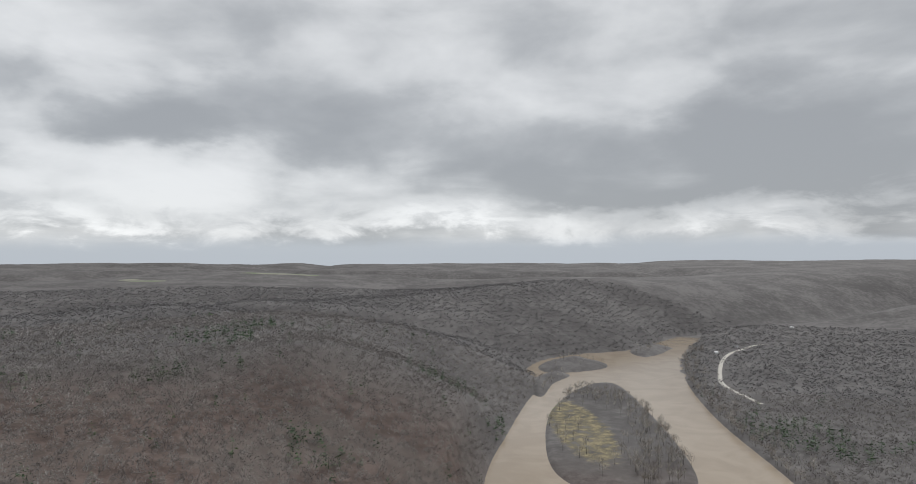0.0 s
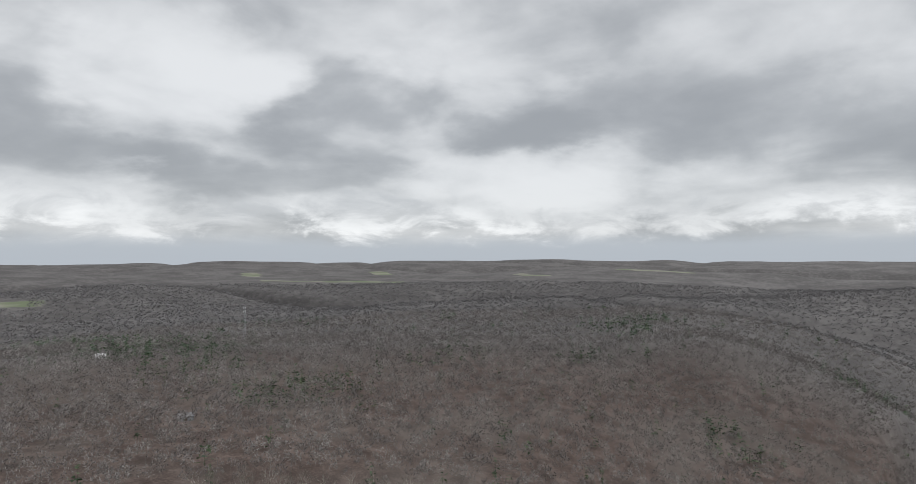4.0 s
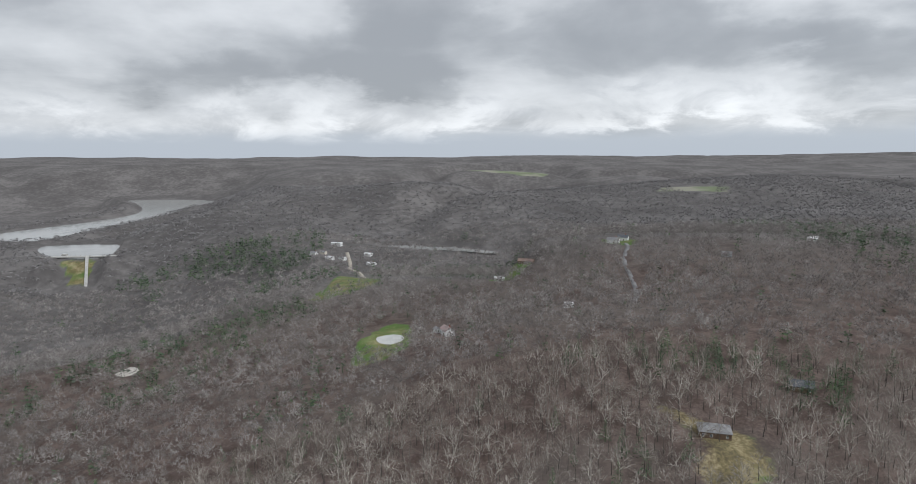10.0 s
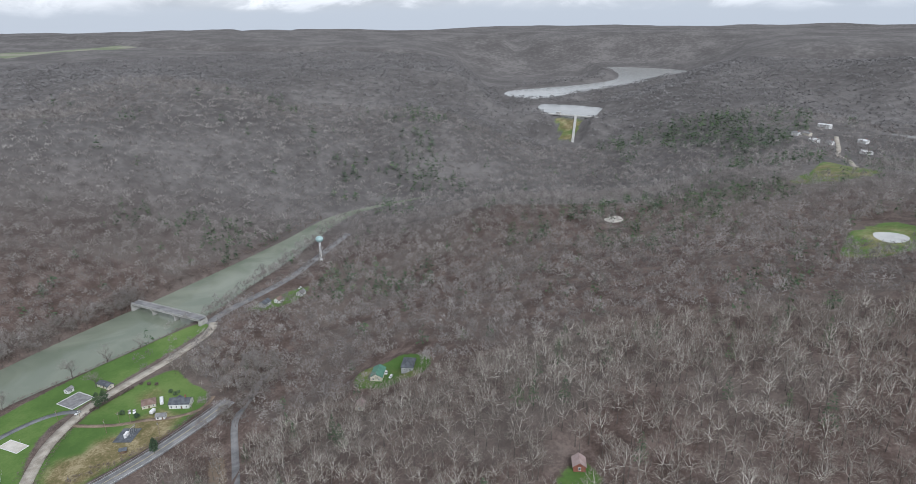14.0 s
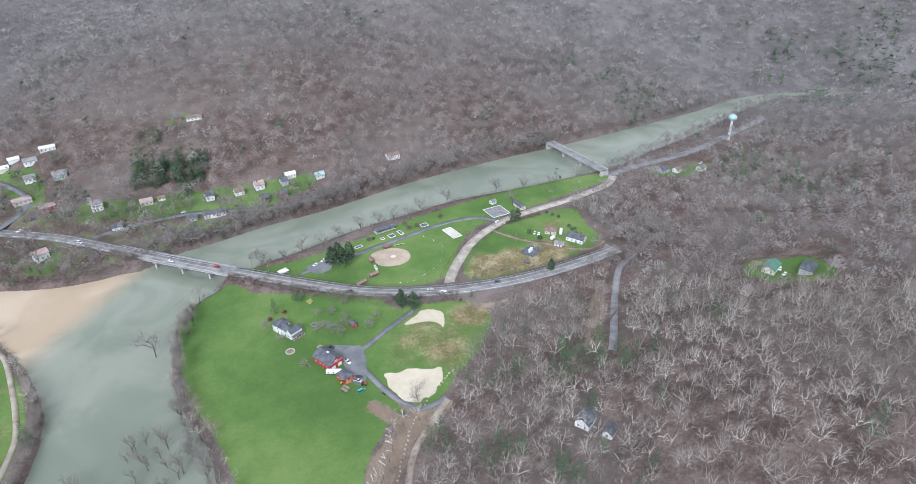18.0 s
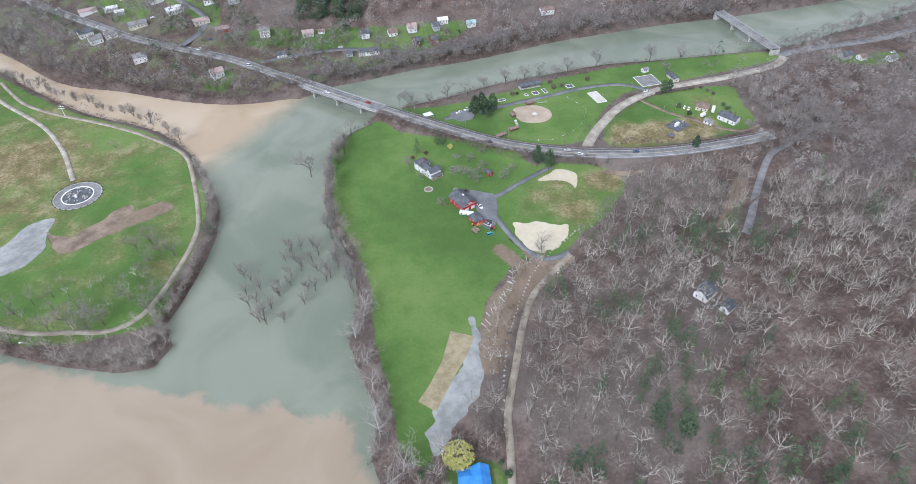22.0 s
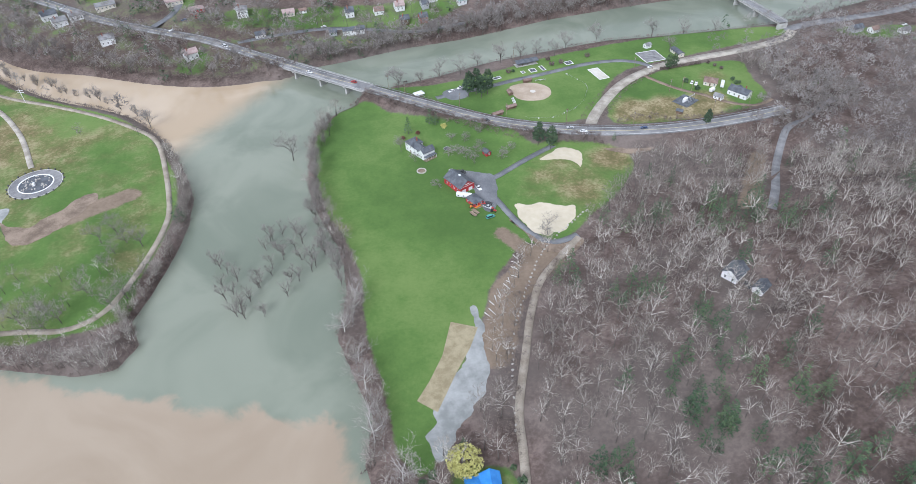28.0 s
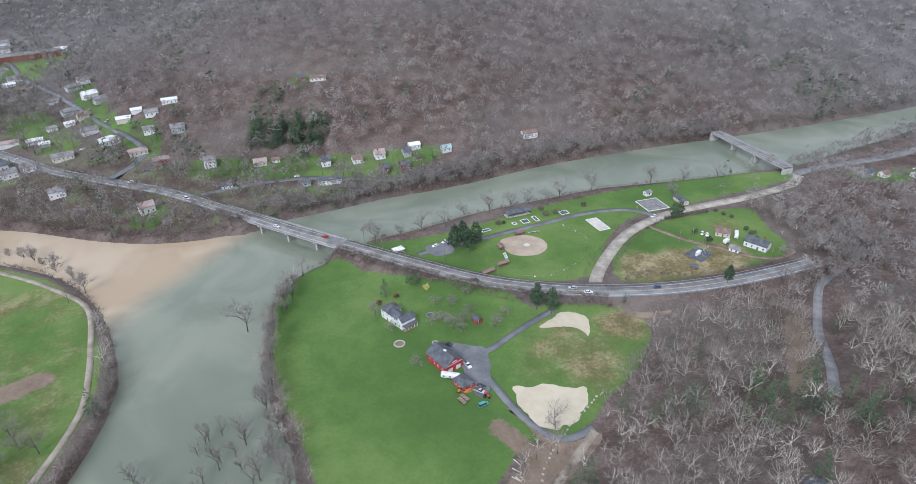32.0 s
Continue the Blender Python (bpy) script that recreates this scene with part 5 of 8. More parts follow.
# stands of evergreens: x, y, radius, share of the trees there
STANDS = [(-7, -381, 9, 0.7), (-30, -355, 12, 0.6), (-28, -292, 13, 0.75), (-29, -276, 10, 0.75), (4, -282, 6, 0.9), (-102, -407, 16, 0.7), (-114, -378, 13, 0.7), (-70, -417, 8, 0.6), (-61, -280, 6, 0.9), (-85, -271, 6, 0.8), (-77, -254, 6, 0.8), (-62, -246, 16, 0.5), (-80, -236, 20, 0.5), (-32, -328, 6, 0.6), (-47, -330, 6, 0.6), (-1185, -470, 75, 0.9), (-1120, -370, 55, 0.9), (-1230, -610, 90, 0.45), (-715, -285, 40, 0.45), (-690, -320, 35, 0.5), (-540, -358, 40, 0.4), (-590, -430, 35, 0.4), (-530, -470, 30, 0.35), (-650, -345, 40, 0.35), (-600, -330, 50, 0.3), (-430, 330, 60, 0.35), (-560, 330, 60, 0.3), (-700, 380, 90, 0.5)]


def evergreen(x, y, scale, seed, odds, strays):
    """Where a tree of the woods is an evergreen."""
    roll = RNG.random(len(x))
    hit = (fbm(x, y, scale, 3, seed) > 0.2) & (roll < odds) | (roll > 1 - strays)
    for cx, cy, r, share in STANDS:
        hit |= (np.hypot(x - cx, y - cy) < r) & (roll < share)
    return hit


x, y = scatter(6.7, -640, 330, -760, 560)
d = away_from(x, y)
k = (d < 350) & wooded(x, y)
x, y = x[k], y[k]
green = evergreen(x, y, 60, 21, 0.45, 0.03)
plant("woods_near", NEAR, x[~green], y[~green], RNG.uniform(0.64, 1.06, (~green).sum()) + 0.2 * RNG.random((~green).sum()) ** 3, M["twigs"], "bare grey-brown hardwood forest on the hillside")
plant("pines_near", PINE, x[green], y[green], RNG.uniform(0.6, 1.15, green.sum()), M["needles"], "scattered dark green pines among the bare trees")

x, y = scatter(7.9, -900, 600, -1150, 900)
d = away_from(x, y)
k = (d >= 350) & (d < 800) & wooded(x, y)
x, y = x[k], y[k]
green = evergreen(x, y, 110, 22, 0.4, 0.02)
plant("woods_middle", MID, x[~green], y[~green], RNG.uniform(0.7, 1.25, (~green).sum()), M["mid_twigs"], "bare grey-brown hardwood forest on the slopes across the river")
plant("pines_middle", PINE_FAR, x[green], y[green], RNG.uniform(0.6, 1.05, green.sum()), M["needles"], "dark green pines on the slopes across the river")

x, y = scatter(11.2, -1500, 1000, -1600, 1450)
d = away_from(x, y)
k = (d >= 800) & (d < 1300) & wooded(x, y)
x, y = x[k], y[k]
green = evergreen(x, y, 160, 23, 0.4, 0.01)
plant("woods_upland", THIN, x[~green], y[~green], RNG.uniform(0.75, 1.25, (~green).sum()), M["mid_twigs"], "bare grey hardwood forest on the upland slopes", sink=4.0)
plant("pines_upland", PINE_FAR, x[green], y[green], RNG.uniform(0.8, 1.3, green.sum()), M["needles"], "dark evergreen stands on the upland slopes")

x, y = scatter(18.0, -2500, 1700, -2500, 2500)
d = away_from(x, y)
k = (d >= 1300) & (d < 2450) & wooded(x, y)
x, y = x[k], y[k]
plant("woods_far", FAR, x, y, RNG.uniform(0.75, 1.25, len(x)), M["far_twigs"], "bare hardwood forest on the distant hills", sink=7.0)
# ---------- buildings, vehicles and single trees ----------


def shared(name, bm, material):
    """A mesh that several parts use."""
    me = bpy.data.meshes.new(name)
    bm.to_mesh(me)
    bm.free()
    me.materials.append(material)
    return me


def put(name, mesh, parent, m, label=""):
    ob = new(name, mesh)
    ob.parent = parent
    ob.matrix_basis = m
    return tagged(ob, label)


def frame_bm(w, h, t=0.12, deep=0.1):
    """An upright rectangular frame in the xz plane."""
    bm = bmesh.new()
    for sx, sz, cx, cz in ((w, t, 0, 0), (w, t, 0, h - t), (t, h - 2 * t, -w / 2 + t / 2, t), (t, h - 2 * t, w / 2 - t / 2, t), (w - 2 * t, t * 0.6, 0, h / 2 - t * 0.3)):
        bmesh.ops.create_cube(bm, size=1, matrix=pose(cx, 0, cz + sz / 2) @ Matrix.Diagonal((sx, deep, sz, 1)))
    return bm


WINDOW_FRAME = shared("window", frame_bm(1.1, 1.5), M["trim"])
WINDOW_PANE = shared("pane", box((0.88, 0.05, 1.28), (0, 0, 0.11)), M["glass"])
DOOR = shared("door", box((1.0, 0.1, 2.05), (0, 0, 0), 0.02), M["brown_wall"])
WIDE_DOOR = shared("garage_door", box((2.8, 0.1, 2.3), (0, 0, 0), 0.02), M["trim"])


def gable_wall(w, d, h, rise):
    """Walls of a house with its ridge along x, gables included."""
    bm = bmesh.new()
    ends = []
    for x in (-w / 2, w / 2):
        ends.append([bm.verts.new((x, y, z)) for y, z in ((-d / 2, -1.5), (d / 2, -1.5), (d / 2, h), (0, h + rise), (-d / 2, h))])
    bm.faces.new(ends[0][::-1])
    bm.faces.new(ends[1])
    for i in range(5):
        j = (i + 1) % 5
        bm.faces.new((ends[0][i], ends[0][j], ends[1][j], ends[1][i]))
    bmesh.ops.recalc_face_normals(bm, faces=bm.faces)
    return bm


def gable_roof(w, d, h, rise, over=0.45, thick=0.18):
    """Two sloping slabs that meet at the ridge."""
    bm = bmesh.new()
    k = rise / (d / 2)
    prof = [(-d / 2 - over, h - over * k), (0, h + rise), (d / 2 + over, h - over * k)]
    prof = [(y, z + thick * 0.2) for y, z in prof] + [(y, z + thick * 1.3) for y, z in prof[::-1]]
    a = [bm.verts.new((-w / 2 - over, y, z)) for y, z in prof]
    b = [bm.verts.new((w / 2 + over, y, z)) for y, z in prof]
    for i in range(6):
        j = (i + 1) % 6
        bm.faces.new((a[i], a[j], b[j], b[i]))
    for e in (a, b):
        bm.faces.new((e[0], e[1], e[4], e[5]))
        bm.faces.new((e[1], e[2], e[3], e[4]))
    bmesh.ops.recalc_face_normals(bm, faces=bm.faces)
    return bm


def hip_roof(w, d, h, rise, over=0.5):
    bm = bmesh.new()
    x, y = w / 2 + over, d / 2 + over
    r = max(0.05, x - y)
    low = [bm.verts.new((sx * x, sy * y, h - 0.1)) for sx, sy in ((-1, -1), (1, -1), (1, 1), (-1, 1))]
    mid = [bm.verts.new((sx * x, sy * y, h + 0.12)) for sx, sy in ((-1, -1), (1, -1), (1, 1), (-1, 1))]
    top = [bm.verts.new((-r, 0, h + rise)), bm.verts.new((r, 0, h + rise))]
    bm.faces.new(low[::-1])
    for i in range(4):
        j = (i + 1) % 4
        bm.faces.new((low[i], low[j], mid[j], mid[i]))
    bm.faces.new((mid[0], mid[1], top[1], top[0]))
    bm.faces.new((mid[2], mid[3], top[0], top[1]))
    bm.faces.new((mid[1], mid[2], top[1]))
    bm.faces.new((mid[3], mid[0], top[0]))
    bmesh.ops.recalc_face_normals(bm, faces=bm.faces)
    return bm


def openings(parent, w, d, h, doors=1, panes=True):
    """Rows of windows on the four sides of a block, and doors on the front."""
    storeys = max(1, int(h / 2.6))
    for side in range(4):
        run, off = (w, d / 2) if side % 2 == 0 else (d, w / 2)
        n = max(1, int(run / 2.9))
        for s in range(storeys):
            for i in range(n):
                u = (i + 0.5) / n * run - run / 2
                m = pose(0, 0, 0, 0, 0, side * 90) @ pose(u, -off - 0.03, 0.75 + s * 2.65)
                if s == 0 and side == 0 and i == n // 2 and doors:
                    put("door", DOOR, parent, pose(u, -off - 0.03, 0.0))
                    continue
                win = put("window", WINDOW_FRAME, parent, m)
                if panes:
                    put("pane", WINDOW_PANE, win, pose(0, 0, 0))


def house(x, y, turn, w, d, h, rise, wall, roof, label, category="house", hip=False, chimney=True, porch=None, wings=(), z=None, panes=True, name="house", windows=True):
    """A house of one block with optional wings and porch; its front looks to local -y."""
    base = level(x, y) if z is None else z
    ob = empty(name, pose(x, y, base, 0, 0, turn), label, category)
    blocks = [(0, 0, 0, w, d, h, rise)] + list(wings)
    for i, (cx, cy, spin, bw, bd, bh, br) in enumerate(blocks):
        m = pose(cx, cy, 0, 0, 0, spin)
        if hip and i == 0:
            body = part("wall", box((bw, bd, bh + 1.5), (0, 0, -1.5)), M[wall], ob)
            top = part("roof", hip_roof(bw, bd, bh, br), M[roof], ob)
        else:
            body = part("wall", gable_wall(bw, bd, bh, br), M[wall], ob)
            top = part("roof", gable_roof(bw, bd, bh, br), M[roof], ob)
        body.matrix_basis = top.matrix_basis = m
        if windows:
            openings(body, bw, bd, bh, doors=1 if i == 0 else 0, panes=panes)
    if chimney:
        part("chimney", box((0.7, 0.7, rise + 1.5), (w * 0.22, d * 0.15, h + 0.2), 0.05), M["brick_red"], ob, "red brick chimney")
    if porch:
        pw, pd, ph = porch
        part("porch_roof", box((pw, pd, 0.16), (0, -d / 2 - pd / 2, ph), 0.03), M[roof], ob)
        part("porch_floor", box((pw, pd, 0.35), (0, -d / 2 - pd / 2, 0.0), 0.03), M["wood"], ob)
        for sx in (-0.47, -0.16, 0.16, 0.47):
            part("porch_post", box((0.14, 0.14, ph - 0.35), (sx * pw, -d / 2 - pd + 0.15, 0.35), 0.02), M["trim"], ob)
    return ob


def car_body(l, w, h, pickup=False, van=False):
    """Lower body of a car, with bonnet and tail rounded."""
    bm = bmesh.new()
    prof = [(-l / 2, 0.35), (-l / 2, 0.75), (-l * 0.46, 0.95), (l * 0.2, 1.0), (l * 0.46, 0.85), (l / 2, 0.65), (l / 2, 0.35)]
    a = [bm.verts.new((x, -w / 2, z)) for x, z in prof]
    b = [bm.verts.new((x, w / 2, z)) for x, z in prof]
    for i in range(len(prof)):
        j = (i + 1) % len(prof)
        bm.faces.new((a[i], a[j], b[j], b[i]))
    bm.faces.new(a[::-1])
    bm.faces.new(b)
    bmesh.ops.recalc_face_normals(bm, faces=bm.faces)
    bmesh.ops.bevel(bm, geom=bm.edges[:], offset=0.07, segments=1, affect="EDGES")
    return bm


def cabin(x0, x1, w, z0, z1, slope=0.35):
    bm = bmesh.new()
    lo = [bm.verts.new(p) for p in ((x0, -w / 2, z0), (x1, -w / 2, z0), (x1, w / 2, z0), (x0, w / 2, z0))]
    hi = [bm.verts.new(p) for p in ((x0 + slope * 0.6, -w * 0.42, z1), (x1 - slope * 1.6, -w * 0.42, z1), (x1 - slope * 1.6, w * 0.42, z1), (x0 + slope * 0.6, w * 0.42, z1))]
    bm.faces.new(hi)
    bm.faces.new(lo[::-1])
    for i in range(4):
        j = (i + 1) % 4
        bm.faces.new((lo[i], lo[j], hi[j], hi[i]))
    return bm


WHEEL = shared("wheel", rod((0, -0.11, 0), (0, 0.11, 0), 0.34, sides=14), M["rubber"])
RIM = shared("rim", rod((0, -0.13, 0), (0, 0.13, 0), 0.2, sides=10), M["steel"])
HEADLIGHT = shared("headlight", box((0.08, 0.34, 0.16)), M["trim"])
TAILLIGHT = shared("tail_light", box((0.08, 0.3, 0.16)), M["roof_red"])
CAR_BODY = {}


def car(x, y, turn, paint, label, kind="car", z=None):
    """A car, a pickup or a van on four wheels."""
    key = (kind, paint)
    l, w = {"car": (4.6, 1.8), "pickup": (5.6, 1.95), "van": (5.2, 1.95)}[kind]
    if key not in CAR_BODY:
        glass = {"car": (-1.75, 1.0, 1.5), "pickup": (-0.5, 1.35, 1.8), "van": (-2.45, 1.5, 1.95)}[kind]
        CAR_BODY[key] = (shared("body", car_body(l, w, 1.5), M[paint]), shared("glazing", cabin(glass[0], glass[1], w * 0.94, 0.95, glass[2] - 0.12), M["glass"]), shared("roof", box((glass[1] - glass[0] - 0.75, w * 0.8, 0.1), ((glass[0] + glass[1]) / 2 - 0.16, 0, glass[2] - 0.13), 0.03), M[paint]))
    body, glass, roof = CAR_BODY[key]
    ob = empty("pickup_truck" if kind == "pickup" else kind, pose(x, y, level(x, y) if z is None else z, 0, 0, turn), label, "truck" if kind == "pickup" else kind)
    put("body", body, ob, pose(0, 0, 0))
    put("glazing", glass, ob, pose(0, 0, 0))
    put("roof", roof, ob, pose(0, 0, 0))
    for sx in (-0.31, 0.31):
        for sy in (-1, 1):
            wheel = put("wheel", WHEEL, ob, pose(sx * l, sy * (w / 2 - 0.1), 0.34))
            put("rim", RIM, wheel, pose(0, 0, 0))
    for sy in (-1, 1):
        put("headlight", HEADLIGHT, ob, pose(l / 2 - 0.02, sy * 0.6, 0.62))
        put("tail_light", TAILLIGHT, ob, pose(-l / 2 + 0.02, sy * 0.65, 0.68))
    if kind == "pickup":
        part("cargo_bed", box((1.9, w * 0.8, 0.06), (-1.65, 0, 0.98)), M["dark_steel"], ob)
    return ob


# ---- single trees ----


def grown(rng, h, spread, levels_, thin, up=0.55):
    """Recursive leafless tree: thick bars for the trunk and limbs, blades for twigs."""
    trunk, twigs = [], []

    def bar(a, b, r0, r1, out):
        d = b - a
        s = np.cross(d, [0.3, 0.7, 0.2])
        s /= np.linalg.norm(s) + 1e-9
        t = np.cross(d, s)
        t /= np.linalg.norm(t) + 1e-9
        ring = [(math.cos(k * 2.0944), math.sin(k * 2.0944)) for k in range(3)]
        lo = [a + (s * c + t * q) * r0 for c, q in ring]
        hi = [b + (s * c + t * q) * r1 for c, q in ring]
        for k in range(3):
            j = (k + 1) % 3
            out.append([lo[k], lo[j], hi[j]])
            out.append([lo[k], hi[j], hi[k]])

    def grow(a, way, length, r, depth):
        b = a + way * length
        if depth <= 1:
            bar(a, b, r, r * 0.6, trunk)
        else:
            twigs.append(blade(a, b, max(r, thin), rng))
        if depth == levels_:
            return
        for i in range({0: 6, 1: 4, 2: 4, 3: 3}[depth]):
            turn = 2 * math.pi * (i * 0.618 + rng.random() * 0.3) + depth
            side = np.array([math.cos(turn), math.sin(turn), 0.0])
            w = way * 0.6 + side * rng.uniform(0.45, 1.0) * spread + np.array([0, 0, up * rng.uniform(0.2, 0.8)])
            grow(a + (b - a) * rng.uniform(0.45 if depth else 0.35, 1.0), w / np.linalg.norm(w), length * rng.uniform(0.5, 0.78), r * 0.5, depth + 1)

    grow(np.array([0.0, 0.0, -0.4]), np.array([rng.normal() * 0.05, rng.normal() * 0.05, 1.0]), h * 0.42, h * 0.018, 0)
    for a, _, b in list(twigs[-len(twigs) * 3 // 4:]):
        way = (b - a) / (np.linalg.norm(b - a) + 1e-9) + rng.normal(size=3) * 0.55
        twigs.append(blade(a + (b - a) * 0.6, a + (b - a) * 0.6 + way * 0.07 * h, thin * 0.75, rng))
    return np.array(trunk), np.array(twigs)


def tri_mesh(name, tris, material):
    v = tris.reshape(-1, 3)
    return mesh_from(name, v, np.arange(len(v)).reshape(-1, 3), material)


TREE_KINDS = {}
rng = np.random.default_rng(3)
for key, h, spread, thin, up in (("oak", 19, 1.0, 0.075, 0.5), ("tall", 21, 0.7, 0.08, 0.8), ("apple", 9, 1.3, 0.05, 0.25), ("sycamore", 21, 1.1, 0.06, 0.45), ("flood", 13, 0.75, 0.06, 0.7)):
    for v in range(3):
        t, w = grown(rng, h, spread, 3 if key == "flood" else 4, thin, up)
        TREE_KINDS[key, v] = (tri_mesh("trunk", t, M["pale_bark" if key == "sycamore" else "bark"]), tri_mesh("crown", w, M["pale_twigs" if key == "sycamore" else "shade_twigs"]))


def tree(key, x, y, label, size=1.0, group="", z=None, turn=None):
    r = random.random()
    ob = empty("tree", pose(x, y, level(x, y) if z is None else z, 0, 0, r * 360), label, "tree", group)
    ob.scale = (size, size, size)
    trunk, crown = TREE_KINDS[key, int(r * 2.99)]
    put("trunk", trunk, ob, pose(0, 0, 0))
    put("crown", crown, ob, pose(0, 0, 0))
    return ob


def clumps(rng, n, radius, h0, h1, size):
    """Leafy crown of many small ragged triangles in tufts."""
    tris = []
    for _ in range(n):
        d = rng.normal(size=3)
        d /= np.linalg.norm(d)
        rr = radius * rng.uniform(0.55, 1.0)
        c = np.array([d[0] * rr, d[1] * rr, h0 + (h1 - h0) * (0.5 + 0.5 * d[2] * rng.uniform(0.7, 1.0))])
        for _ in range(5):
            a = rng.normal(size=(3, 3)) * size
            tris.append([c + a[0], c + a[1], c + a[2]])
    return np.array(tris)


rng = np.random.default_rng(8)
TRUNK = shared("trunk", rod((0, 0, -0.5), (0, 0, 5), 0.28, 0.12), M["bark"])
LEAFY = {"pine": tri_mesh("crown", np.concatenate([clumps(rng, 46, 3.7, 3.8 + 2.6 * k, 7.0 + 2.6 * k, 0.5) * np.array([(0.8, 1, 0.82, 0.5)[k], (0.8, 1, 0.82, 0.5)[k], 1]) for k in range(4)]), M["needles"]), "yellow": tri_mesh("crown", clumps(rng, 800, 5.4, 1.2, 10.0, 0.24), M["yellow"]), "shrub": tri_mesh("crown", clumps(rng, 50, 1.3, 0.0, 2.2, 0.3), M["hedge"]), "bush": tri_mesh("crown", clumps(rng, 60, 1.6, 0.0, 2.8, 0.34), M["needles"]), "gold": tri_mesh("crown", clumps(rng, 60, 1.5, 0.0, 2.4, 0.3), M["yellow"]), "tan": tri_mesh("crown", clumps(rng, 60, 1.9, 0.2, 3.0, 0.3), M["brush"])}
SPRUCE = [tri_mesh("crown", fir_tufts(rng, 190, 3.6, 0.62), M["needles"]) for _ in range(3)]


def leafy(key, x, y, label, size=1.0, name="tree", group=""):
    ob = empty(name, pose(x, y, level(x, y), 0, 0, random.random() * 360), label, "shrub" if name == "shrub" else "tree", group)
    ob.scale = (size, size, size)
    if name == "tree":
        put("trunk", TRUNK, ob, pose(0, 0, 0))
    put("crown", SPRUCE[int(random.random() * 2.99)] if key == "spruce" else LEAFY[key], ob, pose(0, 0, 0))
    return ob


def ragged(points, step=1.6, amp=0.9, seed=1.0):
    """A closed outline with an uneven, washed edge."""
    line = curve(points, step, True)
    t = np.roll(line, -1, 0) - np.roll(line, 1, 0)
    t /= np.linalg.norm(t, axis=1)[:, None] + 1e-9
    k = fbm(line[:, 0] + 50, line[:, 1], 6.0, 3, seed) * 2 * amp
    return line + np.column_stack([-t[:, 1], t[:, 0]]) * k[:, None]


def slab(name, outline, z, material, label, category, thick=0.25, kind="structure"):
    bm = prism([tuple(p[:2]) for p in outline], z - thick, z)
    return tagged(part(name, bm, M[material], None), label, category, kind=kind)


# ---------- the two bridges ----------


def bridge(name, a, b, z, wide, piers, label, end_z=None):
    """A girder bridge: deck, side girders, railings and hammerhead piers."""
    ax, ay = a
    bx, by = b
    length = math.hypot(bx - ax, by - ay)
    turn = math.degrees(math.atan2(by - ay, bx - ax))
    ob = empty(name, pose((ax + bx) / 2, (ay + by) / 2, 0, 0, 0, turn), label, "bridge")
    part("deck", box((length, wide, 0.35), (0, 0, z - 0.42), 0.04), M["asphalt"], ob)
    for s in (-1, 1):
        part("girder", box((length, 0.5, 1.15), (0, s * (wide / 2 - 0.3), z - 1.6), 0.04), M["concrete"], ob)
        part("kerb", box((length, 0.5, 0.3), (0, s * (wide / 2 - 0.25), z - 0.07), 0.03), M["concrete"], ob)
        rail = part("railing", box((length, 0.12, 0.14), (0, s * (wide / 2 - 0.25), z + 0.95), 0.02), M["steel"], ob)
        part("lower_rail", box((length, 0.08, 0.1), (0, s * (wide / 2 - 0.25), z + 0.55), 0.02), M["steel"], rail)
        n = int(length / 3)
        for i in range(n + 1):
            part("post", box((0.12, 0.16, 0.85), (-length / 2 + 0.1 + (length - 0.2) * i / n, s * (wide / 2 - 0.25), z + 0.2)), M["steel"], rail)
    for s in piers:
        pier = part("pier", box((1.4, wide * 0.62, z + 1.0), ((s - 0.5) * length, 0, -3.0), 0.12), M["concrete"], ob)
        part("pier_cap", box((1.7, wide * 0.96, 1.1), ((s - 0.5) * length, 0, z - 2.75), 0.1), M["concrete"], pier)
    for s in (0.0, 1.0):
        part("abutment", box((2.0, wide + 0.8, z + 0.8), ((s - 0.5) * (length - 1), 0, -2.5), 0.1), M["concrete"], ob)
    return ob


bridge("road_bridge", (168, -653.5), (85, -588.6), 8.35, 11.0, (0.36, 0.59, 0.82), "long concrete and steel girder road bridge over the river")
bridge("road_bridge", (-246, -737), (-261, -650), 8.0, 8.5, (0.3, 0.62), "grey two-lane girder bridge farther up the river")


def guard_rail(key, side, start, end, label):
    line, w, _ = ROADS[key]
    seg = line[start:end]
    t = np.gradient(seg[:, :2], axis=0)
    t /= np.linalg.norm(t, axis=1)[:, None]
    pts = np.column_stack([seg[:, 0] - t[:, 1] * side, seg[:, 1] + t[:, 0] * side, seg[:, 2]])
    ob = empty("guard_rail", pose(*pts[0]), label, "railing", kind="structure")
    o = pts[0]
    bm = bmesh.new()
    for a, b in zip(pts[:-1], pts[1:]):
        m = (a + b) / 2 - o
        d = b - a
        bmesh.ops.create_cube(bm, size=1, matrix=pose(m[0], m[1], m[2] + 0.72, 0, 0, math.degrees(math.atan2(d[1], d[0]))) @ Matrix.Diagonal((np.linalg.norm(d) + 0.05, 0.08, 0.32, 1)))
    part("rail", bm, M["steel"], ob)
    post = shared("post", box((0.15, 0.15, 1.1), (0, 0, -0.4)), M["steel"])
    for p in pts[::1]:
        put("post", post, ob, pose(*(p - o)))


HL = ROADS["highway"][0]


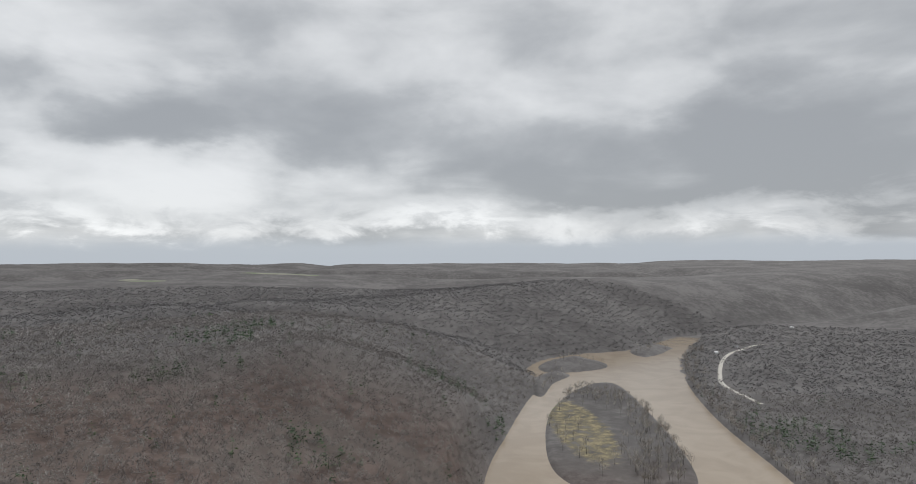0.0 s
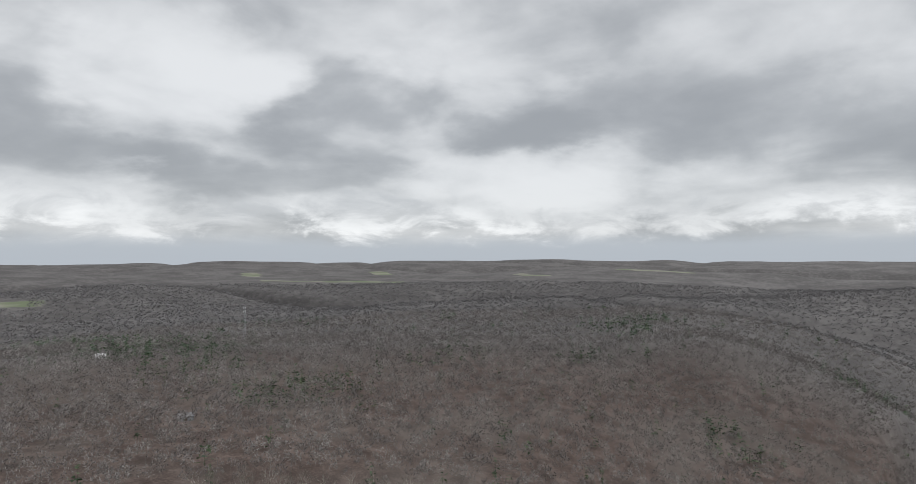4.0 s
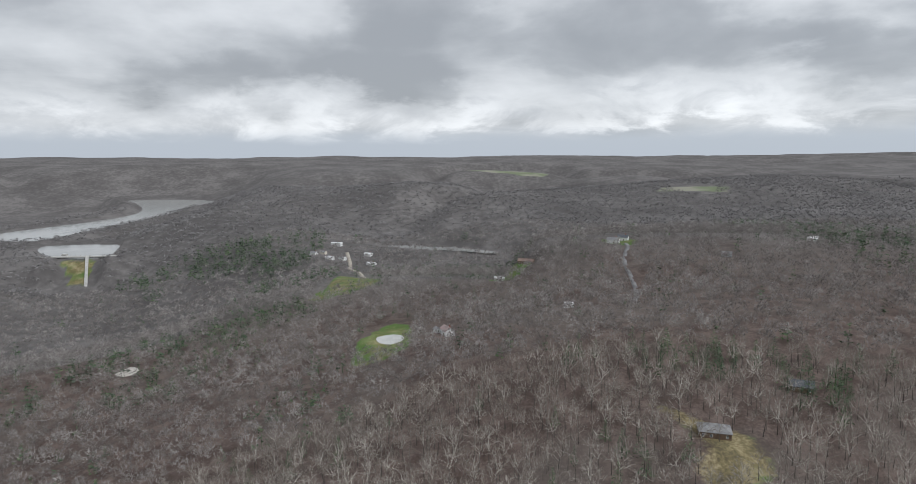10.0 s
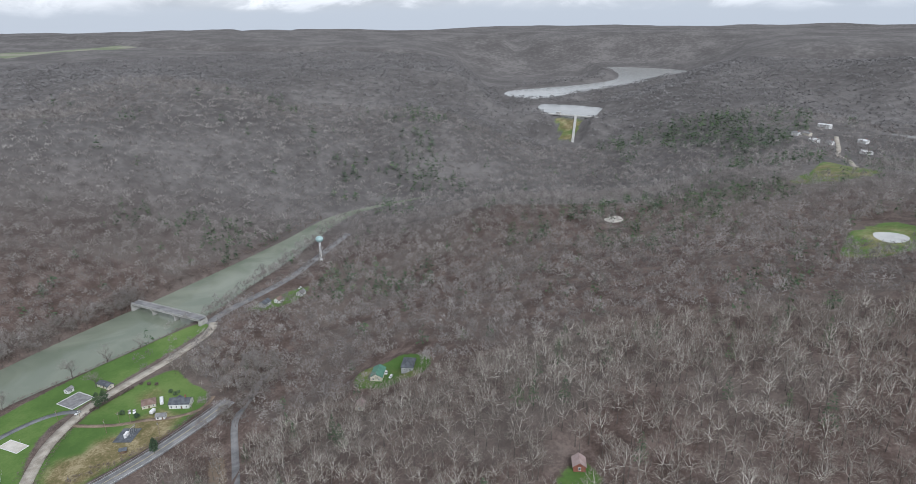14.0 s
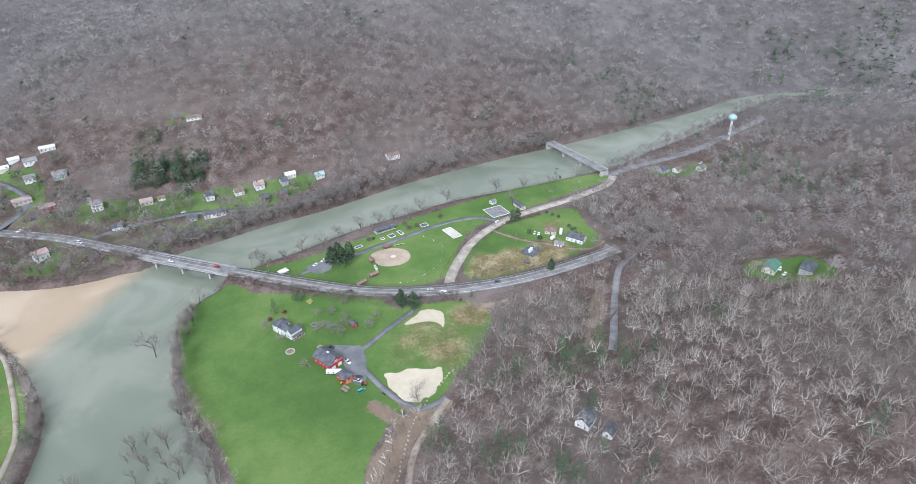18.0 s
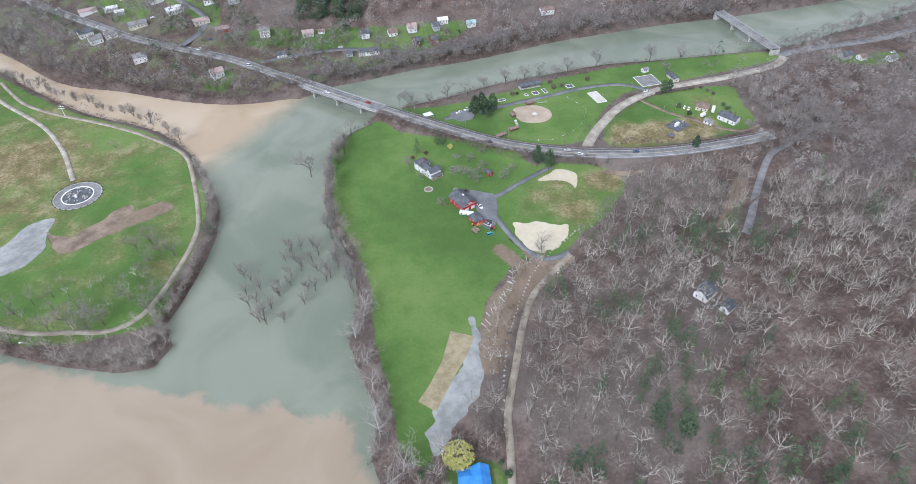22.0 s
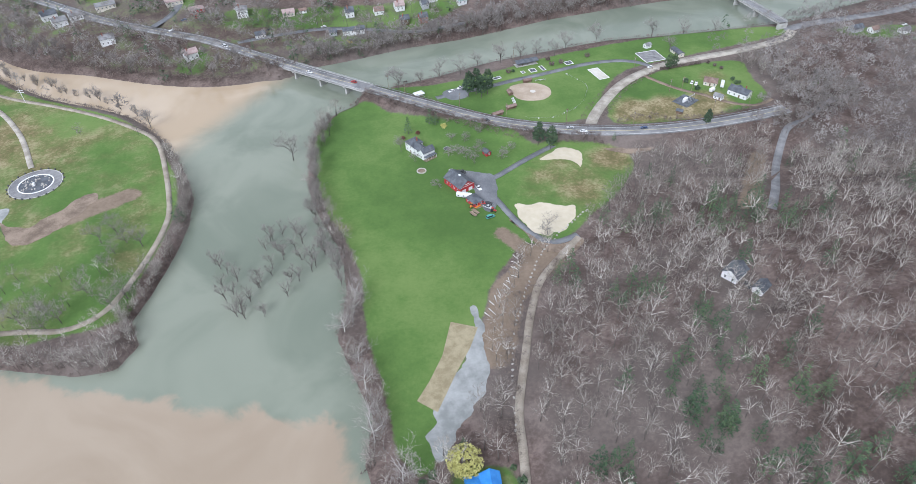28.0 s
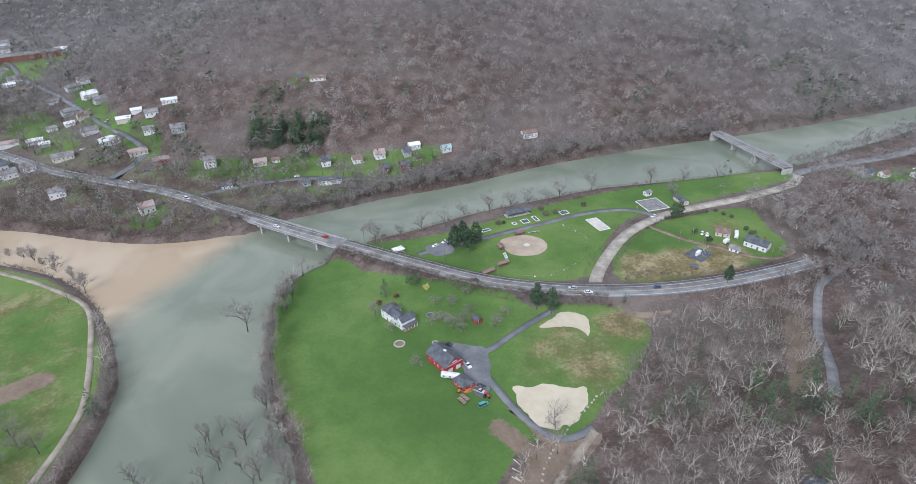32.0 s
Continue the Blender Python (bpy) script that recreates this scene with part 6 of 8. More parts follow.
def near_index(line, x, y):
    return int(np.argmin(np.hypot(line[:, 0] - x, line[:, 1] - y)))


i0, i1, i2, i3 = (near_index(HL, *p) for p in ((84, -588), (-48, -514), (-72, -510), (-235, -535)))
guard_rail("highway", -5.6, i0, i1, "galvanised guard rail beside the highway")
guard_rail("highway", 5.6, i0, i3, "galvanised guard rail along the highway's lower side")
guard_rail("highway", -5.6, i2, i3, "galvanised guard rail at the road junction")

# ---------- farm ----------
barn = empty("barn", pose(35.2, -471, 2.5, 0, 0, 121), "red barn with white trim and a dark shingle roof", "barn")
wall = part("wall", gable_wall(15, 10.5, 4.2, 3.4), M["red_wall"], barn, "red board walls")
part("roof", gable_roof(15, 10.5, 4.2, 3.4, 0.5), M["roof_dark"], barn, "dark grey shingles")
part("cupola", box((1.6, 1.0, 0.5), (0.5, 0, 7.55), 0.05), M["roof_white"], barn, "white ridge vent")
for s in (-1, 1):
    put("barn_door", WIDE_DOOR, barn, pose(7.55, s * 2.4, 0, 0, 0, 90))
    put("barn_door", WIDE_DOOR, barn, pose(-7.55, s * 2.4, 0, 0, 0, 90))
part("trim_board", box((0.1, 10.5, 0.3), (7.56, 0, 4.1)), M["trim"], barn)
part("sign_board", box((0.06, 2.8, 0.55), (7.58, 0, 5.1)), M["trim"], barn, "white sign board with plain bars")
for k in range(4):
    put("window", WINDOW_FRAME, wall, pose(-5.2 + 3.4 * k, -5.27, 1.1))
    put("pane", WINDOW_PANE, wall, pose(-5.2 + 3.4 * k, -5.27, 1.1))
shed = house(28.8, -453.5, 121, 7.5, 6.0, 2.8, 1.7, "red_wall", "roof_dark", "small red farm shed with a dark hipped roof", "shed", hip=True, chimney=False, name="shed")
farmhouse = house(58.5, -513.5, 122, 7.5, 8, 5.6, 2.2, "white", "roof_dark", "white two-storey farmhouse with dark roofs and a porch", hip=True, wings=((6.5, -0.6, 0, 7, 5.6, 5.2, 1.9), (11.5, 1.2, 90, 8.5, 5.2, 5.0, 1.9)))
for k, (px, pw, pz) in enumerate(((15.2, 2.4, 2.6),)):
    part("porch_roof", box((pw, 8.5, 0.2), (px, 1.2, pz), 0.04), M["roof_dark"], farmhouse)
    part("porch_floor", box((pw, 8.5, 0.4), (px, 1.2, 0), 0.04), M["wood"], farmhouse)
    for j in range(5):
        part("porch_post", box((0.16, 0.16, 2.2), (px + 1.0, -2.8 + 2 * j, 0.4), 0.02), M["trim"], farmhouse)
house(14, -501, 118, 4.5, 3.4, 2.4, 1.2, "red_wall", "roof_dark", "little red garden shed with a dark roof", "shed", chimney=False, name="shed")
cottage = house(48.0, -283.0, 90, 9.0, 7.2, 3.6, 2.6, "white", "roof_blue", "white cottage with a bright blue metal roof", wings=((-0.6, -6.2, 90, 6.0, 7.0, 2.9, 0.9),), chimney=False)
part("deck", box((2.2, 10.0, 0.5), (5.7, -2.6, 0.0), 0.03), M["wood"], cottage, "weathered timber deck")
for k in range(6):
    part("rail_post", box((0.14, 0.14, 1.0), (6.7, -7.4 + 1.9 * k, 0.5), 0.02), M["wood"], cottage)
part("hand_rail", box((0.12, 9.9, 0.12), (6.7, -2.6, 1.5), 0.02), M["wood"], cottage)


def camper(x, y, turn, l=8.5, label="white camper trailer with rounded corners"):
    ob = empty("camper_trailer", pose(x, y, level(x, y), 0, 0, turn), label, "trailer")
    part("body", box((l, 2.4, 2.3), (0, 0, 0.55), 0.25), M["white"], ob)
    part("roof", box((l - 0.7, 1.9, 0.12), (0, 0, 2.83), 0.04), M["roof_white"], ob)
    part("stripe", box((l * 0.8, 2.43, 0.18), (0, 0, 1.2)), M["roof_grey"], ob)
    for k in range(3):
        put("window", WINDOW_PANE, ob, pose(-l / 3 + k * l / 3, -1.2, 1.25) @ Matrix.Diagonal((1, 1, 0.55, 1)))
    for sx in (-0.5, 0.5):
        for sy in (-1, 1):
            put("wheel", WHEEL, ob, pose(sx, sy * 1.1, 0.34))
    part("hitch", rod((l / 2, 0, 0.5), (l / 2 + 1.2, 0, 0.45), 0.06), M["dark_steel"], ob)
    return ob


camper(34, -459.5, 160, 9)
camper(-169, -563, 60, 8, "white camper trailer parked on the grass")
camper(-158, -556, 30, 4.5, "small white camper trailer")
car(32, -484, 150, "car_black", "black pickup parked beside the barn", "pickup")
car(24.5, -467, 110, "car_white", "white pickup parked at the barn's front", "pickup")
car(22, -448, 140, "car_silver", "silver pickup parked by the shed", "pickup")
car(22, -439, 200, "car_teal", "teal and white utility van on the grass", "van")
car(24.5, -452, 160, "car_red", "red car parked by the shed")
car(21, -451, 155, "car_black", "black car parked by the shed")


def tractor(x, y, turn, paint, label):
    ob = empty("tractor", pose(x, y, level(x, y), 0, 0, turn), label, "tractor")
    part("bonnet", box((1.9, 0.8, 0.75), (0.9, 0, 0.75), 0.1), M[paint], ob)
    part("cab", box((1.3, 1.2, 1.3), (-0.5, 0, 1.15), 0.1), M["glass"], ob)
    part("cab_roof", box((1.45, 1.35, 0.12), (-0.5, 0, 2.45), 0.04), M[paint], ob)
    for sy in (-1, 1):
        put("wheel", WHEEL, ob, pose(-0.7, sy * 0.85, 0.75) @ Matrix.Diagonal((2.2, 1.8, 2.2, 1)))
        put("wheel", WHEEL, ob, pose(1.4, sy * 0.7, 0.42) @ Matrix.Diagonal((1.2, 1.2, 1.2, 1)))
    return ob


tractor(19.5, -444, 150, "car_red", "red tractor beside the farm drive")
tractor(31, -450, 60, "orange", "orange compact tractor by the shed")
for k, (tx, ty, ta) in enumerate(((31, -443, 120), (29.5, -445, 122))):
    ob = empty("flatbed_trailer", pose(tx, ty, 2.5, 0, 0, ta), "low flatbed trailer with pale boards", "trailer")
    part("bed", box((5, 1.9, 0.15), (0, 0, 0.6), 0.03), M["wood"], ob)
    part("frame", box((5.2, 1.5, 0.15), (0, 0, 0.42), 0.03), M["dark_steel"], ob)
    for sy in (-1, 1):
        put("wheel", WHEEL, ob, pose(-0.6, sy * 1.0, 0.34))
        put("wheel", WHEEL, ob, pose(0.3, sy * 1.0, 0.34))
for k in range(4):
    ob = empty("lumber_stack", pose(26.5 + 0.9 * k, -448.6 - 0.8 * k, 2.5, 0, 0, 30 + 4 * k), "stack of yellow sawn boards on bearers", "lumber", "lumber by the shed")
    for j in range(4):
        part("board", box((4.2, 0.24, 0.12), (0, (j - 1.5) * 0.26, 0.16 + 0.13 * (k % 2)), 0.01), M["orange" if k % 2 else "wood"], ob)
    for sx in (-1.5, 1.5):
        part("bearer", box((0.15, 1.1, 0.16), (sx, 0, 0)), M["wood"], ob)


def ring_of(name, x, y, r, n, size, material, label, category):
    """A ring of stones or blocks laid on the ground."""
    ob = empty(name, pose(x, y, level(x, y)), label, category)
    stone = shared("stone", box(size, (0, 0, -0.05), min(size) * 0.2), M[material])
    for k in range(n):
        a = 360 * k / n
        put("stone", stone, ob, pose(0, 0, 0, 0, 0, a) @ pose(r, 0, 0, 0, 0, random.uniform(-8, 8)))
    return ob


pit = ring_of("fire_pit", 56, -489, 2.6, 16, (0.8, 0.9, 0.4), "stone", "round fire pit of rough stones in the lawn", "fire pit")
part("ash_bed", rod((0, 0, 0), (0, 0, 0.12), 2.4, sides=20), M["dirt"], pit)
pit = ring_of("flower_bed", 38, -487, 1.4, 12, (0.5, 0.6, 0.3), "stone", "round stone-edged flower bed", "flower bed")
part("soil", rod((0, 0, 0), (0, 0, 0.12), 1.3, sides=16), M["dirt"], pit)
ob = empty("trampoline", pose(38, -510, 2.5), "round trampoline with a dark mat", "trampoline")
part("mat", rod((0, 0, 0.85), (0, 0, 0.9), 1.9, sides=24), M["dark_steel"], ob)
bm = bmesh.new()
for k in range(24):
    a, b = 2 * math.pi * k / 24, 2 * math.pi * (k + 1) / 24
    rod((2.1 * math.cos(a), 2.1 * math.sin(a), 0.88), (2.1 * math.cos(b), 2.1 * math.sin(b), 0.88), 0.12, sides=6, bm=bm)
part("rim", bm, M["steel"], ob)
for k in range(6):
    part("leg", rod((2.1 * math.cos(k * 1.047), 2.1 * math.sin(k * 1.047), 0), (2.1 * math.cos(k * 1.047), 2.1 * math.sin(k * 1.047), 0.88), 0.04), M["steel"], ob)

# flooded hollows, silt wash and straw matting on the meadow
slab("pond_water", ragged([(6.5, -447), (-2, -446), (-9, -448.5), (-20, -444), (-26, -442), (-25, -436), (-18, -426), (-6, -419), (2, -427)], 1.2, 3.0), 2.62, "puddle", "shallow cream-coloured flood pool in the meadow", "pool", 0.3)
slab("pond_water", ragged([(-17, -490.5), (-26, -497), (-36, -500), (-43, -496), (-44, -486), (-40, -478), (-37, -485), (-29, -489)], 1.2, 2.6, 2), 2.62, "puddle", "small cream-coloured flood pool at the field's corner", "pool", 0.3)
slab("wash_water", ragged([(41, -374), (37, -364), (39, -349), (41, -333), (48, -318), (56, -309), (63, -296), (68, -298), (67, -312), (62, -326), (54, -338), (47, -350), (43, -362)], 1.2, 3.0, 3), 2.6, "wash", "grey silty overflow spread across the meadow's end", "water", 0.3)
slab("straw_mat", [(53, -366), (41, -361), (46, -350), (54, -337), (64, -318.5), (72, -325), (66, -334), (59, -347)], 2.66, "matting", "long strip of straw erosion matting on the grass", "matting", 0.3, "")
slab("park_puddle", ragged([(340, -450), (316, -463), (307, -481), (294, -486), (292, -469), (289, -456), (296, -441), (315, -436)], 2, 2.0, 4), 2.6, "wash", "grey flood water standing in the park", "water", 0.3)
slab("farm_yard", ragged([(33, -486), (22, -482), (14, -478), (14, -462), (18, -446), (24, -446), (27, -463), (30, -478)], 2, 1.0, 7), 2.64, "wet_asphalt", "grey gravel farm yard", "yard", 0.3)
slab("parking_pad", curve([(33, -583), (27, -588), (14, -588), (15, -577), (20, -573), (28, -573)], 2, True), 2.64, "wet_asphalt", "grey asphalt parking pad in the park", "car park", 0.3)
slab("dirt_bank", ragged([(294, -474), (276, -468), (252, -495), (246, -488), (262, -460), (279, -452)], 2, 2.2, 5), 2.61, "dirt", "strip of bare washed dirt in the park", "ground", 0.3)
slab("dirt_corner", ragged([(12, -436), (5, -422), (-2, -408), (-14, -404), (-24, -414), (-8, -412), (2, -420)], 2, 1.6, 6), 2.63, "dirt", "bare dirt corner beside the farm drive", "ground", 0.3)
slab("field_edge", curve([(-60, -497), (-76, -488), (-92, -492), (-84, -498)], 3, True), 2.62, "dirt", "bare earth track beside the field", "ground", 0.3)

# boulders beside the hill road
line = curve([(-36, -438), (-14, -419), (-2, -405), (8, -387), (16, -370), (22, -355), (26, -338), (29, -321), (31, -306)], 2.6)
bm = bmesh.new()
bmesh.ops.create_icosphere(bm, subdivisions=1, radius=0.62)
for v in bm.verts:
    v.co *= random.uniform(0.75, 1.2)
BOULDER = shared("boulder", bm, M["stone"])
for p in line:
    if random.random() < 0.8:
        ob = new("boulder", BOULDER)
        ob.matrix_basis = pose(p[0] + 3.2 + random.uniform(-0.4, 0.4), p[1] + random.uniform(-0.4, 0.4), level(p[0] + 3.2, p[1]) + 0.25, 0, 0, random.uniform(0, 360)) @ Matrix.Diagonal((random.uniform(0.7, 1.2), random.uniform(0.7, 1.2), random.uniform(0.6, 0.9), 1))
        tagged(ob, "pale rough boulder in a row beside the gravel road", "boulder", "boulder row along the hill road")
LOG = shared("log", rod((-2.2, 0, 0.25), (2.2, 0, 0.25), 0.26, 0.2), M["pale_bark"])
for k in range(14):
    s = k / 13
    x, y = 13 + 22 * s + random.uniform(-2, 2), -404 + 36 * s + random.uniform(-2, 2)
    ob = new("log", LOG)
    ob.matrix_basis = pose(x, y, level(x, y), 0, 0, random.uniform(90, 150)) @ Matrix.Diagonal((random.uniform(0.5, 1.2), 1, 1, 1))
    tagged(ob, "bleached driftwood log washed up by the flood", "log", "driftwood beside the meadow")

# ---------- park and ball field ----------
slab("infield", curve([(-17, -585), (-33, -589), (-44, -581), (-44, -570), (-36, -563), (-24, -564), (-18, -570)], 2, True), 2.66, "clay", "tan skinned softball infield", "infield", 0.3)
mound = tagged(part("pitching_circle", rod((0, 0, 0), (0, 0, 0.12), 2.2, 1.8, 20), M["sand"], None), "pale pitching circle in the infield", "mound", kind="structure")
mound.location = (-32, -576, 2.62)
court = empty("volleyball_court", pose(-86.5, -595, 2.5, 0, 0, 104), "pale sand volleyball court with a timber edge", "court")
part("sand_bed", box((17, 8, 0.2), (0, 0, 0)), M["sand"], court)
for sx, sy, lx, ly in ((0, 4.1, 17.4, 0.3), (0, -4.1, 17.4, 0.3), (8.6, 0, 0.3, 8.2), (-8.6, 0, 0.3, 8.2)):
    part("edge_board", box((lx, ly, 0.35), (sx, sy, 0), 0.02), M["trim"], court)
for s in (-1, 1):
    part("net_post", rod((0, s * 4.6, 0), (0, s * 4.6, 2.5), 0.06), M["steel"], court)
for x, y, a, w, label in ((-31, -591, 15, 6, "small red-brown dugout beside the infield"), (-15, -575, 100, 5, "small red-brown dugout beside the infield"), (-12, -555, 20, 7, "brown equipment shed near the ball field"), (-1, -547, 25, 8, "long brown equipment shed below the road")):
    ob = house(x, y, a, w, 2.6, 2.0, 0.7, "brown_wall", "roof_brown", label, "dugout", chimney=False, name="dugout", windows=False)
for x, y, a in ((-41, -592, 5), (-15, -564, 92)):
    ob = empty("bleachers", pose(x, y, 2.5, 0, 0, a), "pale aluminium bleachers beside the infield", "bleachers")
    for k in range(3):
        part("bench", box((8, 0.35, 0.06), (0, 0.6 * k, 0.35 + 0.35 * k)), M["roof_white"], ob)
    for sx in (-3.6, 0, 3.6):
        part("support", box((0.1, 1.7, 0.35), (sx, 0.6, 0)), M["steel"], ob)
fence = empty("ball_field_fence", pose(0, 0, 2.5), "low outfield fence with white marker panels", "fence")
arc = curve([(-62, -598), (-72, -579), (-69, -567), (-63, -555), (-54, -546), (-45, -541), (-36, -537), (-26, -538), (-19, -540)], 3.2)
fpost = shared("post", rod((0, 0, 0), (0, 0, 1.2), 0.05, sides=6), M["steel"])
fpanel = shared("panel", box((1.0, 0.06, 0.7), (0, 0, 0.45)), M["trim"])
for k, (p, q) in enumerate(zip(arc[:-1], arc[1:])):
    put("post", fpost, fence, pose(p[0], p[1], 0))
    if k % 3 == 0:
        put("panel", fpanel, fence, pose((p[0] + q[0]) / 2, (p[1] + q[1]) / 2, 0, 0, 0, math.degrees(math.atan2(q[1] - p[1], q[0] - p[0]))))
    d = np.hypot(*(q - p))
    part("rail", rod((p[0], p[1], 1.15), (q[0], q[1], 1.15), 0.03, sides=5), M["steel"], fence)
pav = empty("picnic_pavilion", pose(-36, -619.5, 2.5, 0, 0, 14), "long open picnic pavilion with a dark roof", "pavilion")
part("roof", gable_roof(18, 6, 2.8, 1.2), M["roof_dark"], pav)
part("floor", box((18, 6, 0.2), (0, 0, 0)), M["concrete"], pav)
for k in range(5):
    for s in (-1, 1):
        part("post", box((0.2, 0.2, 2.9), (-8 + 4 * k, s * 2.6, 0.1)), M["wood"], pav)
for k in range(4):
    table = part("picnic_table", box((1.9, 0.8, 0.08), (-6 + 4 * k, 0, 0.95)), M["wood"], pav)
for x, y, l, w, a in ((-39, -608, 5, 5, 15), (-47, -610.5, 2.6, 7, 15), (-69, -616, 6, 5, 15), (-31, -606, 2.5, 3, 15), (-10, -600, 6, 3, 20)):
    bed = empty("play_area", pose(x, y, 2.5, 0, 0, a), "dark mulch play bed with a white timber border", "play area")
    part("mulch", box((l, w, 0.18)), M["roof_dark"], bed)
    for sx, sy, lx, ly in ((0, w / 2, l + 0.5, 0.35), (0, -w / 2, l + 0.5, 0.35), (l / 2, 0, 0.35, w), (-l / 2, 0, 0.35, w)):
        part("border", box((lx, ly, 0.34), (sx, sy, 0), 0.02), M["trim"], bed)
    part("play_frame", rod((0, 0, 0.1), (0, 0, 1.6), 0.08), M["steel"], bed)
tent = empty("canopy_tent", pose(50, -581, 2.9, 0, 0, 25), "white canopy tent on slim posts beside the road", "tent")
part("canopy", hip_roof(7, 5, 2.4, 1.4, 0.1), M["roof_white"], tent, "white fabric")
part("valance", box((7.1, 5.1, 0.35), (0, 0, 2.1)), M["roof_white"], tent)
for sx in (-1, 1):
    for sy in (-1, 1):
        part("pole", rod((sx * 3.4, sy * 2.4, -0.4), (sx * 3.4, sy * 2.4, 2.3), 0.06), M["steel"], tent)
part("floor", box((7, 5, 0.15), (0, 0, -0.4)), M["concrete"], tent)
lot = empty("fenced_lot", pose(-135, -617, 2.5, 0, 0, 100), "dark paved skate lot with a white kerb", "court")
part("paving", box((17, 17, 0.16)), M["roof_grey"], lot)
for sx, sy, lx, ly in ((0, 8.5, 17.4, 0.4), (0, -8.5, 17.4, 0.4), (8.5, 0, 0.4, 17), (-8.5, 0, 0.4, 17)):
    part("kerb", box((lx, ly, 0.3), (sx, sy, 0), 0.02), M["trim"], lot)
for k in range(4):
    part("ramp", box((3, 1.6, 0.5), (-4 + 3 * (k % 3), -4 + 3 * k, 0.1), 0.2), M["asphalt"], lot)
house(-138, -633, 20, 5, 4, 2.6, 1.3, "white", "roof_grey", "little white park building with a grey roof", "building", chimney=False)
house(-157, -618, 100, 12, 5, 2.6, 1.0, "cream", "roof_dark", "long low park building with a dark roof", "building", chimney=False)
car(26, -585, 30, "car_white", "white car on the parking pad")
car(19, -589, 35, "car_white", "white pickup on the parking pad", "pickup")

# ---------- roundabout in the west park ----------
rb = empty("memorial_circle", pose(287, -510, 2.5), "round planted bed ringed by a kerb, paved drive and short pillars", "roundabout")


def ring_bm(r0, r1, z0, z1, n=40):
    bm = bmesh.new()
    rows = []
    for r, z in ((r0, z0), (r0, z1), (r1, z1), (r1, z0)):
        rows.append([bm.verts.new((r * math.cos(2 * math.pi * k / n), r * math.sin(2 * math.pi * k / n), z)) for k in range(n)])
    for a, b in zip(rows, rows[1:] + rows[:1]):
        for k in range(n):
            j = (k + 1) % n
            bm.faces.new((a[k], a[j], b[j], b[k]))
    bmesh.ops.recalc_face_normals(bm, faces=bm.faces)
    return bm


part("drive", ring_bm(10.2, 14.6, 0.0, 0.16), M["asphalt"], rb)
part("kerb", ring_bm(9.4, 10.2, 0.0, 0.32), M["trim"], rb, "white kerb")
part("outer_kerb", ring_bm(14.6, 15.1, 0.0, 0.2), M["concrete"], rb)
part("planting_bed", rod((0, 0, 0), (0, 0, 0.3), 9.4, 9.0, 32), M["roof_dark"], rb, "dark mulch")
pillar = shared("pillar", box((0.7, 0.7, 1.0), (0, 0, 0), 0.08), M["dark_steel"])
for k in range(22):
    a = 2 * math.pi * k / 22
    put("pillar", pillar, rb, pose(15.6 * math.cos(a), 15.6 * math.sin(a), 0, 0, 0, math.degrees(a)))
rock = shared("rock", rod((0, 0, -0.1), (0, 0, 0.6), 0.6, 0.25, 6), M["stone"])
for k in range(46):
    a, r = random.uniform(0, 6.28), 8.6 * math.sqrt(random.random())
    put("rock", rock, rb, pose(r * math.cos(a), r * math.sin(a), 0.25, 0, 0, random.uniform(0, 360)))
part("monument", box((1.4, 1.4, 2.0), (0, 2, 0.3), 0.15), M["trim"], rb, "white stone monument")
for x, y, label in ((391, -655, "small white sign panel beside the park drive"), (286, -461, "dark lamp post in the park"), (238, -557, "dark lamp post in the park"), (273, -383, "small white bench by the path")):
    ob = empty("park_sign" if "sign" in label else ("lamp_post" if "lamp" in label else "bench"), pose(x, y, 2.5), label, "sign" if "sign" in label else ("lamp" if "lamp" in label else "bench"))
    if "lamp" in label:
        part("post", rod((0, 0, 0), (0, 0, 5), 0.12, 0.08), M["dark_steel"], ob)
        part("lantern", box((0.5, 0.5, 0.6), (0, 0, 5), 0.08), M["dark_steel"], ob)
    else:
        part("panel", box((2.4, 0.9, 0.15), (0, 0, 0.6), 0.03), M["trim"], ob)
        part("leg", box((0.15, 0.6, 0.6), (-0.9, 0, 0)), M["steel"], ob)
        part("leg", box((0.15, 0.6, 0.6), (0.9, 0, 0)), M["steel"], ob)
ob = empty("flag_mast", pose(331, -616, 2.5), "tall white mast with cross arms", "mast")
part("mast", rod((0, 0, 0), (0, 0, 11), 0.2, 0.12), M["trim"], ob)
for z in (8, 9.6):
    part("arm", rod((-2.4, 0, z), (2.4, 0, z), 0.14), M["trim"], ob)

# ---------- houses by the junction and the substation ----------
house(-175, -548.5, 127, 14, 8.5, 3.6, 2.4, "white", "roof_dark", "long white house with a dark roof", wings=((-3, 4.6, 90, 3, 4, 3, 1.2),))
house(-162, -567.5, 150, 9, 8, 2.8, 2.2, "cream", "roof_brown", "cream garage with a brown hipped roof", "garage", chimney=False, name="garage", hip=True)
house(-158.5, -546, 130, 6, 4.5, 2.6, 1.4, "white", "roof_grey", "small white garage with a grey roof", "garage", chimney=False, name="garage")
house(-124, -531, 140, 4, 3, 2.2, 0.8, "brown_wall", "roof_dark", "small dark wooden shed in the dry grass", "shed", chimney=False, name="shed", windows=False)
car(-149, -570, 60, "car_white", "white car parked in the drive")
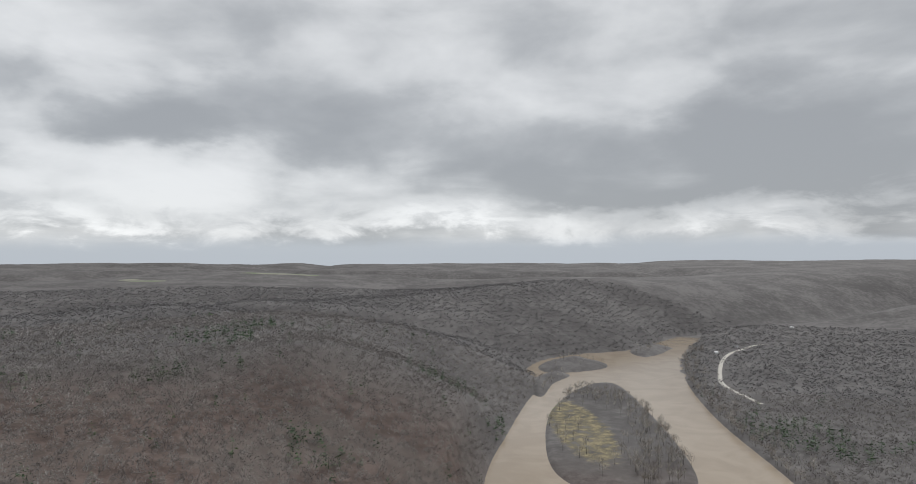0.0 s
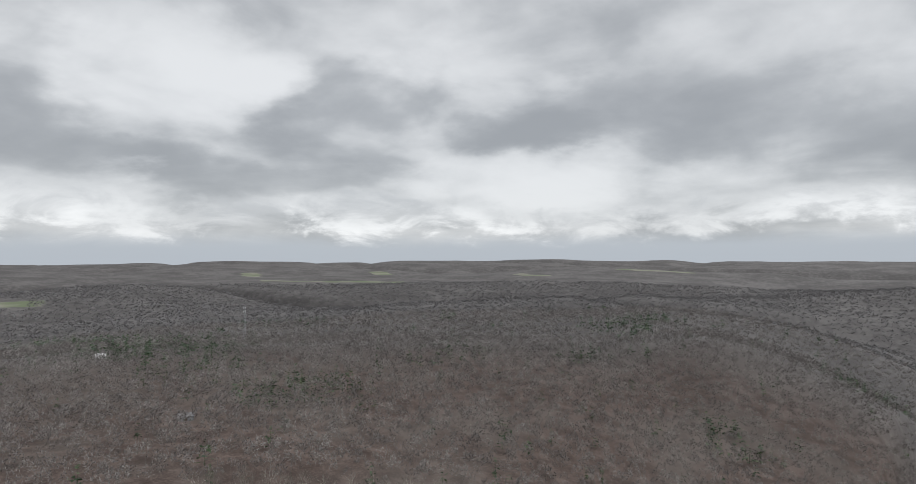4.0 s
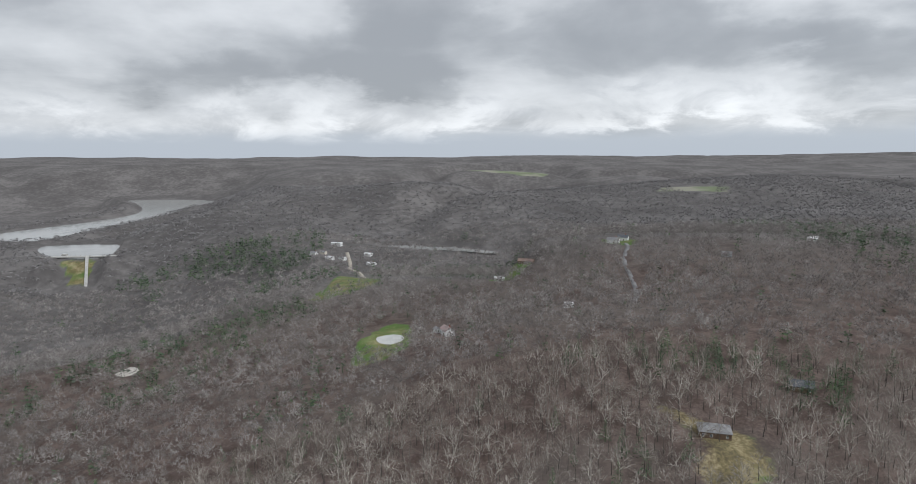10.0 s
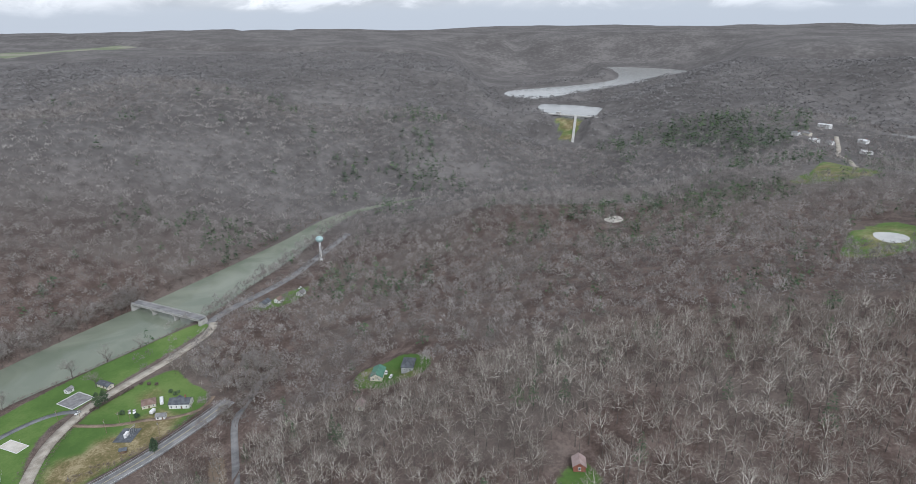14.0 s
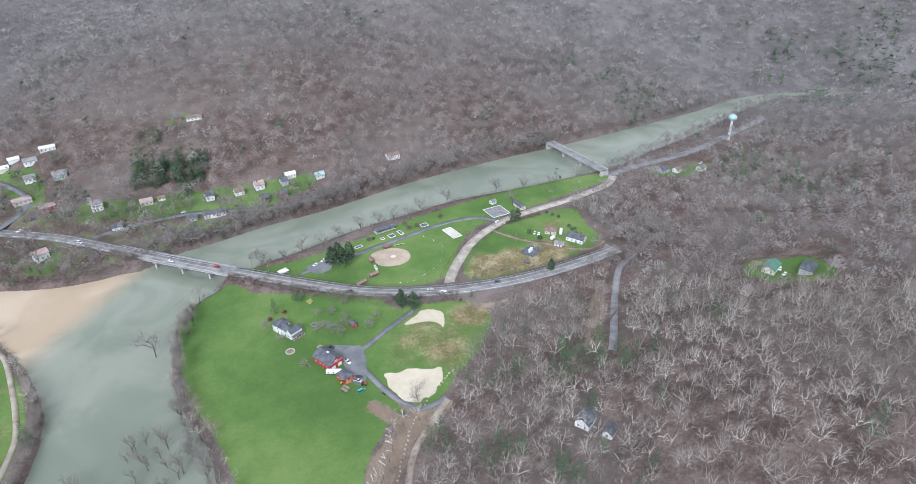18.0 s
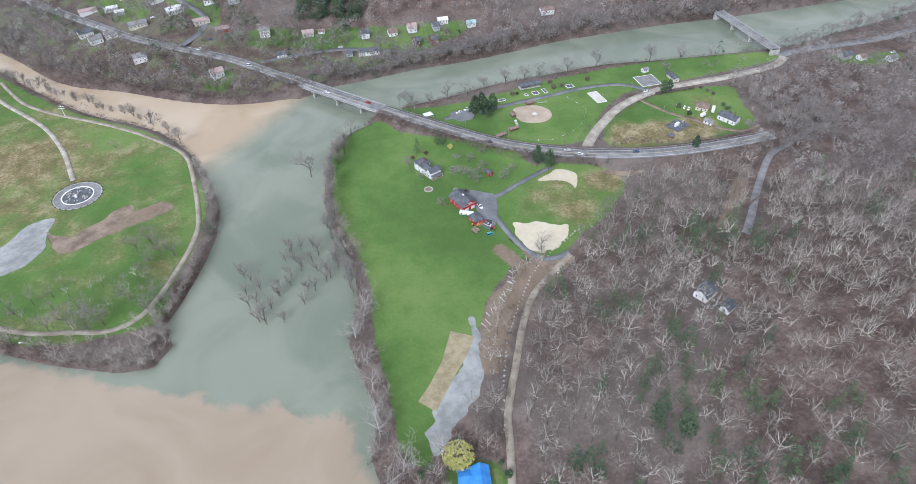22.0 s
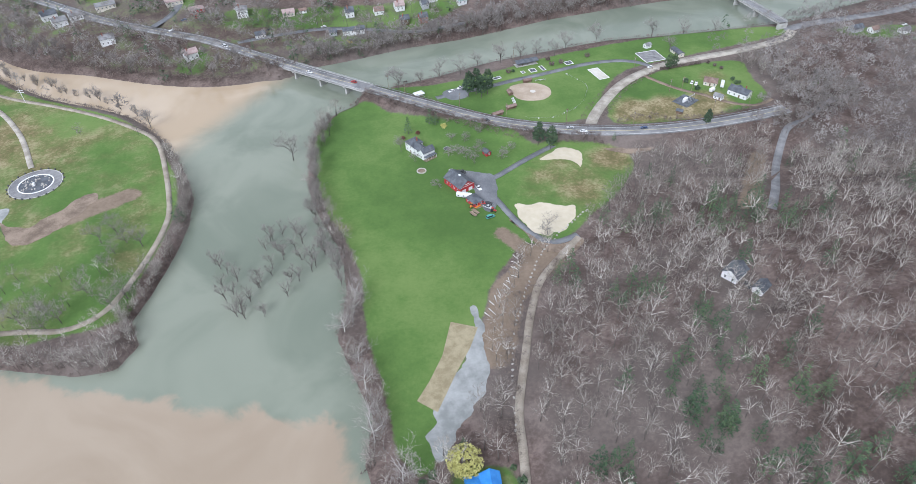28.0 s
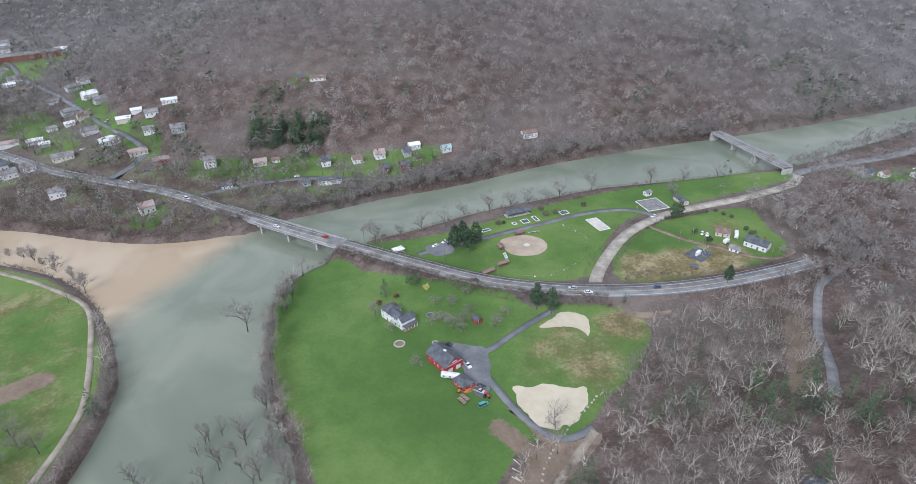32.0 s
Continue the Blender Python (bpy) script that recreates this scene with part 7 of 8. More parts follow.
car(-151.5, -568, 60, "car_white", "white pickup parked in the drive", "pickup")
sub = empty("substation", pose(-134.5, -546, 2.5, 0, 0, 35), "small electric substation on a dark gravel pad", "substation")
part("gravel_pad", box((15, 12, 0.2)), M["roof_dark"], sub)
part("transformer", box((2.6, 2, 2.4), (0, 0, 0.2), 0.1), M["trim"], sub, "pale grey transformer")
part("tank", rod((2.6, 0, 0.2), (2.6, 0, 2.6), 0.9, sides=14), M["roof_white"], sub)
for k in range(4):
    part("mast", rod((-5 + 2.2 * k, 3, 0.2), (-5 + 2.2 * k, 3, 5.5), 0.12), M["steel"], sub)
part("cross_beam", rod((-5.2, 3, 5.2), (1.8, 3, 5.2), 0.12), M["steel"], sub)
for k in range(5):
    part("insulator", rod((-4.6 + 1.4 * k, 3, 4.5), (-4.6 + 1.4 * k, 3, 5.1), 0.14), M["trim"], sub)

# utility poles
pole_bm = rod((0, 0, -1), (0, 0, 10.5), 0.17, 0.11)
POLE, ARM = shared("shaft", pole_bm, M["wood"]), shared("cross_arm", box((2.4, 0.14, 0.16), (0, 0, 9.6)), M["wood"])
CAN = shared("transformer", rod((0.3, 0, 8.0), (0.3, 0, 8.9), 0.24, sides=10), M["steel"])
POLES = [(71, -593, 40), (60, -574, 40), (23, -563, 35), (-5, -537, 25), (-45, -531, 5), (-115, -598, 10), (-128, -560, 10), (-138, -562, 0), (-143, -557, 30), (-171, -528, 20), (-147, -529, 0), (-125, -588, 30), (-28, -629, 10), (-88, -521, 0), (120, -695, 10), (60, -695, 10), (200, -700, 40), (300, -840, 30), (-205, -609, 10), (-320, -655, 0)]
for x, y, a in POLES:
    ob = empty("utility_pole", pose(x, y, level(x, y), 0, 0, a), "tall wooden utility pole with a cross arm", "utility pole", "utility poles along the roads")
    put("shaft", POLE, ob, pose(0, 0, 0))
    put("cross_arm", ARM, ob, pose(0, 0, 0))
    put("transformer", CAN, ob, pose(0, 0, 0))

# traffic
for x, y, back, paint, kind in ((198, -672, 0, "car_white", "van"), (127, -621, 0, "car_white", "car"), (98, -596, 1, "car_red", "car"), (8, -536, 0, "car_black", "pickup"), (-43, -514, 1, "car_silver", "car"), (-53, -512, 0, "car_white", "car"), (-92, -508, 1, "car_blue", "car")):
    i = near_index(HL, x, y)
    d = HL[i + 1] - HL[i - 1]
    d /= np.linalg.norm(d)
    s = 1.9 if back else -1.9
    car(HL[i, 0] - d[1] * s, HL[i, 1] + d[0] * s, math.degrees(math.atan2(d[1], d[0])) + (180 if back else 0), paint, {"car_white": "white", "car_red": "red", "car_black": "black", "car_silver": "silver", "car_blue": "dark blue"}[paint] + {"car": " car", "van": " van", "pickup": " pickup"}[kind] + " standing on the two-lane highway", kind, z=HL[i, 2] + 0.13)
car(-128, -598.5, 20, "car_white", "white car on the gravel road", z=2.65)

# ---------- village ----------
for x, y, a, w, d, h, r, wall, roof, label, hip, porch in VILLAGE:
    near = math.hypot(x - 60, y + 200) < 640
    house(x, y, a, w, d, h, r, wall, roof, label, hip=hip, porch=porch, panes=near, chimney=h > 3.5, windows=math.hypot(x - 60, y + 200) < 950)
school = empty("school", pose(427, -1030, level(427, -1030), 0, 0, 28), "long flat-roofed red brick school", "school")
for cx, cy, w, d, h in ((0, 0, 48, 18, 6), (30, -6, 22, 16, 5)):
    block = part("wall", box((w, d, h + 3), (cx, cy, -3), 0.1), M["brick_red"], school)
    part("roof", box((w + 0.6, d + 0.6, 0.3), (cx, cy, h), 0.05), M["roof_grey"], school, "grey flat roof")
    for k in range(int(w / 3.5)):
        put("window", WINDOW_FRAME, block, pose(cx - w / 2 + 2 + 3.5 * k, cy - d / 2 - 0.04, 1.2))
for x, y, a, paint in ((246, -712, 30, "car_white"), (238, -726, 20, "car_blue"), (120, -700, 5, "car_white"), (290, -815, 60, "car_silver"), (298, -770, 20, "car_white"), (345, -760, 35, "car_silver"), (362, -790, 30, "car_white"), (165, -700, 10, "car_black"), (228, -730, 100, "car_red"), (330, -745, 30, "car_white"), (-256, -422, 20, "car_white"), (-258, -428, 40, "car_white"), (-72, -343, 100, "car_black"), (395, -800, 40, "car_white"), (405, -1000, 40, "car_white"), (-1125, -240, 30, "car_white"), (-365, -640, 10, "car_white")):
    car(x, y, a, paint, {"car_white": "white", "car_red": "red", "car_black": "black", "car_silver": "silver", "car_blue": "dark blue"}[paint] + " car parked beside a house")
ob = empty("canoe", pose(99, -676, level(99, -676), 0, 0, 150), "bright yellow upturned boat on the grass", "boat")
bm = bmesh.new()
bmesh.ops.create_uvsphere(bm, u_segments=14, v_segments=8, radius=1, matrix=pose(0, 0, 0.35) @ Matrix.Diagonal((3.6, 0.9, 0.8, 1)))
part("hull", bm, M["bright_yellow"], ob)
part("keel", box((6, 0.1, 0.08), (0, 0, 1.1)), M["bright_yellow"], ob)

# hill pond with its lawn, sand clearing, water tower, radio mast and dam
slab("hill_pond", curve([(-560, -172), (-568, -158), (-562, -149), (-548, -150), (-538, -160), (-545, -170)], 4, True), level(-552, -160) + 0.15, "pond", "small pale farm pond on a mown hillside", "pond", 0.5)
slab("sand_clearing", curve([(-600, -402), (-588, -390), (-574, -396), (-580, -408)], 4, True), level(-587, -399) + 0.15, "sand", "pale bare clearing in the woods", "ground", 0.8)
wt = empty("water_tower", pose(-434, -683, 2.5), "pale blue-green water tower on a single stem", "water tower")
part("stem", rod((0, 0, -0.5), (0, 0, 22), 1.5, 1.1, 14), M["roof_white"], wt)
bm = bmesh.new()
bmesh.ops.create_uvsphere(bm, u_segments=18, v_segments=10, radius=1, matrix=pose(0, 0, 25) @ Matrix.Diagonal((4.4, 4.4, 3.6, 1)))
part("tank", bm, M["roof_teal"], wt, "pale teal tank")
part("foot_ring", rod((0, 0, -0.5), (0, 0, 0.5), 2.4, 2.0, 14), M["concrete"], wt)
mast = empty("radio_mast", pose(-700, 500, level(-700, 500)), "slim grey lattice radio mast above the woods", "radio mast")
for k in range(3):
    a = 2.094 * k
    part("leg", rod((1.6 * math.cos(a), 1.6 * math.sin(a), 0), (0.6 * math.cos(a), 0.6 * math.sin(a), 52), 0.16, 0.12, 5), M["steel"], mast)
for k in range(17):
    z, r = 3 * k + 1, 1.6 - 1.0 * (3 * k + 1) / 52
    for j in range(3):
        a, b = 2.094 * j, 2.094 * (j + 1)
        part("brace", rod((r * math.cos(a), r * math.sin(a), z), (r * math.cos(b), r * math.sin(b), z + 2.4), 0.07, sides=4), M["steel"], mast)
for z in (44, 49):
    for j in range(3):
        a = 2.094 * j
        part("antenna", box((0.4, 0.4, 2.4), (1.8 * math.cos(a), 1.8 * math.sin(a), z), 0.05), M["trim"], mast)
dam = empty("dam", pose(-1300, -808, 0), "earth dam with a concrete crest and a pale spillway", "dam", kind="structure")
part("crest_wall", box((9, 150, 2.2), (-14, 0, LAKE_Z + 0.6), 0.2), M["concrete"], dam)
part("intake_tower", box((9, 9, 10), (-26, -30, LAKE_Z - 4), 0.3), M["concrete"], dam)
for k in range(6):
    part("gate_pier", box((3, 1.4, 6), (-19, -22 + 9 * k, LAKE_Z - 2), 0.1), M["concrete"], dam)
bm = bmesh.new()
prof = [(-10, LAKE_Z + 2.4), (88, 8.0), (88, 5.0), (-10, LAKE_Z - 2)]
a = [bm.verts.new((x, 18 + 0.42 * (x + 10), z + 2.2)) for x, z in prof]
b = [bm.verts.new((x, 24 + 0.42 * (x + 10), z + 2.2)) for x, z in prof]
for i in range(4):
    bm.faces.new((a[i], a[(i + 1) % 4], b[(i + 1) % 4], b[i]))
bm.faces.new(a)
bm.faces.new(b[::-1])
bmesh.ops.recalc_face_normals(bm, faces=bm.faces)
part("spillway", bm, M["concrete"], dam, "pale concrete chute")

# ---------- single trees ----------
for x, y, s in ((64, -594, 1.0), (47, -600, 0.7), (32, -606, 1.0), (16, -610, 0.9), (2, -619, 0.8), (-17, -624, 1.1), (-34, -630, 0.9), (-48, -634, 0.8), (-61, -630, 0.8), (-73, -640, 1.0), (-100, -648, 0.9), (-150, -655, 1.0), (-178, -656, 0.9), (-152, -622, 0.9), (-205, -655, 0.7)):
    tree("oak", x, y, "bare spreading tree on the park's river bank", s, "bank trees beside the park")
for x, y, s in ((34, -520, 1.0), (26, -517, 1.1), (16, -510, 0.9), (38, -502, 1.2), (32, -502, 1.1), (27, -497, 1.3), (23, -492, 1.1), (20, -500, 1.1), (6, -494, 1.3), (-2, -503, 0.9), (16, -524, 0.9), (48, -469, 1.0)):
    tree("apple", x, y, "gnarled bare apple tree in the farm orchard", s, "orchard trees")
tree("oak", 67, -512, "bare tree beside the farmhouse", 0.75)
tree("apple", 59, -499, "small bare tree beside the farmhouse", 1.0)
tree("oak", -6, -420, "bare tree at the edge of the flood pool", 0.85)
tree("oak", 135, -516, "broad bare tree standing in the river", 1.25, z=-0.5)
for x, y in ((136, -442), (129, -444), (125, -435), (144, -432), (141, -440), (134, -423), (128, -429), (125, -422), (119, -421), (144, -408), (139, -412), (139, -417), (129, -406), (125, -406), (119, -412), (130, -396), (152, -392), (144, -404), (140, -384), (162, -417), (156, -410), (148, -395), (153, -386), (149, -384), (140, -386), (157, -401), (160, -398), (145, -404), (166, -421), (169, -424), (163, -407), (126, -440), (142, -438), (117, -415), (129, -408), (134, -427), (138, -431), (151, -389)):
    tree("flood", x, y, "bare thin tree standing in the flooded river", random.uniform(0.85, 1.4), "drowned trees in the river", z=-0.8)
for x, y, s in ((97, -386, 0.9), (102, -368, 0.9), (93, -335, 1.0), (98, -378, 0.8), (90, -309, 1.0), (80, -291, 1.0), (85, -285, 0.9), (92, -322, 0.9), (96, -350, 0.8)):
    tree("sycamore", x, y, "pale bare sycamore leaning on the river bank", s, "sycamores on the meadow's bank")
for k in range(26):
    s = k / 25
    x, y = 103 + 18 * math.sin(s * 2.6) * 1.0 + random.uniform(-3, 3), -400 - 150 * s
    tree("tall", x, y, "bare slender tree on the meadow's river bank", random.uniform(0.5, 0.95), "bank trees beside the meadow")
for x, y, s in ((234, -570, 1.0), (277, -564, 0.5), (225, -454, 0.9), (209, -442, 0.9), (222, -438, 0.7), (223, -428, 0.6), (228, -410, 0.9), (214, -400, 0.9), (207, -403, 0.9), (253, -393, 0.9), (234, -391, 0.9), (240, -388, 0.9), (283, -403, 0.8), (200, -418, 0.8), (232, -448, 0.8), (218, -446, 0.8), (262, -390, 0.7), (246, -400, 0.8)):
    tree("oak", x, y, "bare grey tree on the park lawn", s, "trees in the west park")
for k in range(30):
    s = k / 29
    x, y = 240 + 190 * s + random.uniform(-4, 4), -581 - 122 * s ** 0.85 + random.uniform(-4, 2)
    tree("tall", x, y, "bare tree in the row on the river bank", random.uniform(0.45, 0.75), "bank trees beside the west park")
for k in range(44):
    x = random.uniform(150, 440)
    y = float(np.interp(x, [145, 195, 243, 300, 360, 450], [-632, -624, -634, -658, -682, -760])) - random.uniform(1, 26)
    if math.hypot(x - 218, y + 655) > 16 and far_from(HL[:, :2], np.array([x]), np.array([y]))[0] > 9:
        tree("tall", x, y, "bare tree on the village river bank", random.uniform(0.5, 0.85), "bank trees below the village")
for k in range(26):
    x, y = random.uniform(150, 420), random.uniform(-760, -1000)
    x = 190 + (x - 150) * 0.9 - (y + 760) * 0.2
    tree("oak", x, y, "bare garden tree in the village", random.uniform(0.5, 0.9), "village trees")
for x, y, s in ((15, -575, 1.3), (9, -578, 1.35), (1, -577, 1.3), (6, -573, 1.1), (-20, -506, 1.15), (-27, -501, 1.15), (-139, -592, 0.9), (-145, -595, 0.8), (-132, -508, 0.8)):
    leafy("pine", x, y, "dark green pine with open tufted branches", s, "tree", "pines by the roads")
for x, y, s in ((61, -532, 0.85), (46, -542, 0.8), (42, -540, 0.65), (-68, -501, 0.4), (175, -668, 0.5), (250, -742, 0.6), (282, -850, 0.7), (66, -280, 0.3)):
    leafy("spruce", x, y, "dark green spruce with drooping tiers", s)
for k in range(84):
    x = random.uniform(96, 160)
    leafy("spruce", x, -738 - 0.1 * (x - 96) - random.uniform(0, 26), "dark spruce in the plantation behind the houses", random.uniform(0.75, 1.0), "tree", "spruce plantation")
leafy("yellow", 56.5, -291.5, "broad tree in pale yellow spring leaf", 1.3)
leafy("gold", 37, -536, "bright yellow flowering shrub", 1.2, "shrub")
for x, y in ((65, -526), (55, -531)):
    leafy("shrub", x, y, "rounded red-brown shrub near the spruce", 1.1, "shrub")
for x, y in ((69, -291), (73, -288), (-149, -560), (-180, -570), (-180, -564), (-145, -572), (-183, -565), (38, -290), (36, -284), (-24, -608)):
    leafy("bush", x, y, "dark green rounded evergreen bush", random.uniform(0.6, 1.2), "shrub", "evergreen bushes")
for x, y in ((-55, -614), (-63, -616), (-86, -624), (-54, -623), (-20, -607)):
    leafy("tan", x, y, "rounded bare tan shrub in the park", 1.1, "shrub", "park shrubs")
for k in range(16):
    s = k / 15
    x, y = (-135 - 40 * s, -594 - 6 * s) if s < 0.85 else (-173 - 45 * (s - 0.85), -600 + 80 * (s - 0.85))
    leafy("tan", x, y, "clipped tawny hedge bush along the gravel road", 0.8, "shrub", "hedge beside the gravel road")

# ---------- joined trees: island, river bank and far village ----------
FUZZY = [(lambda t: (t, np.array([1] * 2 + [0] * (len(t) - 2))))(np.concatenate([hardwood(np.random.default_rng(20 + k), 1, 0, 0, 0.13, 4.6, 4)[0][:2], dome(np.random.default_rng(30 + k), 72, 4.4, 0.24, 2.0, 0.5)])) for k in range(6)]
BOLD = [hardwood(np.random.default_rng(70 + k), 7, 3, 3, 0.16, 5.0, 60) for k in range(5)]


def grove(name, n, place, size, label, kinds=None, low=0.5):
    p = [q for q in (place() for _ in range(n)) if q is not None]
    x, y = np.array([q[0] for q in p]), np.array([q[1] for q in p])
    ok = (levels(x, y) > low) & (far_from(HL[:, :2], x, y) > 9)
    for hx, hy, *_ in VILLAGE:
        ok &= np.hypot(x - hx, y - hy) > 9
    x, y = x[ok], y[ok]
    plant(name, kinds or FUZZY, x, y, np.array([random.uniform(*size) for _ in x]), M["twigs" if kinds else "shade_twigs"], label, "trees")


def on_island():
    a, s = random.uniform(0, 6.28), 0.35 + 0.65 * math.sqrt(random.random())
    p = (215 + 100 * s * math.cos(a), 985 + 285 * s * math.sin(a))
    wood = p[0] > 205 or p[1] > 1130 or random.random() < 0.25
    return p if wood and bool(inside(ISLAND, np.array([p[0]]), np.array([p[1]]))[0]) else None


def on_far_bank():
    x = random.uniform(-260, 120)
    return x, float(np.interp(x, [-265, -194, -133, -76, -43, 9, 56, 125], [-741, -731, -719, -706, -694, -677, -667, -645])) - random.uniform(-2, 17)


def in_village():
    return random.uniform(-20, 480), random.uniform(-640, -1080)


def on_mud():
    m = MUD[int(random.random() * 2.99)]
    c = m.mean(0)
    k = random.uniform(0.2, 1.0)
    q = c + (m[int(random.random() * len(m))] - c) * k
    return float(q[0]), float(q[1])


def in_park():
    return random.uniform(196, 310), random.uniform(-425, -366)


def on_park_shore():
    line = PARK_SHORE[10:22]
    k = int(random.random() * (len(line) - 1))
    u = random.random()
    x, y = (line[k][i] * (1 - u) + line[k + 1][i] * u for i in (0, 1))
    cx, cy = 290 - x, -470 - y
    r = math.hypot(cx, cy)
    deep = random.uniform(0, 12) if y > -410 else random.uniform(0, 3.5)
    return x + cx / r * deep, y + cy / r * deep


grove("park_shore_trees", 300, on_park_shore, (0.3, 0.7), "bare grey trees leaning over the park's flooded shore", NEAR, -0.6)
grove("park_trees", 80, in_park, (0.5, 0.85), "bare grey trees crowding the park's river end", NEAR)
grove("island_trees", 420, on_island, (0.9, 1.35), "bare trees crowding the flooded river island", BOLD)
grove("bank_trees", 560, on_far_bank, (0.5, 0.9), "bare trees lining the wooded river bank", low=-0.9)
grove("village_trees", 2900, lambda: (lambda q: q if bool((inside(TOWN_FLAT, np.array([q[0]]), np.array([q[1]])) | (far_from(np.array(TOWN_STREET, float), np.array([q[0]]), np.array([q[1]])) < 55))[0]) and far_from(np.array(TOWN_STREET, float), np.array([q[0]]), np.array([q[1]]))[0] > 6 else None)(in_village()), (0.55, 1.0), "bare garden trees between the village houses")
ev = [fir_tufts(np.random.default_rng(90 + k), 80, 3.2, 0.7) for k in range(3)]
vx, vy = np.array([random.uniform(20, 420) for _ in range(260)]), np.array([random.uniform(-650, -980) for _ in range(260)])
ok = inside(TOWN_FLAT, vx, vy) & (far_from(HL[:, :2], vx, vy) > 9)
for hx, hy, *_ in VILLAGE:
    ok &= np.hypot(vx - hx, vy - hy) > 9
plant("village_pines", ev, vx[ok], vy[ok], np.array([random.uniform(0.4, 0.9) for _ in vx[ok]]), M["needles"], "dark evergreens between the village houses", "trees")


def on_meadow_bank():
    y = random.uniform(-295, -565)
    return float(np.interp(-y, [281, 300, 321, 340, 365, 394, 430, 455, 480, 510, 545, 568], [88, 94, 90, 97, 105, 101, 106, 116, 123, 125, 122, 111])) - random.uniform(-1, 7), y


grove("meadow_bank_trees", 110, on_meadow_bank, (0.5, 0.9), "bare brown-grey trees along the meadow's river bank", NEAR, -0.5)


def at_road_end():
    x = random.uniform(-250, -176)
    return x, float(np.interp(-x, [172, 203, 228, 262, 300], [-516, -524, -534, -556, -590])) + random.uniform(-16, 26)


def at_yard_edge():
    return random.uniform(-240, -196), random.uniform(-604, -532)


def on_river_road():
    x = random.uniform(-470, -268)
    return x, float(np.interp(-x, [260, 290, 340, 390, 450, 480], [-664, -670, -690, -707, -731, -742])) + random.uniform(-1, 9)


grove("yard_edge_trees", 110, at_yard_edge, (0.4, 0.8), "bare brown-grey trees between the yard and the woods", NEAR)
grove("river_road_trees", 90, on_river_road, (0.4, 0.75), "bare grey trees between the river and its road", low=-0.6)
grove("roadside_trees", 150, at_road_end, (0.55, 0.95), "bare brown trees closing over the highway's bend")
brush_ends = [(-180, -508), (-200, -512), (-220, -520), (-238, -530)]


def on_east_bank():
    y = random.uniform(620, 1750)
    return float(np.interp(y, [400, 724, 1000, 1271, 1520, 1741], [335, 378, 406, 458, 530, 621])) + 3 + 45 * random.random() ** 2, y


grove("east_bank_trees", 260, on_east_bank, (0.7, 1.1), "bare grey trees lining the east river bank", BOLD)
grove("mud_trees", 60, on_mud, (0.6, 1.0), "bare trees on the mud banks", BOLD)

# ---------- brush on banks and road edges ----------
BRUSH = [np.concatenate([bare_tree(np.random.default_rng(40 + k), 5, 2, 1, 0.3, 1, 1.2) * np.array([0.6, 0.6, 0.32]), crown_tufts(np.random.default_rng(60 + k), 16, 3.2, 0.5)[1:] * np.array([1, 1, 0.27])]) for k in range(5)]


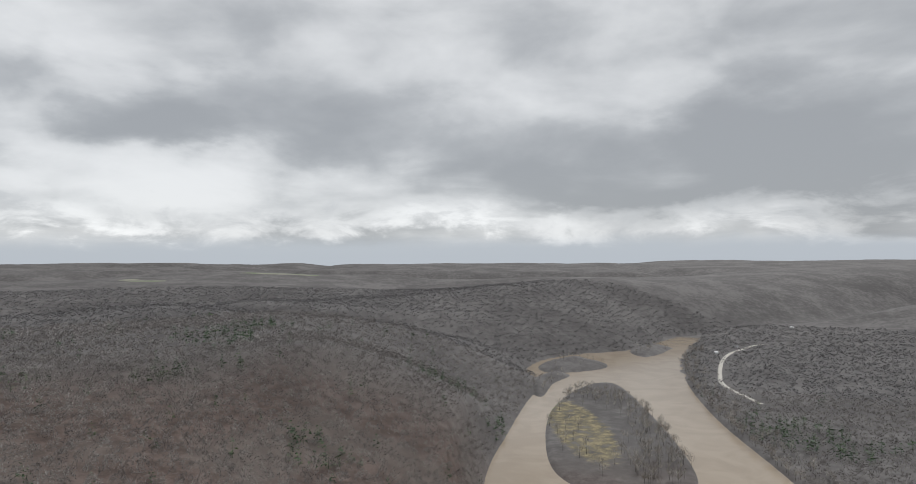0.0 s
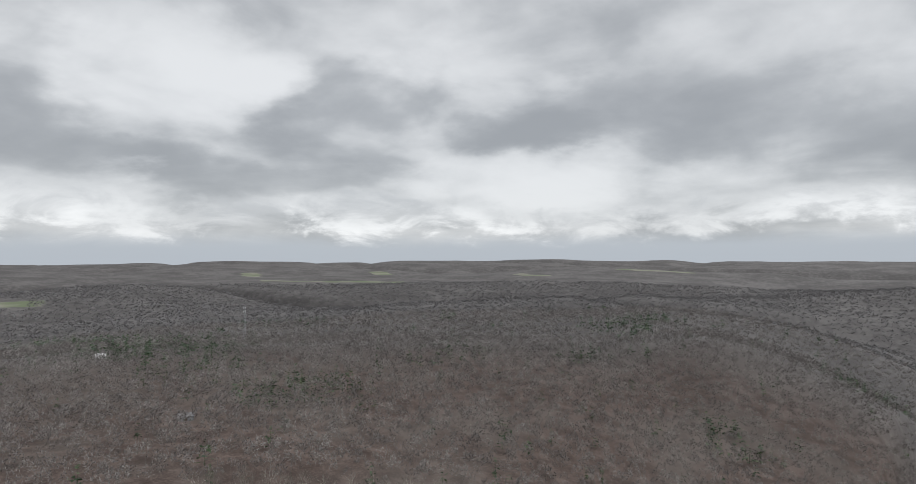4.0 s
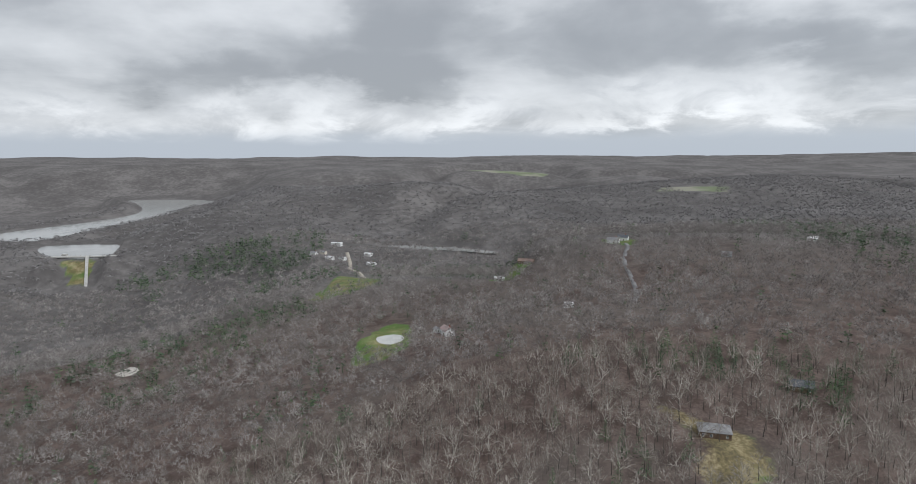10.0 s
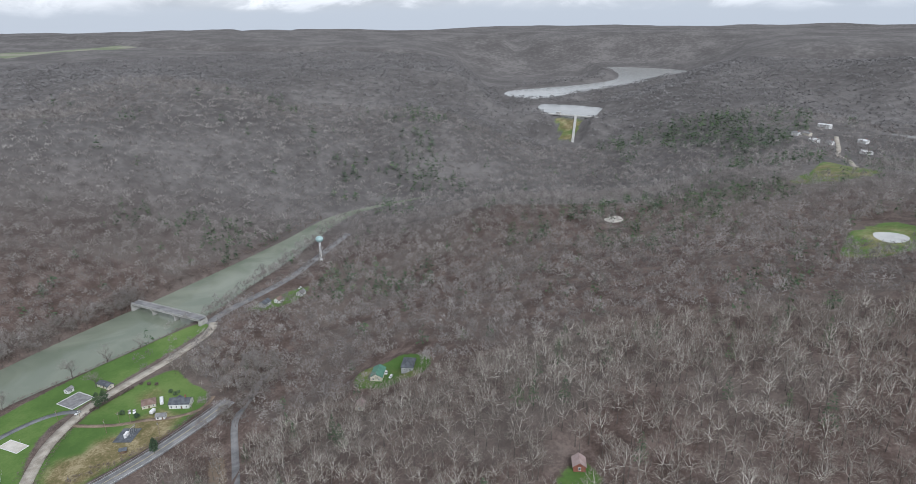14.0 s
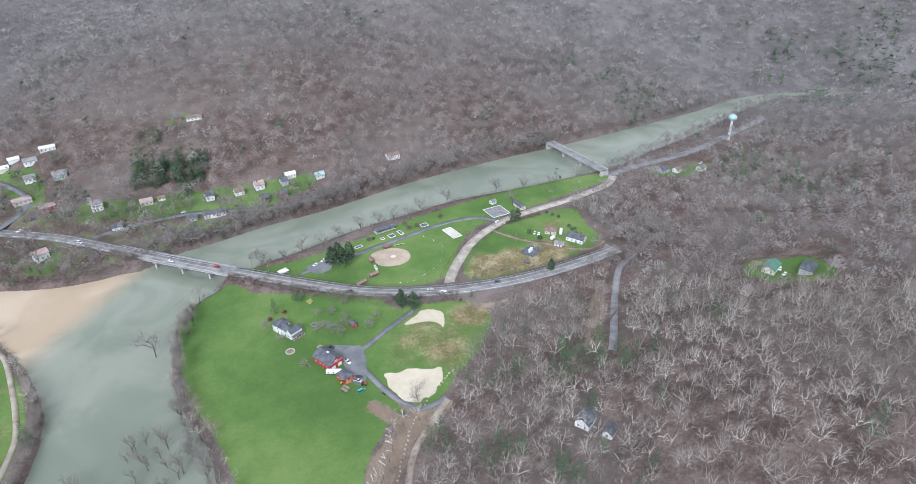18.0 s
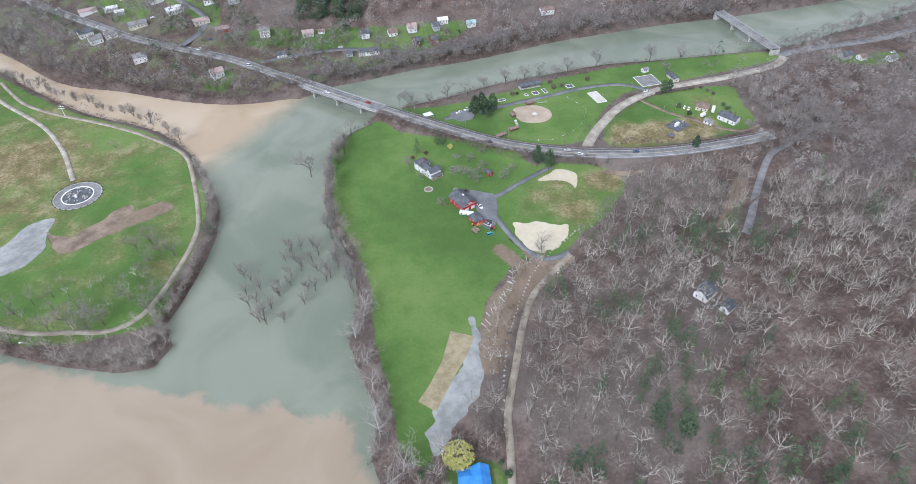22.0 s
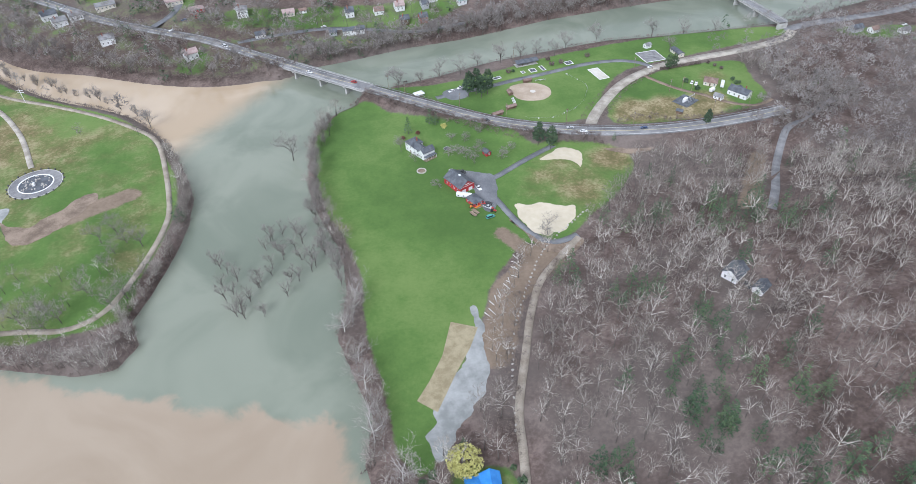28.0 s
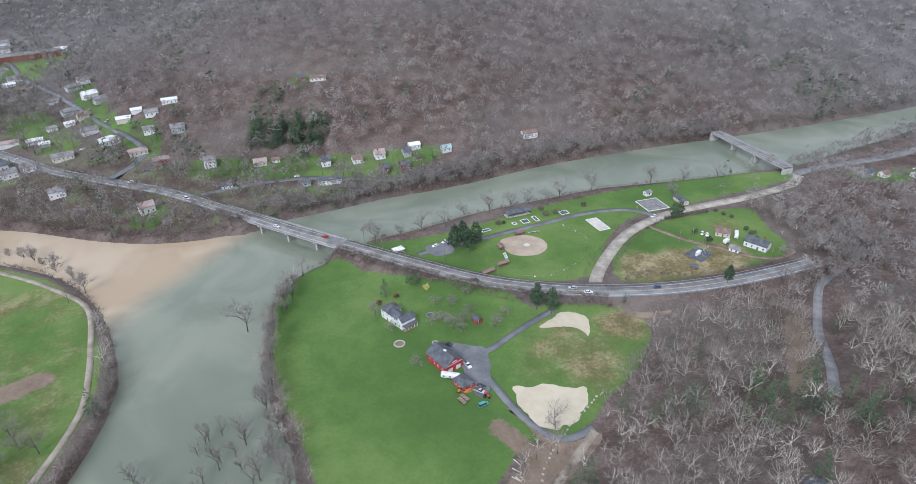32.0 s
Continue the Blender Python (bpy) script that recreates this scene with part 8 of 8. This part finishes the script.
def brush_along(line, offsets, step, size, name, label, jitter=1.5):
    xs, ys = [], []
    for p in curve(line, step):
        for lo, hi, n in offsets:
            for _ in range(n):
                xs.append(p[0] + random.uniform(-jitter, jitter))
                ys.append(p[1] + random.uniform(lo, hi))
    x, y = np.array(xs), np.array(ys)
    ok = levels(x, y) > -0.3
    x, y = x[ok], y[ok]
    plant(name, BRUSH, x, y, np.array([random.uniform(*size) for _ in x]), M["brush"], label, "brush", 0.3)


brush_along(PARK_SHORE[2:22], ((-4, 4, 3),), 2.2, (0.35, 0.75), "shore_brush", "tangled brown brush along the park's shore", 3.5)
brush_along(FARM_SHORE[2:], ((-2, 3, 2),), 2.4, (0.3, 0.8), "shore_brush", "bare brown brush along the meadow's shore", 3)
brush_along(GREEN_RIGHT[:9], ((0, 5, 2),), 2.4, (0.25, 0.6), "shore_brush", "low brown brush on the park's river bank", 2)
brush_along(GREEN_LEFT[3:] + FAR_SHORE[:6], ((-12, 0, 3),), 3.2, (0.4, 1.0), "shore_brush", "dense brown brush on the far river bank", 3)
brush_along([(p[0], p[1] + 9) for p in HIGHWAY[7:14]], ((-4, 4, 7),), 2.2, (0.3, 0.75), "road_brush", "brown brush on the highway embankment", 2)
brush_along([(p[0], p[1] - 8) for p in HIGHWAY[7:11]], ((-2, 2, 2),), 2.4, (0.2, 0.45), "road_brush", "brown brush between highway and park", 2)
brush_along([(-78, -524), (-90, -530), (-105, -528), (-120, -522), (-150, -522), (-175, -528)], ((-4, 4, 3),), 2.2, (0.3, 0.6), "road_brush", "brown brush at the junction's corner", 2)
brush_along([(p[0] + 5, p[1] - 4) for p in GRAVEL_ROAD[:5]], ((-2, 2, 2),), 2.2, (0.2, 0.4), "road_brush", "low brush beside the gravel road", 1.5)
brush_along([(p[0] - 6, p[1] + 3) for p in GRAVEL_ROAD[:5]], ((-2, 2, 2),), 2.2, (0.2, 0.45), "road_brush", "low brush beside the gravel road", 1.5)
brush_along([(-8, -398), (8, -384), (20, -366), (28, -345), (34, -322), (38, -300)], ((-6, 6, 4),), 2.0, (0.25, 0.6), "bank_brush", "tawny brush between the meadow and the hill road", 5)
brush_along(brush_ends, ((-3, 3, 4),), 2.2, (0.4, 0.9), "road_brush", "brown brush where the highway meets the woods", 3)
